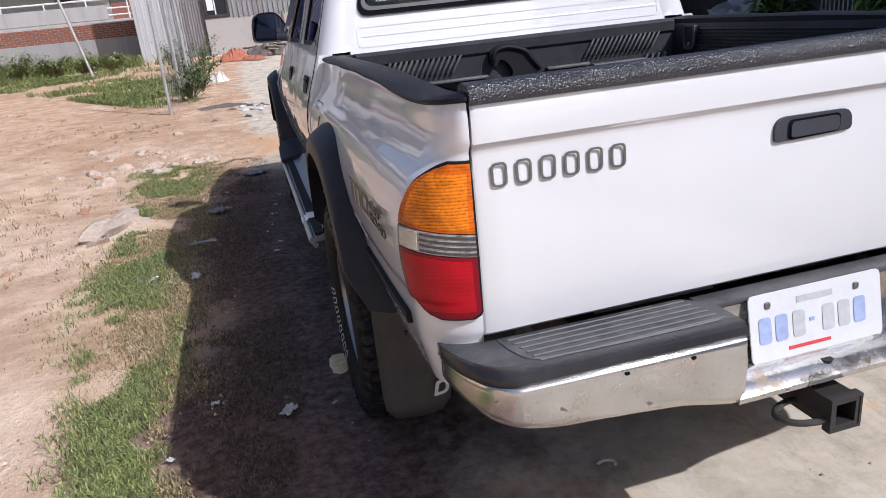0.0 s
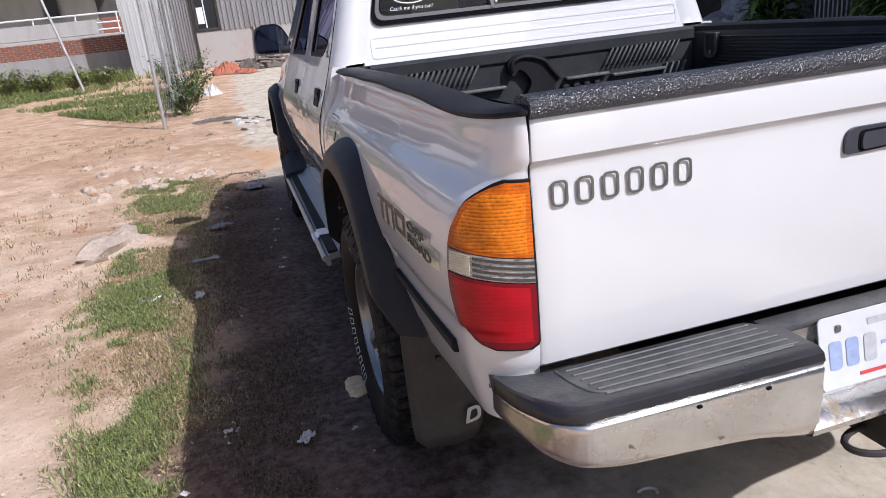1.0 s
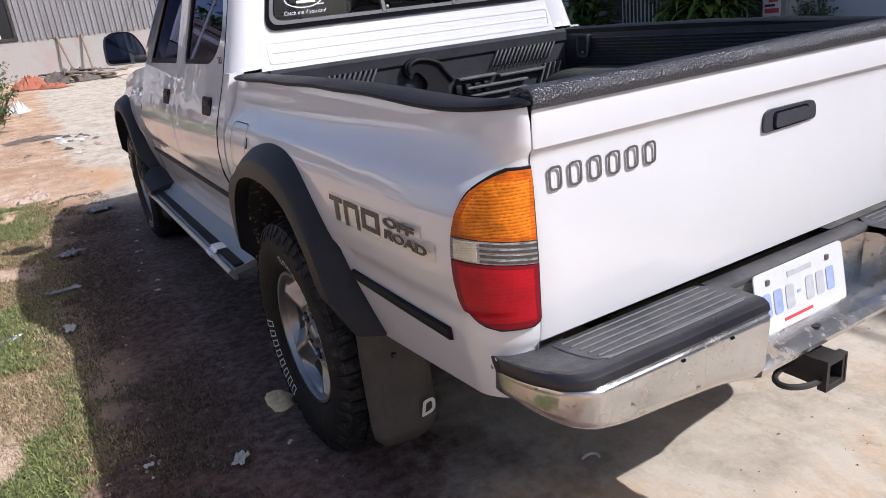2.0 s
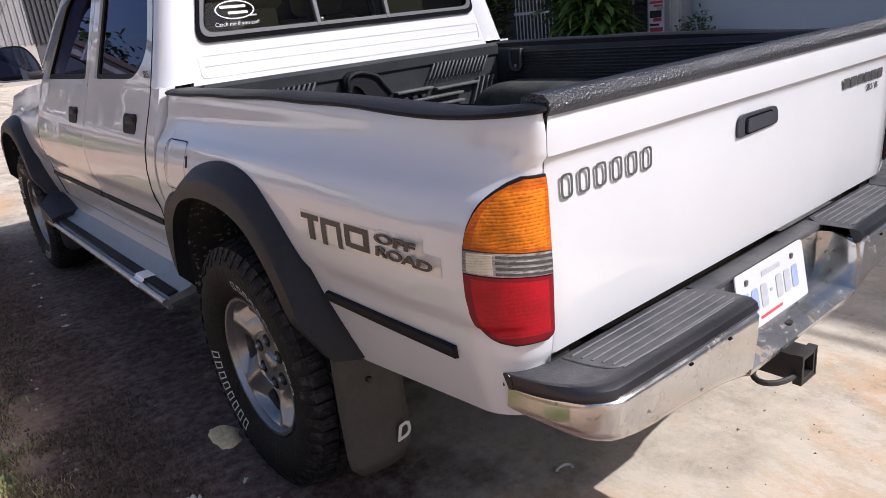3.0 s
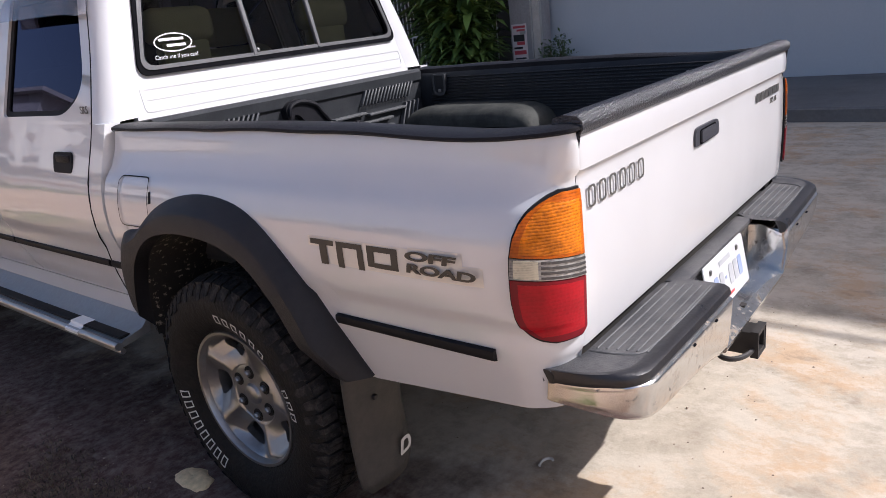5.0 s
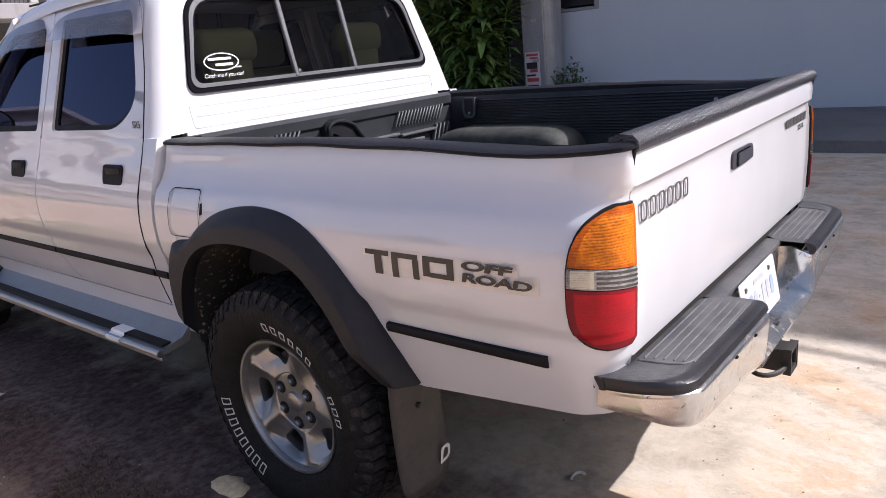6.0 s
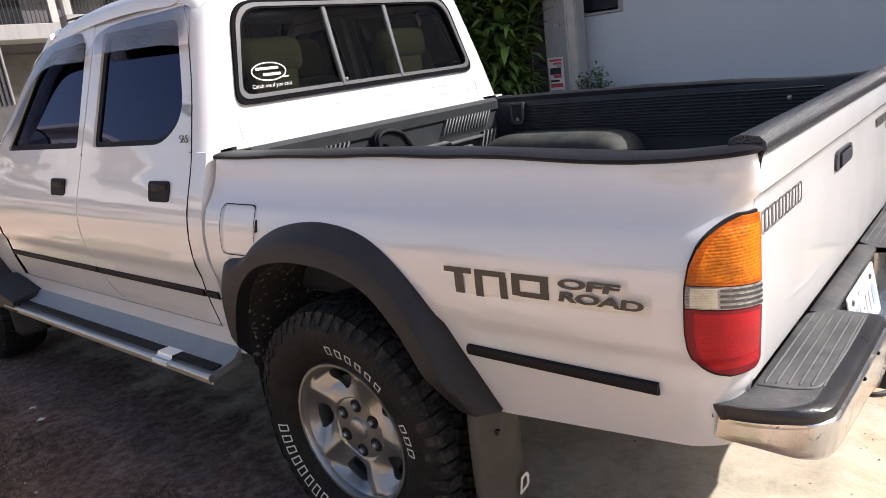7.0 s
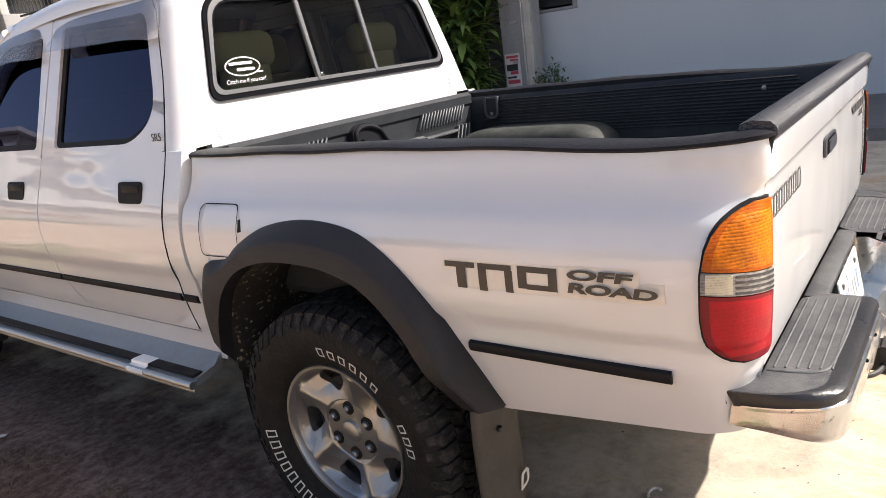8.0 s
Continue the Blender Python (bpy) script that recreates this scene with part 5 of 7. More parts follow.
part("cab_back", ring_plate(cast(WIN_OUT, BACK_OUT), WIN_OUT, on_back, 0.03), PAINT, truck, "white cab back panel")
part("cab_back_low", rbox((0, REAR_Y - 0.015, 0.9), (1.5, 0.03, 0.42), 0.005), PAINT, truck)
def press(u0, u1, v0, v1, w, h):
    o = rounded([(u0, v0), (u1, v0), (u1, v1), (u0, v1)], min(0.015, (v1 - v0) * 0.45), 4)
    i_ = rounded([(u0 + w, v0 + w), (u1 - w, v0 + w), (u1 - w, v1 - w), (u0 + w, v1 - w)], min(0.012, (v1 - v0) * 0.3), 4)
    return ring_plate(o, i_, lambda u, v, d: on_back(u, v, d - h), h + 0.001)


part("pressed_panel", press(-0.632, 0.640, 1.148, 1.228, 0.009, 0.0018), PAINT, truck)
for z in (1.188,):
    rib = [[on_back(u, z + dz, -h) for dz, h in ((-0.007, -0.001), (-0.004, 0.0008), (0.0, 0.0014), (0.004, 0.0008), (0.007, -0.001))] for u in np.linspace(-0.615, 0.625, 8)]
    part("pressed_line", loft(rib), PAINT, truck, smooth=80)


def scaled(line, fx, fz, c=(0.005, 1.427)):
    return [(c[0] + (u - c[0]) * fx, c[1] + (v - c[1]) * fz) for u, v in line]


rwin = part("rear_window", ring_plate(scaled(WIN_OUT, 1.006, 1.022), scaled(WIN_OUT, 0.950, 0.845), lambda u, v, d: on_back(u, v, d - 0.010), 0.02), BLACKRUB, truck, "sliding rear window in a grey frame")
part("window_frame", ring_plate(scaled(WIN_OUT, 0.984, 0.944), scaled(WIN_OUT, 0.958, 0.862), lambda u, v, d: on_back(u, v + 0.004, d - 0.013), 0.012), FRAME, rwin, "grey aluminium window frame")
wl = scaled(WIN_OUT, 0.96, 0.92)
part("window_pane", ([on_back(u, v, 0.004) for u, v in wl], [tuple(range(360))]), REARGLASS, rwin, "dark tinted sliding glass", 0)
for x in (-0.150, 0.165):
    part("window_divider", rbox((x, back_y(1.425) - 0.004, 1.425), (0.022, 0.016, 0.30), 0.004, 1, pose(0, 0, 0, -11.3, 0, 0)), FRAME, rwin)
part("window_latch", rbox((-0.135, back_y(1.30) - 0.012, 1.30), (0.012, 0.010, 0.014), 0.003), POLISH, rwin)
# sticker: plain oval rings, scrawled bars and a readable line
def on_win(u, v, d):
    return on_back(u, v, 0.0015 - d)


stk = part("window_sticker", ring_plate([(-0.457 + 0.072 * math.cos(t), 1.358 + 0.031 * math.sin(t)) for t in np.linspace(0, 2 * math.pi, 32, endpoint=False)], [(-0.457 + 0.067 * math.cos(t), 1.358 + 0.027 * math.sin(t)) for t in np.linspace(0, 2 * math.pi, 32, endpoint=False)], lambda u, v, d: on_win(u, v, 0), 0), SILVER, rwin, "white sticker on the rear glass", 0)
for x0, x1, z, h in ((-0.510, -0.415, 1.364, 0.009), (-0.485, -0.412, 1.344, 0.009), (-0.410, -0.380, 1.334, 0.005)):
    part("sticker_bar", prism(rounded([(x0, z), (x1, z), (x1, z + h), (x0, z + h)], 0.004), 0.0004, on_win), SILVER, stk, smooth=0)
words("sticker_words", "Catch me if you can!", 0.0195, Matrix.Translation((-0.460, back_y(1.307) + 0.0005, 1.307)) @ pose(0, 0, 0, 90 - 11, 0, 0), SILVER, stk, 0.0002, "", 0.2)
words("door_script", "SR5", 0.034, Matrix.Translation((-(glass_x(1.165) + 0.0045), 1.676, 1.172)) @ pose(0, 0, 0, 90, 0, -90), DECAL, truck, 0.0006, "grey lettering", 0.15)

# roof
rows = []
for v in np.linspace(0, 1, 26):
    row = []
    for u in np.linspace(-1, 1, 33):
        ax = abs(u)
        x = 0.646 * math.copysign(math.sin(ax * math.pi / 2) ** 0.85 if ax < 1 else 1, u)
        edge_drop = 0.085 * ax**5
        y = 1.665 + (2.83 - 1.665) * v
        arch = 1.700 - 0.035 * (2 * v - 0.9) ** 2 if v > 0.12 else 1.700 - 0.035 * (0.66) ** 2 - 0.075 * ((0.12 - v) / 0.12) ** 2.2
        if v > 0.9:
            arch -= 0.05 * ((v - 0.9) / 0.1) ** 2
        row.append((x, y - 0.02 * (1 - ax) * (1 - v), arch - edge_drop * (1 if v > 0.1 else 0.8)))
    rows.append(row)
part("roof", loft(rows), PAINT, truck, "white roof")
rl = part("brake_lamp", rbox((0.02, 1.690, 1.650), (0.26, 0.05, 0.032), 0.012), LAMPRED, truck, "red high-mounted brake lamp")
for s in (-1, 1):
    part("roof_rail_seam", side(tube([(-0.60, 1.75, 1.655), (-0.60, 2.7, 1.668)], 0.004, 6), s), GASKET, truck)
# windscreen, bonnet, nose
part("windscreen", loft([[(x, 2.80 + 0.62 * t - 0.06 * (x / 0.62) ** 2, 1.635 - 0.46 * t - 0.02 * (x / 0.62) ** 2) for x in np.linspace(-0.585 - 0.12 * t, 0.585 + 0.12 * t, 13)] for t in np.linspace(0, 1, 9)]), GLASS, truck, "tinted windscreen")
for s in (-1, 1):
    part("windscreen_pillar", side(tube([(-0.618, 2.80, 1.61), (-0.66, 3.05, 1.44), (-0.735, 3.40, 1.17)], 0.028, 8), s), PAINT, truck)
    al = list(np.linspace(3.41, 4.78, 70))
    rows = []
    for a in al:
        zb = max(low_edge(a), arch_z(a, WHEEL_Y + BASE))
        t = float(np.interp(a, [3.4, 4.0, 4.6, 4.8], [1.150, 1.115, 1.05, 1.0]))
        nose = 0.0 if a < 4.5 else 0.10 * ((a - 4.5) / 0.28) ** 2
        rows.append([(-(W(z * 1.14 / max(t, 1.0) if z > 0.9 else z) - nose), a, z) for z in np.linspace(zb, t, 30)] + [(-0.70 + nose * 0.5, a, t + 0.012)])
    part("front_fender", side(loft(rows), s), PAINT, truck)
    part("headlamp", side(rbox((-0.60, 4.80, 0.90), (0.30, 0.12, 0.17), 0.03), s), HEADGLASS, truck)
rows = []
for y in np.linspace(3.38, 4.84, 20):
    t = (y - 3.38) / 1.46
    zc = 1.195 - 0.10 * t - 0.05 * t**4
    rows.append([(x, y - 0.05 * (x / 0.7) ** 2, zc - 0.035 * abs(x / 0.7) ** 2.5 - 0.02 * (abs(x) > 0.69)) for x in np.linspace(-0.70, 0.70, 21)])
part("bonnet", loft(rows), PAINT, truck, "white bonnet")
part("grille", rbox((0, 4.83, 0.88), (0.90, 0.06, 0.20), 0.02), BLACKM, truck)
part("front_bumper", rbox((0, 4.86, 0.64), (1.66, 0.20, 0.24), 0.06, 3), CHROME, truck, "chrome front bumper")
part("nose_panel", rbox((0, 4.70, 0.85), (1.45, 0.16, 0.36), 0.02), DARK, truck)

# fuel door and its notch
fl = rounded([(1.280, 0.853), (1.448, 0.850), (1.446, 0.993), (1.278, 0.993)], 0.022)
def ring_on_side(line, f0, f1, out):
    cu, cv = sum(u for u, v in line) / len(line), sum(v for u, v in line) / len(line)
    o = [(cu + (u - cu) * f0, cv + (v - cv) * f0) for u, v in line]
    i = [(cu + (u - cu) * f1, cv + (v - cv) * f1) for u, v in line]
    return loft([[skin(u, v, out) for u, v in o], [skin(u, v, out) for u, v in i]], closed=True)


part("fuel_door_gap", ring_on_side(resample(fl, 60), 1.03, 0.995, 0.0030), GASKET, truck, "fuel filler door seam", 0)
part("fuel_notch", prism([(1.260, 0.925), (1.274, 0.922), (1.274, 0.955), (1.265, 0.958)], 0.001, on_side), GASKET, truck, smooth=0)
part("door_latch_bolt", rbox((-(W(0.90) + 0.004), gap_edge(1.05) - 0.04, 1.2), (0.004, 0.008, 0.008), 0.002), GASKET, truck)

# small grey marks on the front fender
for k in range(5):
    y0 = 3.455 + 0.042 * k
    part("fender_mark", prism([(y0, 1.022 - 0.0011 * k * 4), (y0 + 0.030, 1.0195 - 0.0011 * k * 4), (y0 + 0.030, 1.0375 - 0.0011 * k * 4), (y0, 1.040 - 0.0011 * k * 4)], 0.001, lambda u, v, d: (-(W(v * 1.14 / 1.145) + 0.002 + d), u, v)), BADGE, truck, smooth=0)

# mirrors
for s in (-1, 1):
    face = rounded([(-0.115, -0.088), (0.115, -0.092), (0.112, 0.0), (0.055, 0.088), (-0.075, 0.090), (-0.108, 0.04)], [0.035, 0.02, 0.06, 0.04, 0.05, 0.04])
    place = lambda u, v, d: (-0.860 + u * (1 - 2.2 * d), 3.43 + d + 0.10 * u, 1.256 + v * (1 - 2.2 * d))
    shell = part("side_mirror", side(loft([[place(u * f, v * f, d) for u, v in face] for f, d in ((0.90, 0.006), (0.97, 0.0), (1.0, 0.008), (0.98, 0.05), (0.80, 0.09), (0.3, 0.10))], closed=True), s), FLARE, truck, "black door mirror")
    part("mirror_glass", side(([place(u, v, 0.008) for u, v in face], [tuple(range(len(face)))]), s), MIRRORG, shell, "dark mirror glass", 0)
    part("mirror_arm", side(rbox((-0.735, 3.46, 1.19), (0.18, 0.05, 0.045), 0.015), s), FLARE, shell)

# cabin: seats, dash, floor
part("cabin_floor", rbox((0, 2.5, 0.62), (1.44, 1.7, 0.05), 0.01), TRIM, truck)
part("dashboard", rbox((0, 3.22, 1.02), (1.38, 0.40, 0.24), 0.06, 3), TRIM, truck)
part("rear_bench", join(rbox((0, 1.78, 0.99), (1.24, 0.15, 0.56), 0.05, 3), rbox((0, 2.0, 0.78), (1.24, 0.45, 0.16), 0.04, 3)), SEAT, truck, "khaki rear bench")
for x in (-0.36, 0.36):
    fs_ = part("front_seat", join(rbox((x, 2.52, 1.02), (0.50, 0.14, 0.62), 0.06, 3, pose(0, 0, 0, 12, 0, 0)), rbox((x, 2.75, 0.80), (0.50, 0.48, 0.16), 0.05, 3)), SEAT, truck, "khaki front seat")
    part("headrest", rbox((x, 2.46, 1.42), (0.27, 0.10, 0.18), 0.045, 3), SEAT, fs_)
for x in (-0.33, 0.37):
    part("rear_headrest", join(rbox((x, 1.765, 1.415), (0.27, 0.10, 0.13), 0.045, 3), rbox((x, 1.76, 1.31), (0.20, 0.06, 0.12), 0.02, 2)), SEAT, truck, "khaki headrest")
part("steering_wheel", tube([(-0.38 + 0.18 * math.cos(t), 2.98 - 0.06 * math.sin(t), 1.12 + 0.17 * math.sin(t)) for t in np.linspace(0, 2 * math.pi, 25)], 0.014, 8), TRIM, truck)

# underbody
part("chassis_frame", join(*[rbox((x, 2.4, 0.50), (0.08, 4.6, 0.12), 0.01) for x in (-0.42, 0.42)], rbox((0, WHEEL_Y, 0.40), (1.3, 0.09, 0.09), 0.03), rbox((0, WHEEL_Y + BASE, 0.40), (1.3, 0.07, 0.07), 0.03), rbox((0, WHEEL_Y, 0.39), (0.28, 0.22, 0.24), 0.09, 3), rbox((0, 0.25, 0.48), (0.9, 0.06, 0.1), 0.01), rbox((0, 3.7, 0.52), (0.7, 1.3, 0.30), 0.08), rbox((0, 2.3, 0.46), (0.26, 1.4, 0.2), 0.06)), DARK, truck)

# ---------------- surroundings: materials ----------------
PLASTER = streaky("pale_blue_plaster", (0.49, 0.53, 0.565), (0.41, 0.44, 0.47), (0.6, 0.6, 0.15), 0.9, 0.35, 0.04, 0.2)
WHITEWALL = streaky("weathered_white_wall", (0.37, 0.365, 0.355), (0.22, 0.21, 0.20))
# weathered white post paint, darkened to stand for shade
SHADEPOST = streaky("shaded_post_paint", (0.34, 0.335, 0.34), (0.19, 0.18, 0.18))
WHITEBAND = streaky("white_parapet_paint", (0.52, 0.51, 0.50), (0.38, 0.36, 0.34))
CREAM = streaky("cream_house_wall", (0.62, 0.59, 0.52), (0.45, 0.42, 0.37))
# balcony house wall, with its shadow put into the dark grey
SHADEWALL = streaky("shaded_house_wall", (0.10, 0.097, 0.105), (0.065, 0.062, 0.066))
GREYWALL = streaky("grey_render_wall", (0.27, 0.262, 0.265), (0.17, 0.16, 0.155))
CONCRETE = streaky("stained_grey_concrete", (0.30, 0.285, 0.275), (0.18, 0.16, 0.15))
ROUGHCON = streaky("rough_wall_concrete", (0.36, 0.34, 0.32), (0.36, 0.19, 0.15), (1.5, 1.5, 1.5), 0.95, 0.35)
# copy of the footing concrete, its shade put into the dark colour
SHADEFOOT = streaky("shaded_footing_concrete", (0.065, 0.062, 0.066), (0.03, 0.028, 0.03), (2, 2, 1.5))
TILE = streaky("dark_terrace_concrete", (0.16, 0.155, 0.15), (0.09, 0.085, 0.08), (1, 1, 1))
BRICK = mat("red_brick", (0.235, 0.098, 0.066), 0.9, var=0.35, scale=20, bump=0.5)
MORTAR = mat("grey_mortar", (0.36, 0.33, 0.30), 0.95, var=0.2, bump=0.5)
ZINC = streaky("weathered_zinc_sheet", (0.23, 0.225, 0.23), (0.13, 0.10, 0.085), (3, 3, 0.25), 0.55, 0.6)
# zinc for the shed's right end, darkened to stand for shade
SHADEZINC = streaky("shaded_zinc_sheet", (0.040, 0.039, 0.045), (0.014, 0.012, 0.013), (3, 3, 0.25), 0.7, 0.6)
WHITESHEET = streaky("white_sheet_panel", (0.42, 0.42, 0.425), (0.29, 0.285, 0.28), (2, 2, 0.4), 0.6, 0.5)
GALV = mat("galvanised_tube", (0.42, 0.42, 0.41), 0.45, 0.5, var=0.2)
WHITEBAR = mat("white_painted_bar", (0.66, 0.67, 0.68), 0.5, var=0.1)
DARKGLASS = mat("dark_window_glass", (0.02, 0.022, 0.026), 0.08, var=0.1, rvar=0.02)
DARKWALL = mat("dark_carport_wall", (0.075, 0.07, 0.065), 0.9, var=0.3)
TARP = mat("crumpled_silver_tarp", (0.30, 0.31, 0.33), 0.4, 0.2, var=0.4, scale=9)
RAG = mat("orange_red_cloth", (0.34, 0.12, 0.07), 0.9, var=0.3)
PLANK = mat("weathered_plank", (0.24, 0.19, 0.14), 0.9, var=0.35, bump=0.4)
BAG = mat("dirty_white_plastic", (0.56, 0.54, 0.51), 0.45, var=0.15)
STONE = mat("pale_broken_stone", (0.42, 0.335, 0.265), 0.95, var=0.3, scale=25, bump=0.7, bscale=60)
CLOD = mat("red_clay_clod", (0.34, 0.19, 0.11), 0.98, var=0.35, scale=25, bump=0.8, bscale=60)
ASH = mat("grey_ash", (0.12, 0.10, 0.085), 0.98, var=0.4, scale=12, bump=0.6)
SCRAP = mat("clear_plastic_scrap", (0.22, 0.22, 0.235), 0.3, var=0.2)
ROOFTILE = mat("dull_brown_roof", (0.16, 0.12, 0.105), 0.85, var=0.3)
LEAF = leafy("long_green_leaf", (0.028, 0.070, 0.015), (0.18, 0.27, 0.055))
BUSHLEAF = leafy("bush_leaf", (0.03, 0.07, 0.018), (0.10, 0.16, 0.05))
GRASS = leafy("grass_blade", (0.042, 0.062, 0.018), (0.33, 0.36, 0.115))
WEED = leafy("weed_leaf", (0.060, 0.10, 0.025), (0.27, 0.29, 0.085))
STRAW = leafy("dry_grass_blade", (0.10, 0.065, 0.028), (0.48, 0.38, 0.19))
# darker copy of the dry grass for ground that the truck shades
SHADETHATCH = leafy("shaded_thatch_blade", (0.025, 0.016, 0.010), (0.21, 0.145, 0.085))
BARK = mat("brown_bark", (0.16, 0.12, 0.085), 0.95, var=0.3, bump=0.6)
POSTERP = mat("faded_poster_paper", (0.68, 0.62, 0.62), 0.6)
POSTERR = mat("poster_red_print", (0.50, 0.07, 0.09), 0.6)
STEMG = mat("green_stem", (0.10, 0.14, 0.05), 0.7)
rnd = random.Random(5)


def box_at(x0, x1, y0, y1, z0, z1, r=0.01):
    return rbox(((x0 + x1) / 2, (y0 + y1) / 2, (z0 + z1) / 2), (x1 - x0, y1 - y0, z1 - z0), r, 1)


# ---------------- cable over the drive ----------------
tagged(part("cable_pole", tube([(4.25, -24.0, -0.1), (4.25, -24.0, 3.0), (4.25, -24.0, 5.75)], [0.11, 0.10, 0.085], 10), CONCRETE), "grey concrete pole that carries the service cable", "pole")
tagged(part("overhead_cable", tube([(4.25, y, 4.9 + 0.0018 * (min(y, 17.0) + 3) ** 2) for y in np.linspace(-24, 23.19, 27)], 0.019, 6), BLACKRUB), "black service cable hanging over the drive to the shed", "cable")

# ---------------- house on the far side of the truck ----------------
house = thing("house", "pale blue-grey plastered house with a dark-framed window", "house")
HX, EAVE, TOPZ = 8.2, 7.4, 9.2
wy0, wy1, wz0, wz1 = 4.50, 5.16, 1.76, 3.1
part("wall", ring_plate([(-16, 0.0), (5.80, 0.0), (5.80, TOPZ), (-16, TOPZ)], [(wy0, wz0), (wy1, wz0), (wy1, wz1), (wy0, wz1)], lambda u, v, d: (HX + d, u, v), 0.25), PLASTER, house, "pale blue-grey plaster wall", 0)
part("end_wall", box_at(HX + 0.253, 20, -16, -15.75, 0, TOPZ, 0), PLASTER, house, smooth=0)
part("end_wall", box_at(HX + 0.253, 20, 5.55, 5.80, 0, TOPZ, 0), PLASTER, house, smooth=0)
part("back_wall", box_at(19.75, 20, -15.7, 5.54, 0, TOPZ, 0), PLASTER, house, smooth=0)
part("roof", box_at(EAVE, 20.4, -16.6, 5.9, TOPZ, TOPZ + 0.25, 0.02), CONCRETE, house, smooth=0)
win = part("window", join(box_at(HX - 0.01, HX + 0.09, wy0 - 0.05, wy0 + 0.03, wz0 - 0.05, wz1 + 0.05), box_at(HX - 0.01, HX + 0.09, wy1 - 0.03, wy1 + 0.05, wz0 - 0.05, wz1 + 0.05), box_at(HX - 0.012, HX + 0.09, wy0 + 0.03, wy1 - 0.03, wz0 - 0.05, wz0 + 0.0), box_at(HX - 0.01, HX + 0.09, wy0 + 0.03, wy1 - 0.03, wz1 - 0.03, wz1 + 0.05)), GREYWALL, house, "grey-framed dark window", 0)
part("window_pane", box_at(HX + 0.05, HX + 0.06, wy0 + 0.03, wy1 - 0.03, wz0 + 0.03, wz1 - 0.03, 0), DARKGLASS, win, smooth=0)
terrace = part("terrace", box_at(5.62, HX - 0.003, -16, 9.5, -0.2, 0.14, 0.02), TILE, smooth=0)
tagged(terrace, "dark raised concrete terrace along the house", "terrace", kind="structure")
# gate post with a steel channel and a poster
post = thing("gate_post", "weathered white concrete gate post with a steel channel", "post", at=pose(7.95, 5.30, 0.14))
part("shaft", rbox((0, 0.02, 2.0), (0.30, 0.56, 4.0), 0.015), SHADEPOST, post, smooth=0)
part("steel_channel", join(rbox((-0.17, -0.20, 2.0), (0.04, 0.17, 4.0), 0.004, 1), rbox((-0.205, -0.27, 2.0), (0.03, 0.022, 4.0), 0.004, 1), rbox((-0.205, -0.13, 2.0), (0.03, 0.022, 4.0), 0.004, 1)), GALV, post, "grey steel gate channel", 0)
for z in (0.9, 1.5, 2.1, 2.7):
    part("bolt_plate", rbox((-0.165, 0.06, z), (0.03, 0.10, 0.05), 0.004, 1), GALV, post, smooth=0)
poster = thing("poster", "small faded pink poster with red print", "poster", at=pose(7.795, 5.43, 0.74))
part("paper", rbox((-0.005, 0, 0.14), (0.004, 0.27, 0.58), 0.001, 1), POSTERP, poster, smooth=0)
for y, z, w, h, ink in ((0.0, 0.385, 0.22, 0.035, POSTERR), (-0.03, 0.335, 0.15, 0.03, POSTERR), (0.01, 0.22, 0.20, 0.10, TRIM), (-0.02, 0.14, 0.14, 0.05, POSTERR), (0.03, 0.07, 0.16, 0.03, TRIM), (0.0, 0.0, 0.22, 0.06, POSTERR), (0.0, -0.09, 0.20, 0.025, TRIM)):
    part("print_bar", rbox((-0.0085, y, z), (0.002, w, h), 0.0005, 1), ink, poster, smooth=0)

# gate of upright bars
gate_t = thing("metal_gate", "white-painted metal gate of upright bars", "gate", at=pose(8.2, 6.1, 0.14))
for z in (0.12, 1.0, 2.2):
    part("rail", rbox((0, 1.31, z), (0.04, 2.62, 0.05), 0.004, 1), WHITEBAR, gate_t, smooth=0)
for k in range(30):
    part("bar", tube([(0, 0.02 + k * 0.0885, 0.0), (0, 0.02 + k * 0.0885, 2.45)], 0.013, 6), WHITEBAR, gate_t)

# carport behind the gate
cp = thing("carport", "dark open carport behind the gate", "carport")
part("back_wall", box_at(11.6, 11.8, 5.81, 18, 0, 3.6, 0), DARKWALL, cp, smooth=0)
part("side_wall", box_at(8.3, 11.6, 17.8, 18, 0, 3.6, 0), DARKWALL, cp, smooth=0)
part("roof", box_at(7.2, 12.2, 6.2, 18.5, 3.6, 3.72, 0.01), ZINC, cp, smooth=0)
for y in (9.9, 14.0, 17.6):
    part("column", rbox((8.25, y, 1.8), (0.16, 0.16, 3.6), 0.01), WHITEWALL, cp, smooth=0)


def crumple(cx, cy, cz, sx, sy, sz, seed, n=18, amp=0.25):
    rows = []
    for i in range(n):
        t = math.pi * i / (n - 1)
        row = []
        for k in range(n * 2):
            p = 2 * math.pi * k / (n * 2)
            d = Vector((math.sin(t) * math.cos(p), math.sin(t) * math.sin(p), math.cos(t)))
            q = d * (1 + amp * noise.noise(d * 1.8 + Vector((seed, 0, 0))) + amp * 0.6 * noise.noise(d * 5 + Vector((0, seed, 0))))
            row.append((cx + sx * q.x, cy + sy * q.y, cz + sz * max(q.z, -0.2)))
        rows.append(row)
    return loft(rows, closed=True)


tagged(part("crumpled_tarp", crumple(8.7, 10.6, 0.3, 0.6, 1.1, 0.85, 3.0, 22, 0.5), TARP, smooth=25), "crumpled silver-black tarp thrown over a mound", "tarp")


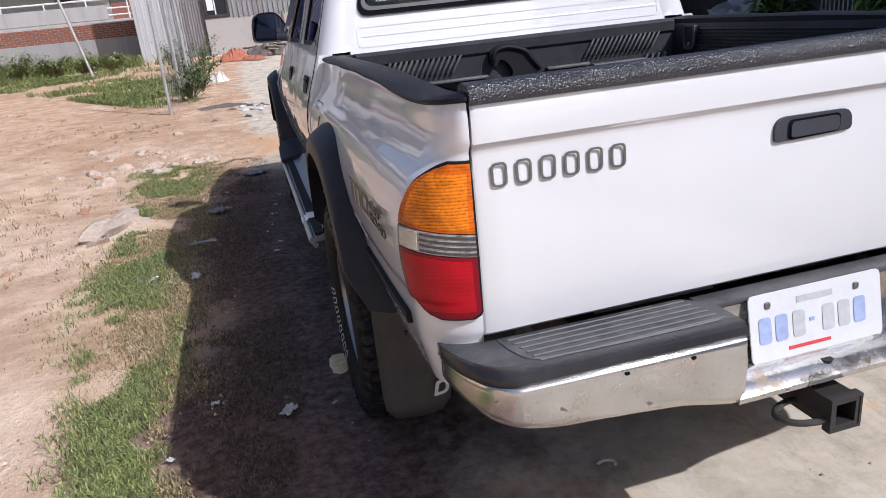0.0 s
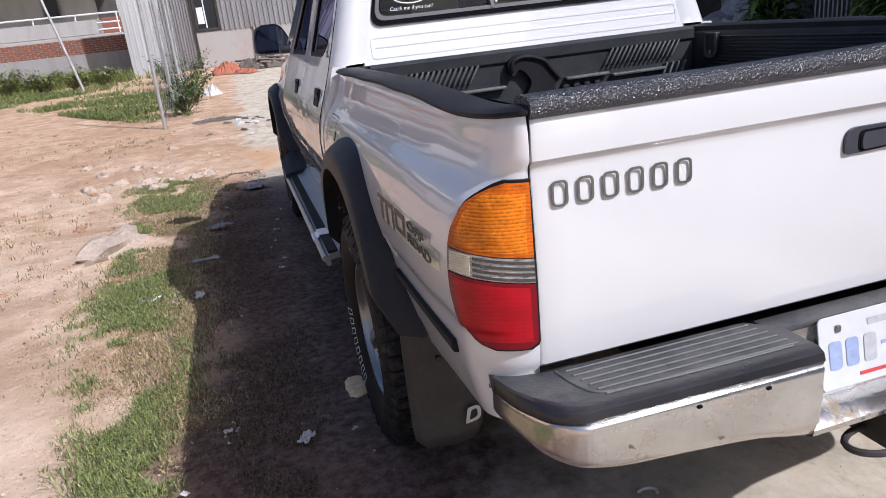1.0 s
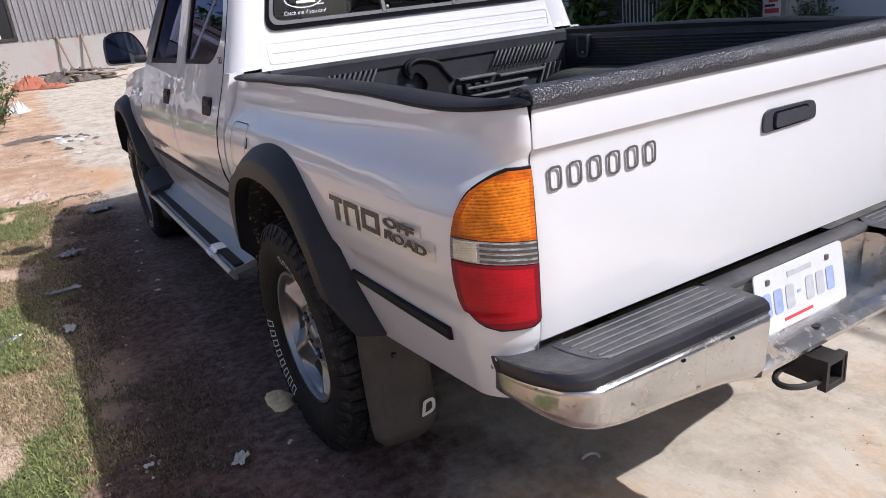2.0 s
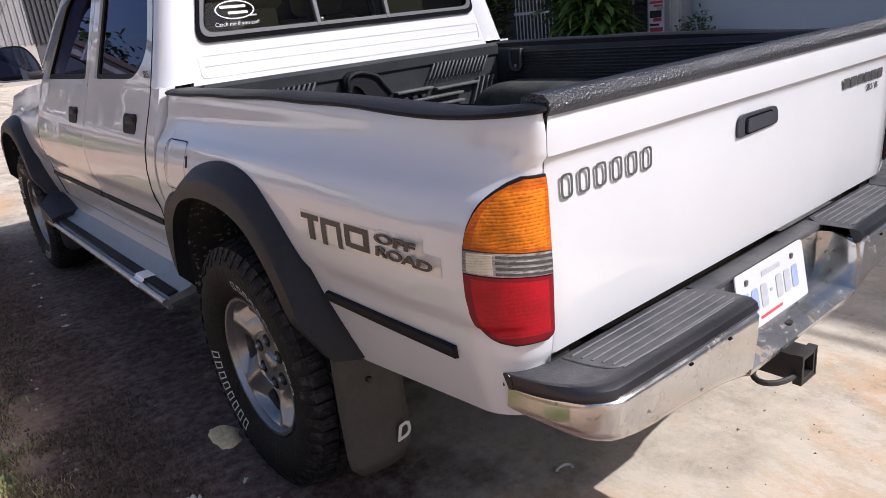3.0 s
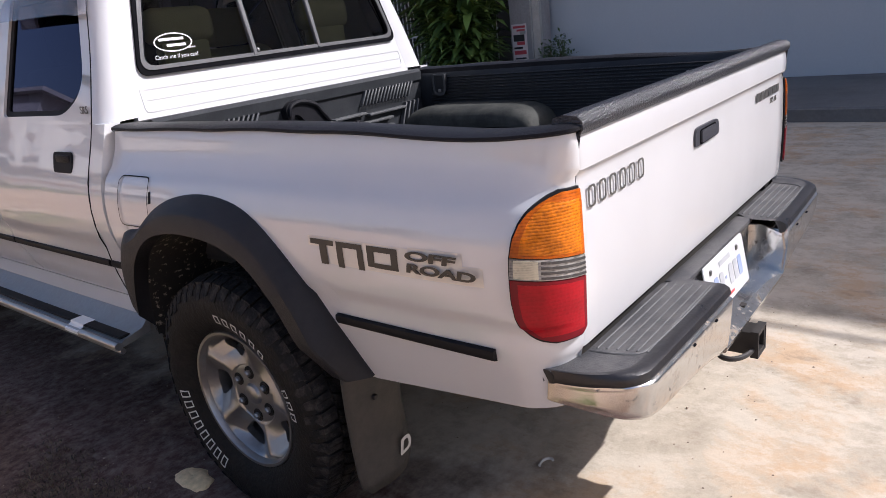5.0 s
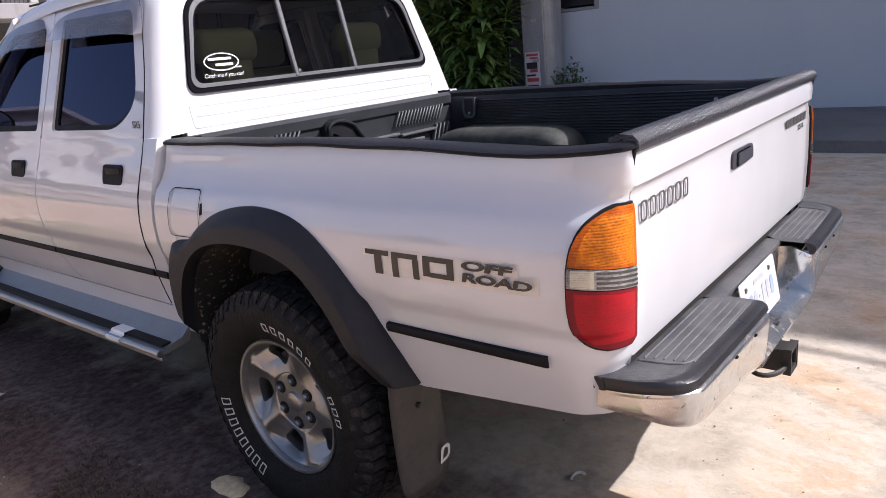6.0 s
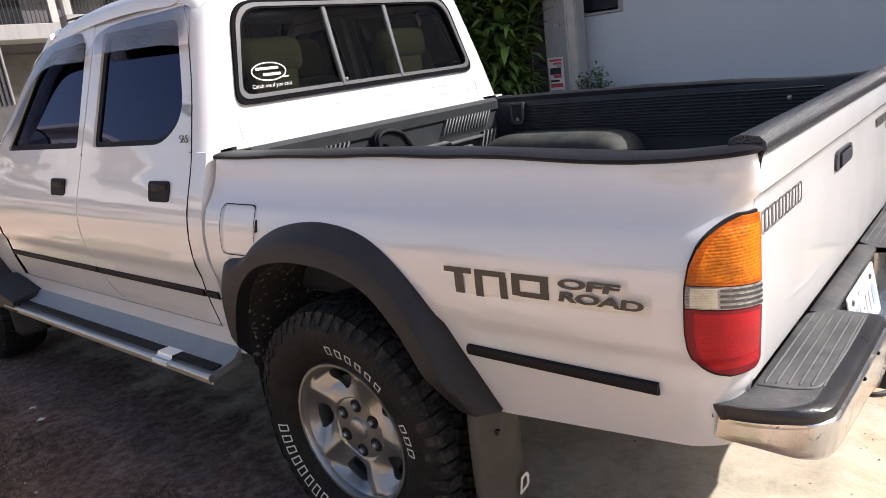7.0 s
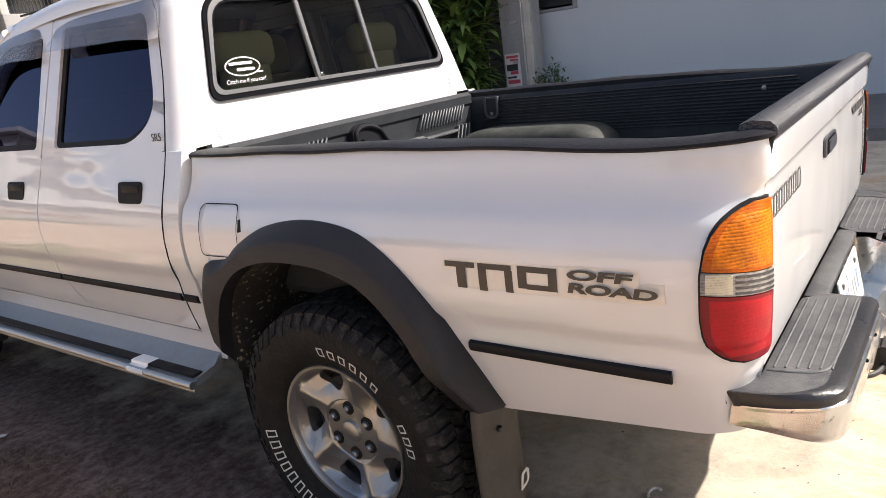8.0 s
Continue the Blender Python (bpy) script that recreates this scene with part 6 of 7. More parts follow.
# ---------------- leaves and plants ----------------
def leaf_geo(vs, fs, base, way, length, width, droop, segs=4):
    """One folded, drooping blade."""
    side_v = way.cross(Vector((0, 0, 1)))
    side_v = side_v.normalized() if side_v.length > 1e-3 else Vector((1, 0, 0))
    k = len(vs)
    p, d = base.copy(), way.normalized()
    for i in range(segs + 1):
        t = i / segs
        w = width * (math.sin(math.pi * (0.12 + 0.88 * t)) ** 0.8) * 0.5 if i < segs else 0.0008
        vs += [tuple(p - side_v * w + Vector((0, 0, w * 0.35))), tuple(p), tuple(p + side_v * w + Vector((0, 0, w * 0.35)))]
        p = p + d * (length / segs)
        d = (d + Vector((0, 0, -droop / segs))).normalized()
    for i in range(segs):
        a = k + 3 * i
        fs += [(a, a + 1, a + 4, a + 3), (a + 1, a + 2, a + 5, a + 4)]


def plant(name, label, at, stems, leaves, lean, length, width, seed):
    """Cane plant: bare canes that end in rosettes of long drooping leaves."""
    r = random.Random(seed)
    th = thing(name, label, "plant", at=pose(*at))
    vs, fs = [], []
    for i in range(stems):
        a, h = r.uniform(0, 6.283), r.uniform(*lean)
        foot = Vector((r.uniform(-0.25, 0.25), r.uniform(-0.42, 0.42), 0))
        tip = foot + Vector((math.cos(a) * h * 0.22, math.sin(a) * h * 0.30, h))
        mid = (foot + tip) / 2 + Vector((r.uniform(-0.08, 0.08), r.uniform(-0.08, 0.08), 0))
        part("cane", tube(spline([foot, mid, tip], 8), [0.022 - 0.0012 * k for k in range(8)], 6), STEMG, th)
        for j in range(leaves):
            t = r.uniform(0.45, 1.0)
            base = foot.lerp(mid, t * 2) if t < 0.5 else mid.lerp(tip, t * 2 - 1)
            b = r.uniform(0, 6.283)
            way = Vector((math.cos(b), math.sin(b), r.uniform(0.0, 1.1)))
            leaf_geo(vs, fs, base, way, length * r.uniform(0.6, 1.2), width * r.uniform(0.7, 1.2), r.uniform(0.6, 1.9))
    part("leaves", (vs, fs), LEAF, th, "long drooping green leaves", 60)


plant("cane_plant", "tall green cane plant with long drooping leaves", (7.40, 6.36, 0.14), 16, 40, (0.8, 2.3), 0.62, 0.125, 11)
plant("cane_plant", "tall green cane plant beside the gate", (7.5, 6.72, 0.14), 14, 40, (1.9, 3.4), 0.62, 0.115, 12)
plant("cane_plant", "leafy green cane plant spreading over the gate", (7.6, 6.45, 0.14), 17, 42, (1.8, 3.5), 0.62, 0.115, 15)
plant("cane_plant", "low green cane plant at the gate post", (7.3, 6.22, 0.14), 12, 40, (0.5, 1.1), 0.5, 0.07, 13)
plant("cane_plant", "dark green cane plant beyond the gate", (7.75, 9.15, 0.14), 12, 36, (0.5, 1.9), 0.5, 0.09, 17)


def shrub(name, label, at, size, count, leaf, seed, twigs=14, material=None):
    r = random.Random(seed)
    th = thing(name, label, "shrub", at=pose(*at))
    vs, fs = [], []
    for i in range(twigs):
        a, e = r.uniform(0, 6.283), r.uniform(0.35, 1.0)
        tip = Vector((math.cos(a) * size[0] * (1.1 - e * 0.5), math.sin(a) * size[1] * (1.1 - e * 0.5), size[2] * e))
        path = spline([Vector((0, 0, 0)), tip * 0.5 + Vector((r.uniform(-0.05, 0.05), r.uniform(-0.05, 0.05), 0.06)), tip], 7)
        part("twig", tube(path, [0.012 - 0.0014 * k for k in range(7)], 5), BARK, th)
        for j in range(count // twigs):
            b = path[min(6, int(r.uniform(2, 7)))] + Vector((r.gauss(0, 0.06), r.gauss(0, 0.06), r.gauss(0, 0.05)))
            if b.z < 0.02:
                b.z = 0.03
            w = Vector((r.gauss(0, 1), r.gauss(0, 1), r.uniform(-0.2, 1.0)))
            leaf_geo(vs, fs, b, w, leaf * r.uniform(0.6, 1.3), leaf * 0.5, 0.6, 2)
    part("foliage", (vs, fs), material or BUSHLEAF, th, "", 60)


shrub("shrub", "small dark green shrub beside the gate post", (7.7, 4.76, 0.14), (0.22, 0.26, 0.84), 900, 0.075, 21)

for k, (x, y, h) in enumerate(((-6.9, 20.6, 0.75), (-6.1, 20.9, 0.62), (-5.3, 20.5, 0.7), (-4.6, 20.8, 0.45))):
    shrub("weed_clump", "leafy green weed clump below the brick wall", (x, y, rise(y)), (0.50, 0.40, h), 520, 0.10, 60 + k, 14, WEED)

# ---------------- far end of the lot ----------------
# long shed: concrete footing, ribbed zinc above
shed = thing("shed", "long zinc-clad shed on a rough concrete footing", "shed")
SY = 23.2
part("footing", box_at(2.905, 6.05, SY, SY + 0.25, 0.2, 1.80, 0.01), SHADEFOOT, shed, "concrete footing coloured dark for shade", 0)
part("footing", box_at(-1.95, 2.90, SY, SY + 0.25, 0.2, 1.72, 0.01), ROUGHCON, shed, "rough concrete footing with faded red paint", 0)


def ribbed(x0, x1, y, z0, z1, pitch=0.16, depth=0.035):
    n = int((x1 - x0) / pitch)
    line = []
    for k in range(n):
        a = x0 + k * pitch
        line += [(a, y), (a + pitch * 0.55, y), (a + pitch * 0.65, y - depth), (a + pitch * 0.88, y - depth), (a + pitch * 0.98, y)]
    return loft([[(x, yy, z0) for x, yy in line], [(x, yy, (z0 + z1) / 2) for x, yy in line], [(x, yy, z1) for x, yy in line]])


for k in range(9):
    x0 = -1.15 + k * 0.80
    part("zinc_sheet", ribbed(x0, x0 + 0.80, SY - 0.006 - 0.01 * (k % 2), 1.70, 5.9 - 0.08 * (k % 3), *((0.16, 0.035) if k < 5 else (0.133, 0.055))), ZINC if k < 5 else SHADEZINC, shed, "ribbed weathered zinc sheet", 0)
part("side_sheet", rbox((6.08, SY + 3, 3.0), (0.05, 6.0, 5.6), 0.005), ZINC, shed, smooth=0)
wf = part("window_frame", join(box_at(-1.92, -1.16, SY - 0.05, SY + 0.02, 1.73, 1.81), box_at(-1.92, -1.84, SY - 0.05, SY + 0.02, 1.812, 3.0), box_at(-1.24, -1.16, SY - 0.05, SY + 0.02, 1.812, 3.0)), BLACKM, shed, "dark window frame", 0)
part("inner_sash", join(box_at(-1.60, -1.56, SY - 0.03, SY - 0.012, 1.815, 3.0), box_at(-1.82, -1.62, SY - 0.03, SY - 0.012, 1.95, 2.45)), WHITEBAR, wf, "white inner sash", 0)
part("window_pane", box_at(-1.84, -1.24, SY - 0.01, SY + 0.0, 1.812, 3.0, 0), DARKGLASS, wf, smooth=0)
for x, lean in ((0.05, 0.22), (0.55, 0.05)):
    tagged(part("leaning_stick", tube([(x, SY - 0.5, rise(SY) + 0.02), (x - lean, SY - 0.03, rise(SY) + 1.15)], 0.035, 6), PLANK), "dark wooden stick leaning on the footing", "stick")

# white sheet panel, brick wall and its coping
# height above about 2.5 m is added to shade the brick wall
tagged(part("sheet_panel", join(ribbed(-4.05, -2.90, SY + 0.1, rise(SY) - 0.05, 6.4, 0.165, 0.006), box_at(-4.05, -2.90, SY + 0.105, SY + 0.14, rise(SY) - 0.05, 6.4, 0)), WHITESHEET, smooth=0), "white sheet-metal panel standing in weeds, made taller to cast shade", "panel")
# unseen upper height added to fill the shadow on the brick wall
for k in range(3):
    x0 = -2.93 + 0.335 * k
    tagged(part("zinc_panel", ribbed(x0, x0 + 0.345, SY + 0.16 + 0.012 * (k % 2), rise(SY) - 0.05, 6.0 - 0.1 * k, 0.085, 0.03), ZINC, smooth=0), "grey ribbed zinc sheet closing the gap beside the shed", "panel", "zinc sheets beside the shed")
bw = thing("boundary_wall", "low wall of red brick on a grey concrete footing", "wall")
part("footing", box_at(-16, -4.2, 25.3, 25.55, 0.3, 1.45, 0.01), CONCRETE, bw, smooth=0)
part("mortar", box_at(-16, -4.2, 25.32, 25.53, 1.45, 1.96, 0), MORTAR, bw, smooth=0)
brick_me = None
for r_ in range(7):
    for k in range(34):
        x = -4.32 - 0.235 * k - (0.117 if r_ % 2 else 0)
        z = 1.485 + 0.069 * r_
        if brick_me is None:
            ob = part("brick", rbox((0, 0, 0), (0.215, 0.02, 0.056), 0.004, 1), BRICK, bw, smooth=0)
            brick_me = ob.data
        else:
            ob = new("brick", brick_me)
            ob.parent = bw
        ob.matrix_basis = pose(x, 25.313 + rnd.uniform(-0.003, 0.003), z, 0, 0, rnd.uniform(-1, 1))
# house behind the wall with a white balcony band and a railing
fh = thing("far_house", "white house with a balcony band and thin rails", "house")
part("wall", box_at(-22, -5.2, 32, 40, 0.5, 2.0, 0), WHITEWALL, fh, smooth=0)
part("balcony_band", box_at(-22, -5.85, 30.6, 32, 2.2, 2.75, 0.01), WHITEWALL, fh, "white balcony parapet", 0)
part("balcony_floor", box_at(-22, -5.0, 30.6, 32.98, 1.98, 2.19, 0.01), WHITEWALL, fh, smooth=0)
part("stair_wall", box_at(-5.84, -5.0, 31.8, 31.98, 2.2, 2.85, 0), BRICK, fh, "brown wall behind the rails", 0)
part("canopy", box_at(-22.3, -4.9, 30.0, 32.98, 4.75, 4.95, 0.01), WHITEWALL, fh, smooth=0)
part("upper_wall", box_at(-22, -5.0, 33, 40, 2.0, 5.5, 0), CREAM, fh, smooth=0)
# flat dark slab paints the shade below the balcony
part("recess_shade_panel", box_at(-21.5, -5.5, 31.8, 31.95, 0.9, 2.2, 0), DARKWALL, fh, smooth=0)
part("roof", box_at(-11.4, -5.0, 32.4, 40.5, 5.5, 5.7, 0.01), ROOFTILE, fh, smooth=0)
part("tall_wing", box_at(-22, -11.5, 33.005, 40, 5.5, 7.6, 0), WHITEBAND, fh, smooth=0)
part("wing_roof", box_at(-22.5, -11.2, 32.4, 40.5, 7.6, 7.8, 0.01), WHITEBAND, fh, smooth=0)
fw = part("window", join(box_at(-8.15, -8.08, 32.93, 33.02, 3.05, 4.25), box_at(-7.52, -7.45, 32.93, 33.02, 3.05, 4.25), box_at(-8.078, -7.522, 32.93, 33.02, 3.05, 3.12), box_at(-8.078, -7.522, 32.93, 33.02, 4.18, 4.25)), GREYWALL, fh, "grey window frame", 0)
part("window_pane", box_at(-8.078, -7.522, 32.96, 32.99, 3.12, 4.18, 0), DARKGLASS, fw, smooth=0)
part("door", box_at(-6.05, -5.25, 32.94, 33.02, 2.2, 4.3, 0.01), DARKWALL, fh, "dark doorway", 0)
part("rail", tube([(-22, 30.7, 2.97), (-5.0, 30.7, 2.97)], 0.035, 6), WHITEBAR, fh)
for z in (2.36, 2.62):
    part("rail", tube([(-5.85, 30.7, z), (-5.0, 30.7, z)], 0.03, 6), WHITEBAR, fh)
for k in range(12):
    part("rail_post", tube([(-21.9 + k * 1.53, 30.7, 2.19), (-21.9 + k * 1.53, 30.7, 2.97)], 0.03, 6), WHITEBAR, fh)

# balcony house ahead
bh = thing("balcony_house", "grey-white two-storey house with railed balconies", "house")
part("wall", box_at(6.9, 16, 27.2, 36, 0.5, 10, 0), SHADEWALL, bh, smooth=0)
for (x0, x1, z) in ((6.5, 9.0, 3.75), (9.25, 12.4, 4.0)):
    bal = part("balcony", box_at(x0, x1, 25.6, 27.19, z, z + 0.5, 0.02), GREYWALL, bh, "grey-white concrete balcony with dark railing", 0)
    part("top_rail", tube([(x0 + 0.3, 25.7, z + 1.5), (x1 - 0.3, 25.7, z + 1.5)], 0.03, 6), BLACKM, bal)
    nbar = int((x1 - x0 - 0.6) / 0.13)
    for k in range(nbar + 1):
        part("baluster", tube([(x0 + 0.3 + k * (x1 - x0 - 0.6) / nbar, 25.7, z + 0.5), (x0 + 0.3 + k * (x1 - x0 - 0.6) / nbar, 25.7, z + 1.5)], 0.016, 5), BLACKM, bal)
    for xx in (x0 + 0.12, x1 - 0.12):
        part("pier", rbox((xx, 25.75, z + 1.2), (0.26, 0.26, 1.4), 0.01, 1), WHITEWALL, bal, smooth=0)
    part("doorway", box_at(x0 + 0.6, x1 - 0.6, 27.12, 27.21, z + 0.5, z + 2.6, 0), DARKGLASS, bal, smooth=0)
# dark slab on the wall stands for shade under the balconies
part("recess_shade_panel", box_at(7.3, 12, 27.1, 27.21, 0.9, 3.4, 0), DARKWALL, bh, smooth=0)
part("slab", box_at(6.2, 16.5, 25.4, 36.5, 7.0, 7.35, 0.02), GREYWALL, bh, smooth=0)

# fence posts with a sagging net, leaning pole
fence_label = "thin galvanised fence post"
for k, (x, y, dx) in enumerate(((-2.21, 10.0, 0.05), (-2.14, 11.6, 0.03), (-2.25, 12.9, -0.03), (-2.12, 13.8, 0.02), (-2.17, 15.0, -0.02), (-2.25, 16.6, 0.04), (-2.45, 19.5, 0.03))):
    tagged(part("fence_post", tube([(x, y, rise(y) - 0.05), (x + dx, y, rise(y) + 2.7)], 0.024, 8), GALV), fence_label, "fence post", "fence posts along the drive")
tagged(part("leaning_pole", tube([(-4.95, 19.8, rise(19.8) - 0.05), (-5.6, 19.9, rise(19.8) + 3.4)], 0.035, 8), GALV), "grey metal pole leaning in the weeds", "pole")
net_v, net_f = [], []
for k in range(30):
    # diagonal wires of the chain-link net between the posts
    for sgn in (1, -1):
        y0 = 10.0 + k * 0.22
        pts = []
        for j in range(9):
            z = 1.7 * j / 8
            y = y0 + sgn * z * 0.9
            if 10.0 <= y <= 16.6:
                pts.append((-2.16 + 0.05 * math.sin(y * 1.7) + 0.02 * math.sin(z * 4), y, rise(y) + 0.05 + z))
        if len(pts) > 1:
            g = tube(pts, 0.0022, 3, False)
            kk = len(net_v)
            net_v += g[0]
            net_f += [tuple(i + kk for i in f) for f in g[1]]
tagged(part("chain_link_net", (net_v, net_f), GALV), "rusty chain-link net between the fence posts", "fence net", kind="stuff")
for k, (x, y, sz, h) in enumerate(((-1.98, 11.6, 0.34, 0.50), (-1.85, 13.2, 0.46, 0.75), (-2.05, 14.6, 0.55, 0.85), (-2.5, 16.8, 0.7, 0.8), (-2.2, 19.0, 0.8, 0.9))):
    shrub("shrub", "leggy green bush growing through the fence", (x, y, rise(y)), (sz, sz, h), 380, 0.085, 40 + k, 12)

# junk at the end of the drive
def lump(name, label, cat, x, y, s, material, seed, amp=0.35, group=""):
    ob = part(name, crumple(0, 0, 0, s[0], s[1], s[2], seed, 9, amp), material, smooth=35)
    ob.matrix_basis = pose(x, y, rise(y) + 0.18 * s[2], 0, 0, seed * 40)
    return tagged(ob, label, cat, group)


def cloth(name, label, x, y, size, seed, material, n=34, rough=1.0):
    """A thrown heap: a sheet with sharp folds over a low mound."""
    rows = []
    for i in range(n):
        row = []
        for k in range(n):
            u, v = 2 * i / (n - 1) - 1, 2 * k / (n - 1) - 1
            e = 1 + 0.30 * noise.noise((u * 2 + seed, v * 2, 1))
            m = max(0.0, 1 - (u * u + v * v) ** 0.9)
            folds = abs(noise.noise((u * 4 + seed, v * 4, 2))) + 0.6 * abs(noise.noise((u * 9, v * 9 + seed, 3)))
            row.append((u * size[0] * e, v * size[1] * e, size[2] * (0.55 * m + rough * 0.75 * folds * min(1.0, m * 2.5)) + 0.004))
        rows.append(row)
    ob = part(name, loft(rows), material, smooth=20)
    ob.matrix_basis = pose(x, y, rise(y), 0, 0, seed * 47)
    return ob


tagged(cloth("cloth_heap", "", -1.22, 19.9, (0.34, 0.42, 0.46), 2.0, RAG, 34, 0.45), "faded orange-red cloth heaped on the junk pile", "cloth")
tagged(cloth("cloth_heap", "", -0.72, 19.4, (0.40, 0.30, 0.15), 3.0, RAG, 34, 0.6), "small orange cloth lying in the weeds", "cloth")
for k in range(11):
    x, y = -0.75 + 0.17 * k, 20.6 - 0.05 * k + 0.5 * (k % 2)
    ob = part("plank", rbox((0, 0, 0), (0.7 + 0.25 * (k % 4), 0.10 + 0.03 * (k % 2), 0.03), 0.004, 1), (PLANK, STONE, PLANK, ASH)[k % 4], smooth=0)
    ob.matrix_basis = pose(x, y, rise(y) + 0.10 + 0.05 * (k % 4), 14 * (k % 3) - 12, 9 - 3 * k % 17, 55 * math.sin(k * 2.1))
    tagged(ob, "grey weathered plank in the junk pile", "plank", "planks of the junk pile")
tagged(cloth("junk_mound", "", -0.05, 20.6, (0.9, 0.45, 0.30), 4.0, ASH, 40, 1.2), "low mound of grey rubble under the planks", "rubble mound")
tagged(cloth("plastic_bag", "", -1.58, 14.3, (0.20, 0.18, 0.20), 5.0, BAG), "crumpled dirty white plastic bag", "plastic bag")
tagged(cloth("ash_mound", "", -1.50, 10.3, (0.20, 0.38, 0.03), 6.0, ASH, 40, 1.3), "low mound of grey ash and burnt rubbish", "ash")
for k in range(30):
    x, y = -0.98 + rnd.gauss(0, 0.20), 9.4 + rnd.gauss(0, 0.60)
    sz = rnd.uniform(0.025, 0.08)
    tagged(cloth("rubbish_scrap", "", x, y, (sz, sz * rnd.uniform(0.4, 0.9), sz * 0.6), 10.0 + k, (BAG, ASH, BAG, STONE, ASH)[k % 5], 9), "dirty scrap of rubbish on the drive", "rubbish", "rubbish on the drive")

# ---------------- stones, clods and litter on the near dirt ----------------
slab = lump("stone_slab", "flat broken slab of pale stone on the dirt", "stone", -2.13, 4.05, (0.19, 0.40, 0.085), STONE, 4.2, 0.55)
for k in range(48):
    x, y = -2.0 + rnd.gauss(0, 0.38), 6.65 + rnd.gauss(0, 0.5)
    sz = 0.022 + 0.085 * rnd.random() ** 2.5
    lump("rubble_stone", "pale rubble stone on the dirt", "stone", x, y, (sz, sz * 0.8, sz * 0.6), STONE, 60 + k, 0.4, "rubble stones")
for k in range(90):
    x, y = -3.4 + rnd.gauss(0, 0.9), rnd.uniform(0.8, 11.5)
    x = min(x, -2.0)
    sz = rnd.uniform(0.015, 0.045)
    lump("clay_clod", "small red clay clod on the dirt", "clod", x, y, (sz, sz * 0.9, sz * 0.55), CLOD, 90 + k, 0.4, "clods on the dirt")
# fine gravel and crumbs
gv, gf = [], []
for k in range(21000):
    x = -1.3 - abs(rnd.gauss(0, 1.5)) if k % 14 else rnd.uniform(-1.3, 1.6)
    y = rnd.uniform(-0.6, 12.0)
    s_ = 0.003 + 0.009 * rnd.random() ** 4 * (1.0 if k % 14 else 0.4)
    b = len(gv)
    z = rise(y) + (0.014 if x < -1.5 else 0.002)
    a = rnd.uniform(0, 3)
    for dx, dy, dz in ((1, 0, 0), (-0.4, 0.9, 0), (-0.5, -0.8, 0), (0.1, 0.1, 0.9)):
        gv.append((x + s_ * (dx * math.cos(a) - dy * math.sin(a)), y + s_ * (dx * math.sin(a) + dy * math.cos(a)), z + s_ * dz * 0.9))
    gf += [(b, b + 1, b + 3), (b + 1, b + 2, b + 3), (b + 2, b, b + 3)]
tagged(part("gravel", (gv, gf), leafy("mixed_gravel", (0.12, 0.075, 0.048), (0.55, 0.43, 0.33)), smooth=0), "fine gravel and crumbs on the dirt", "gravel", kind="stuff")


def scrap(name, label, x, y, size, seed, material, lift=0.02, rz=0.0):
    rows, n = [], 12
    for i in range(n):
        row = []
        for k in range(n):
            u, v = i / (n - 1) - 0.5, k / (n - 1) - 0.5
            e = 1 + 0.35 * noise.noise((u * 3 + seed, v * 3, 1))
            row.append((u * size[0] * e, v * size[1] * e, lift * (0.6 + noise.noise((u * 6, v * 6 + seed, 2))) + 0.004))
        rows.append(row)
    ob = part(name, loft(rows), material, smooth=25)
    ob.matrix_basis = pose(x, y, rise(y) + (0.016 if x < -1.4 else 0.004), 0, 0, rz)
    tagged(ob, label, "litter", "litter on the ground")


scrap("plastic_sheet", "crumpled clear plastic sheet on the shaded ground", -1.10, 5.30, (0.20, 0.15), 1.0, SCRAP, 0.035, 30)
scrap("plastic_sheet", "bluish plastic strip lying on grass", -1.77, 2.72, (0.13, 0.035), 2.0, SCRAP, 0.012, 20)
scrap("plastic_bottle", "flattened clear plastic bottle in the shade", -1.50, 3.28, (0.16, 0.045), 3.0, SCRAP, 0.02, 10)
scrap("paper_scrap", "white paper scrap at the grass edge", -1.505, 2.64, (0.045, 0.09), 4.0, BAG, 0.02, 5)
scrap("plastic_sheet", "grey plastic scrap in the shade", -1.42, 4.05, (0.13, 0.10), 5.0, SCRAP, 0.03, 40)
scrap("paper_scrap", "small white scrap in the shade", -1.12, 1.05, (0.06, 0.04), 6.0, BAG, 0.015, 60)
for k in range(14):
    scrap("paper_scrap", "tiny pale scrap on the shaded soil", rnd.uniform(-1.5, -0.95), rnd.uniform(0.9, 4.8), (rnd.uniform(0.015, 0.035), rnd.uniform(0.01, 0.03)), 20 + k, BAG, 0.008, rnd.uniform(0, 180))
# flat pale lump that paints a spot of light on the shaded ground
tagged(part("light_spot", crumple(-0.902, 1.332, 0.0, 0.045, 0.085, 0.014, 9.5, 16, 0.22), mat("light_spot_yellow", (0.80, 0.60, 0.34), 0.9, var=0.2, scale=30, bump=0.4), smooth=40), "flat pale yellow shape painting a spot of light beside the rear tyre", "stone")
tagged(part("wire_scrap", tube([(-0.282 + 0.028 * math.cos(t), 0.373 + 0.018 * math.sin(t), 0.006) for t in np.linspace(-0.6, 2.4, 12)], 0.0045, 6), BAG), "bent white wire scrap on the concrete", "wire")

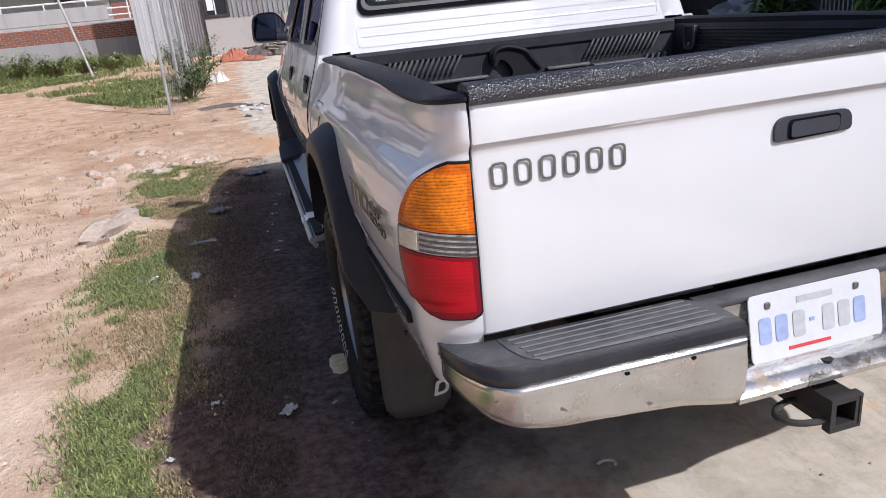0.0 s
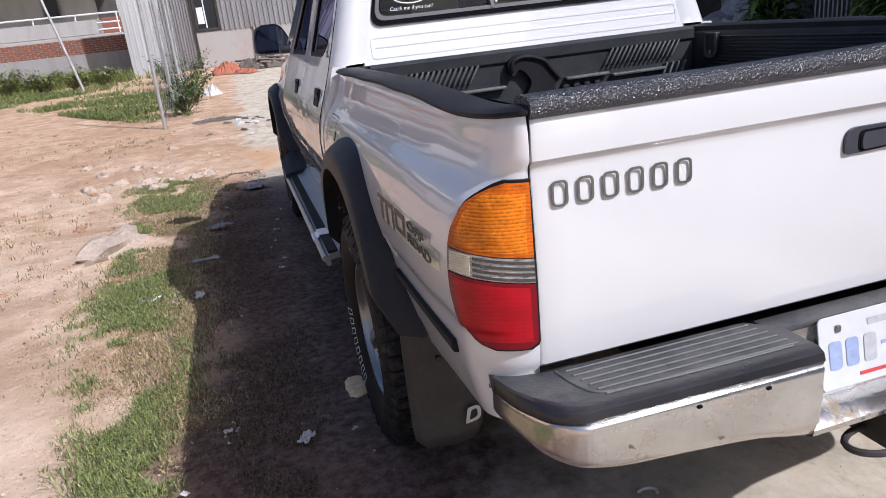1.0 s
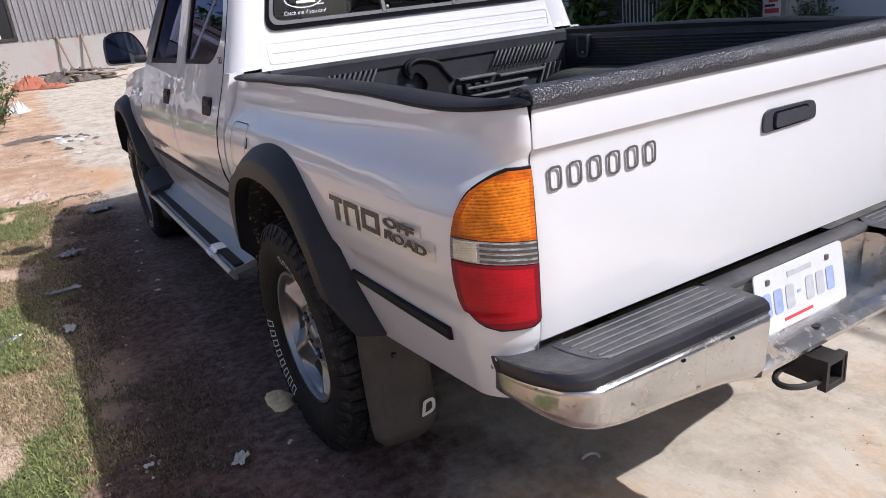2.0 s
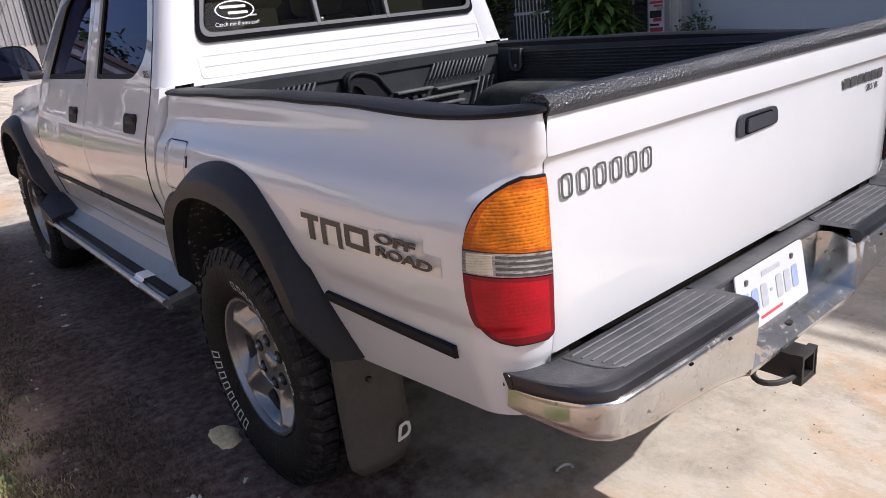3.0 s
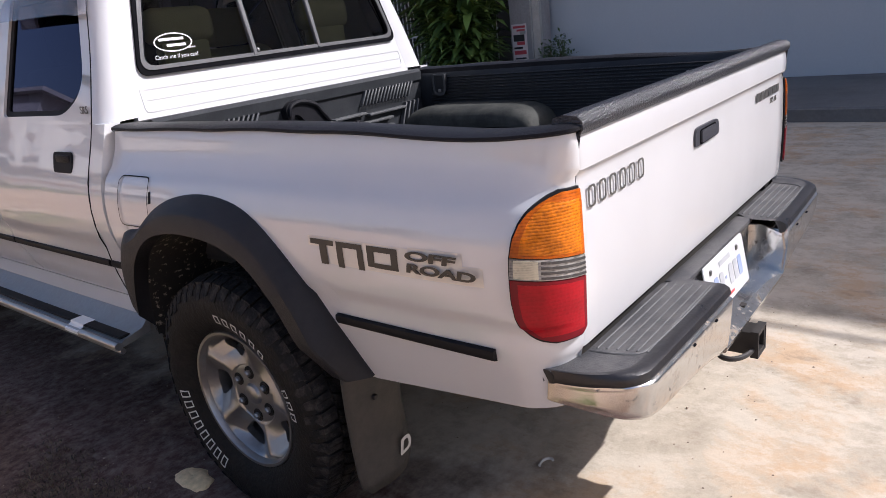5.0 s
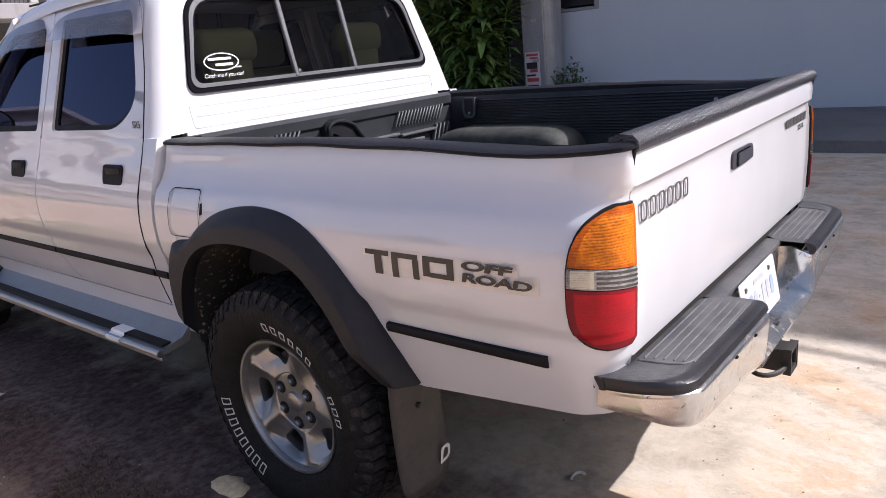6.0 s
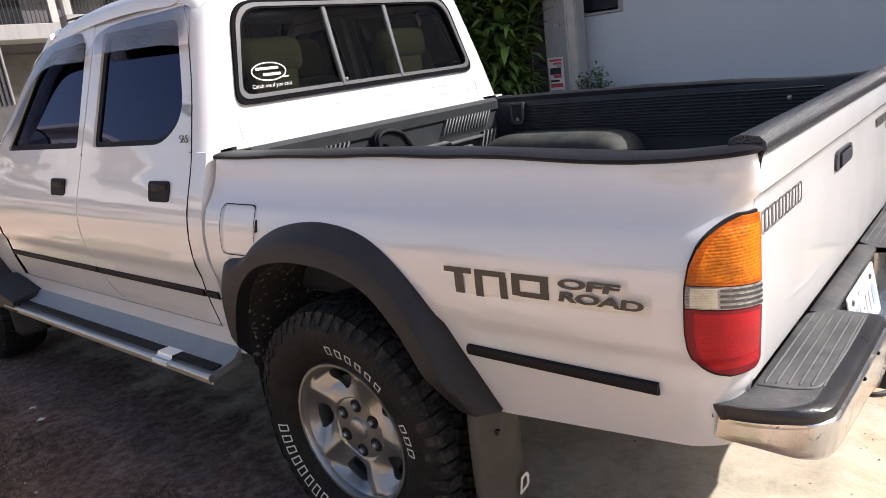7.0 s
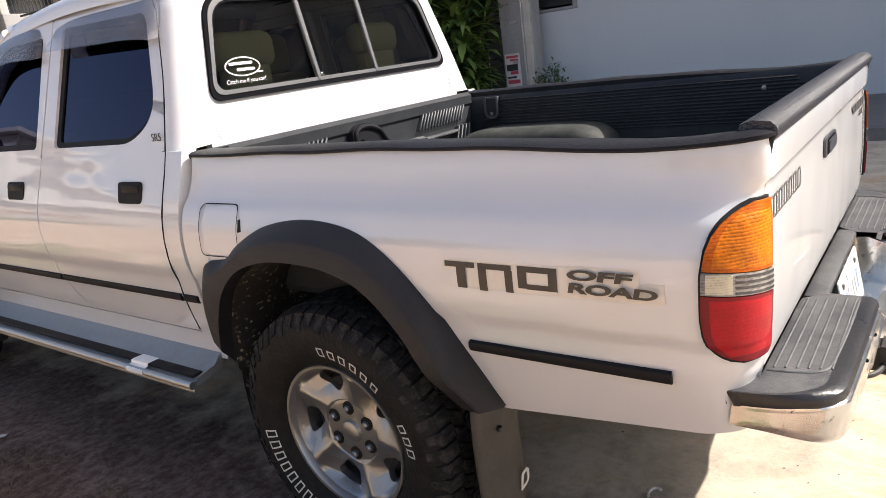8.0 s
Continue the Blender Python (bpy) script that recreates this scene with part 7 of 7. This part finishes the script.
# ---------------- grass ----------------
def blades(name, label, count, place, height, material, seed):
    r = random.Random(seed)
    vs, fs = [], []
    while count > 0:
        spot = place(r)
        if spot is None:
            continue
        x, y, hs = spot
        for q in range(5):
            count -= 1
            px, py = x + r.gauss(0, 0.016), y + r.gauss(0, 0.016)
            h = height * hs * r.uniform(0.5, 1.4)
            a, lean_ = r.uniform(0, 6.283), r.uniform(0.3, 1.5)
            w = (0.0013 + 0.0012 * r.random() if height < 0.03 else 0.0022 + 0.0012 * r.random()) + 0.03 * h * (0.06 if height < 0.07 else 0.9)
            z = rise(py) + (0.004 if px > -1.4 else 0.012)
            c, s_ = math.cos(a), math.sin(a)
            k = len(vs)
            vs += [(px - s_ * w, py + c * w, z), (px + s_ * w, py - c * w, z), (px + c * h * lean_ * 0.35 - s_ * w * 0.8, py + s_ * h * lean_ * 0.35 + c * w * 0.8, z + h * 0.65), (px + c * h * lean_ * 0.35 + s_ * w * 0.8, py + s_ * h * lean_ * 0.35 - c * w * 0.8, z + h * 0.65), (px + c * h * lean_, py + s_ * h * lean_, z + h * (1.15 - 0.35 * lean_))]
            fs += [(k, k + 1, k + 3, k + 2), (k + 2, k + 3, k + 4)]
    tagged(part(name, (vs, fs), material, smooth=0), label, "grass", kind="stuff")


def verge(mid, half, thresh, y0=-0.3, y1=6.1, sc=1.6, off=0.0):
    def place(r):
        y = r.uniform(y0, y1)
        wide = float(np.interp(y, [0.0, 1.0, 2.2, 3.6, 6.1], [0.6, 0.7, 1.25, 1.0, 1.9]))
        x = mid + float(np.interp(y, [0.0, 1.0, 2.2, 3.6, 6.1], [0.20, 0.17, 0.0, -0.06, -0.02])) + 0.03 * math.sin(y * 4.1) + r.gauss(0, half * wide)
        if x > -1.02 or x < -2.30 or noise.noise((x * sc * 1.6, y * sc, off)) + 0.5 * noise.noise((x * 7, y * 7, off)) < thresh:
            return None
        return x, y, 1.0

    return place


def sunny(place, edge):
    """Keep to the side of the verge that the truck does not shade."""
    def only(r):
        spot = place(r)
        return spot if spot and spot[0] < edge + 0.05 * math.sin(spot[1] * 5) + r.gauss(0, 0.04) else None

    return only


blades("green_grass", "short green grass along the drive", 36000, verge(-1.82, 0.105, -0.06), 0.027, GRASS, 1)
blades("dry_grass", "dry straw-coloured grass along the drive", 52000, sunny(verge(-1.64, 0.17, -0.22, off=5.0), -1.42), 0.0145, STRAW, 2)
# the truck's shade is put into the dark colour of these blades
blades("shaded_thatch", "dead thatch beside the truck, coloured dark for the shade there", 26000, verge(-1.36, 0.15, -0.05, off=7.0), 0.011, SHADETHATCH, 6)


def far_weeds(r):
    x = r.uniform(-11.5, -1.9)
    y = float(np.interp(x, [-11.0, -7.5, -4.0, -2.6, -1.7], [21.5, 19.0, 13.2, 11.0, 11.0])) + abs(r.gauss(0, 3.4))
    if y > 23.0 or r.random() > max(0.03, 0.33 + 1.4 * noise.noise((x * 0.45, y * 0.8, 9)) + 0.7 * noise.noise((x * 2.2, y * 2.2, 5))) ** 2:
        return None
    return x, y, 1.2 + 4.5 * max(0.0, (y - 18.5) / 5) * r.random()


blades("weeds", "green weeds and tall grass at the end of the lot", 42000, far_weeds, 0.071, WEED, 3)


def tall_weeds(r):
    x, y = r.uniform(-12.5, -3.0), r.uniform(21.5, 25.0)
    if noise.noise((x * 0.7, y * 0.4, 2)) < -0.12:
        return None
    return x, y, r.uniform(2.5, 6.0)


blades("tall_weeds", "tall leafy weeds along the boundary wall", 30000, tall_weeds, 0.062, WEED, 5)


def sparse(r):
    x, y = -2.0 - abs(r.gauss(0, 2.0)), r.uniform(3.0, 15)
    if r.random() > max(0.02, 0.25 + 1.3 * noise.noise((x * 0.9, y * 0.5, 4)) + 0.8 * noise.noise((x * 4, y * 4, 1))) ** 2:
        return None
    return x, y, r.uniform(0.4, 1.3)


blades("dry_tufts", "sparse dry tufts on the dirt", 3600, sparse, 0.034, STRAW, 4)

# ---------------- what the glass and paint mirror: houses and trees across the lot ----------------
for k, (y, h, d) in enumerate(((-6.0, 3.2, 9.0), (6.5, 3.6, 8.0), (19.0, 4.2, 8.0))):
    nh = thing("neighbour_house", "low white house across the lot with a pale roof", "house", "houses across the lot", at=pose(-27.0 - 2 * k, y, 0))
    part("wall", box_at(-6, 0, -d / 2, d / 2, -0.2, h, 0), WHITEWALL, nh, smooth=0)
    part("roof", loft([[(0.5, yy, h), (-3, yy, h + 1.3), (-6.5, yy, h)] for yy in (-d / 2 - 0.4, d / 2 + 0.4)]), (ZINC, ROOFTILE, ZINC)[k], nh, smooth=0)


def tree(x, y, h, seed):
    r = random.Random(seed)
    th = thing("tree", "broad green tree across the lot", "tree", "trees across the lot", at=pose(x, y, 0))
    part("trunk", tube([(0, 0, -0.1), (0.1, 0, h * 0.2), (0.05, 0.1, h * 0.45)], [0.22, 0.17, 0.12], 8), BARK, th)
    vs, fs = [], []
    for i in range(9):
        a = i * 0.7 + r.uniform(0, 0.5)
        tip = Vector((math.cos(a) * h * 0.34, math.sin(a) * h * 0.34, h * r.uniform(0.55, 1.0)))
        path = spline([Vector((0.05, 0.1, h * 0.4)), tip * 0.6 + Vector((0, 0, h * 0.15)), tip], 6)
        part("limb", tube(path, [0.09 - 0.013 * q for q in range(6)], 5), BARK, th)
        for j in range(330):
            b = path[r.randint(2, 5)] + Vector((r.gauss(0, h * 0.10), r.gauss(0, h * 0.10), r.gauss(0, h * 0.07)))
            leaf_geo(vs, fs, b, Vector((r.gauss(0, 1), r.gauss(0, 1), r.uniform(-0.4, 0.8))), 0.52, 0.32, 0.5, 2)
    part("crown", (vs, fs), BUSHLEAF, th, "", 60)


for k, (x, y, h) in enumerate(((-38, -14, 7.5), (-36, 1, 6.5), (-39, 12.5, 8), (-33, 27, 7), (-30, -26, 7), (-7, 46, 8.6), (-11, 47, 8.2), (-3.5, 47, 7.4))):
    tree(x, y, h, 200 + k)
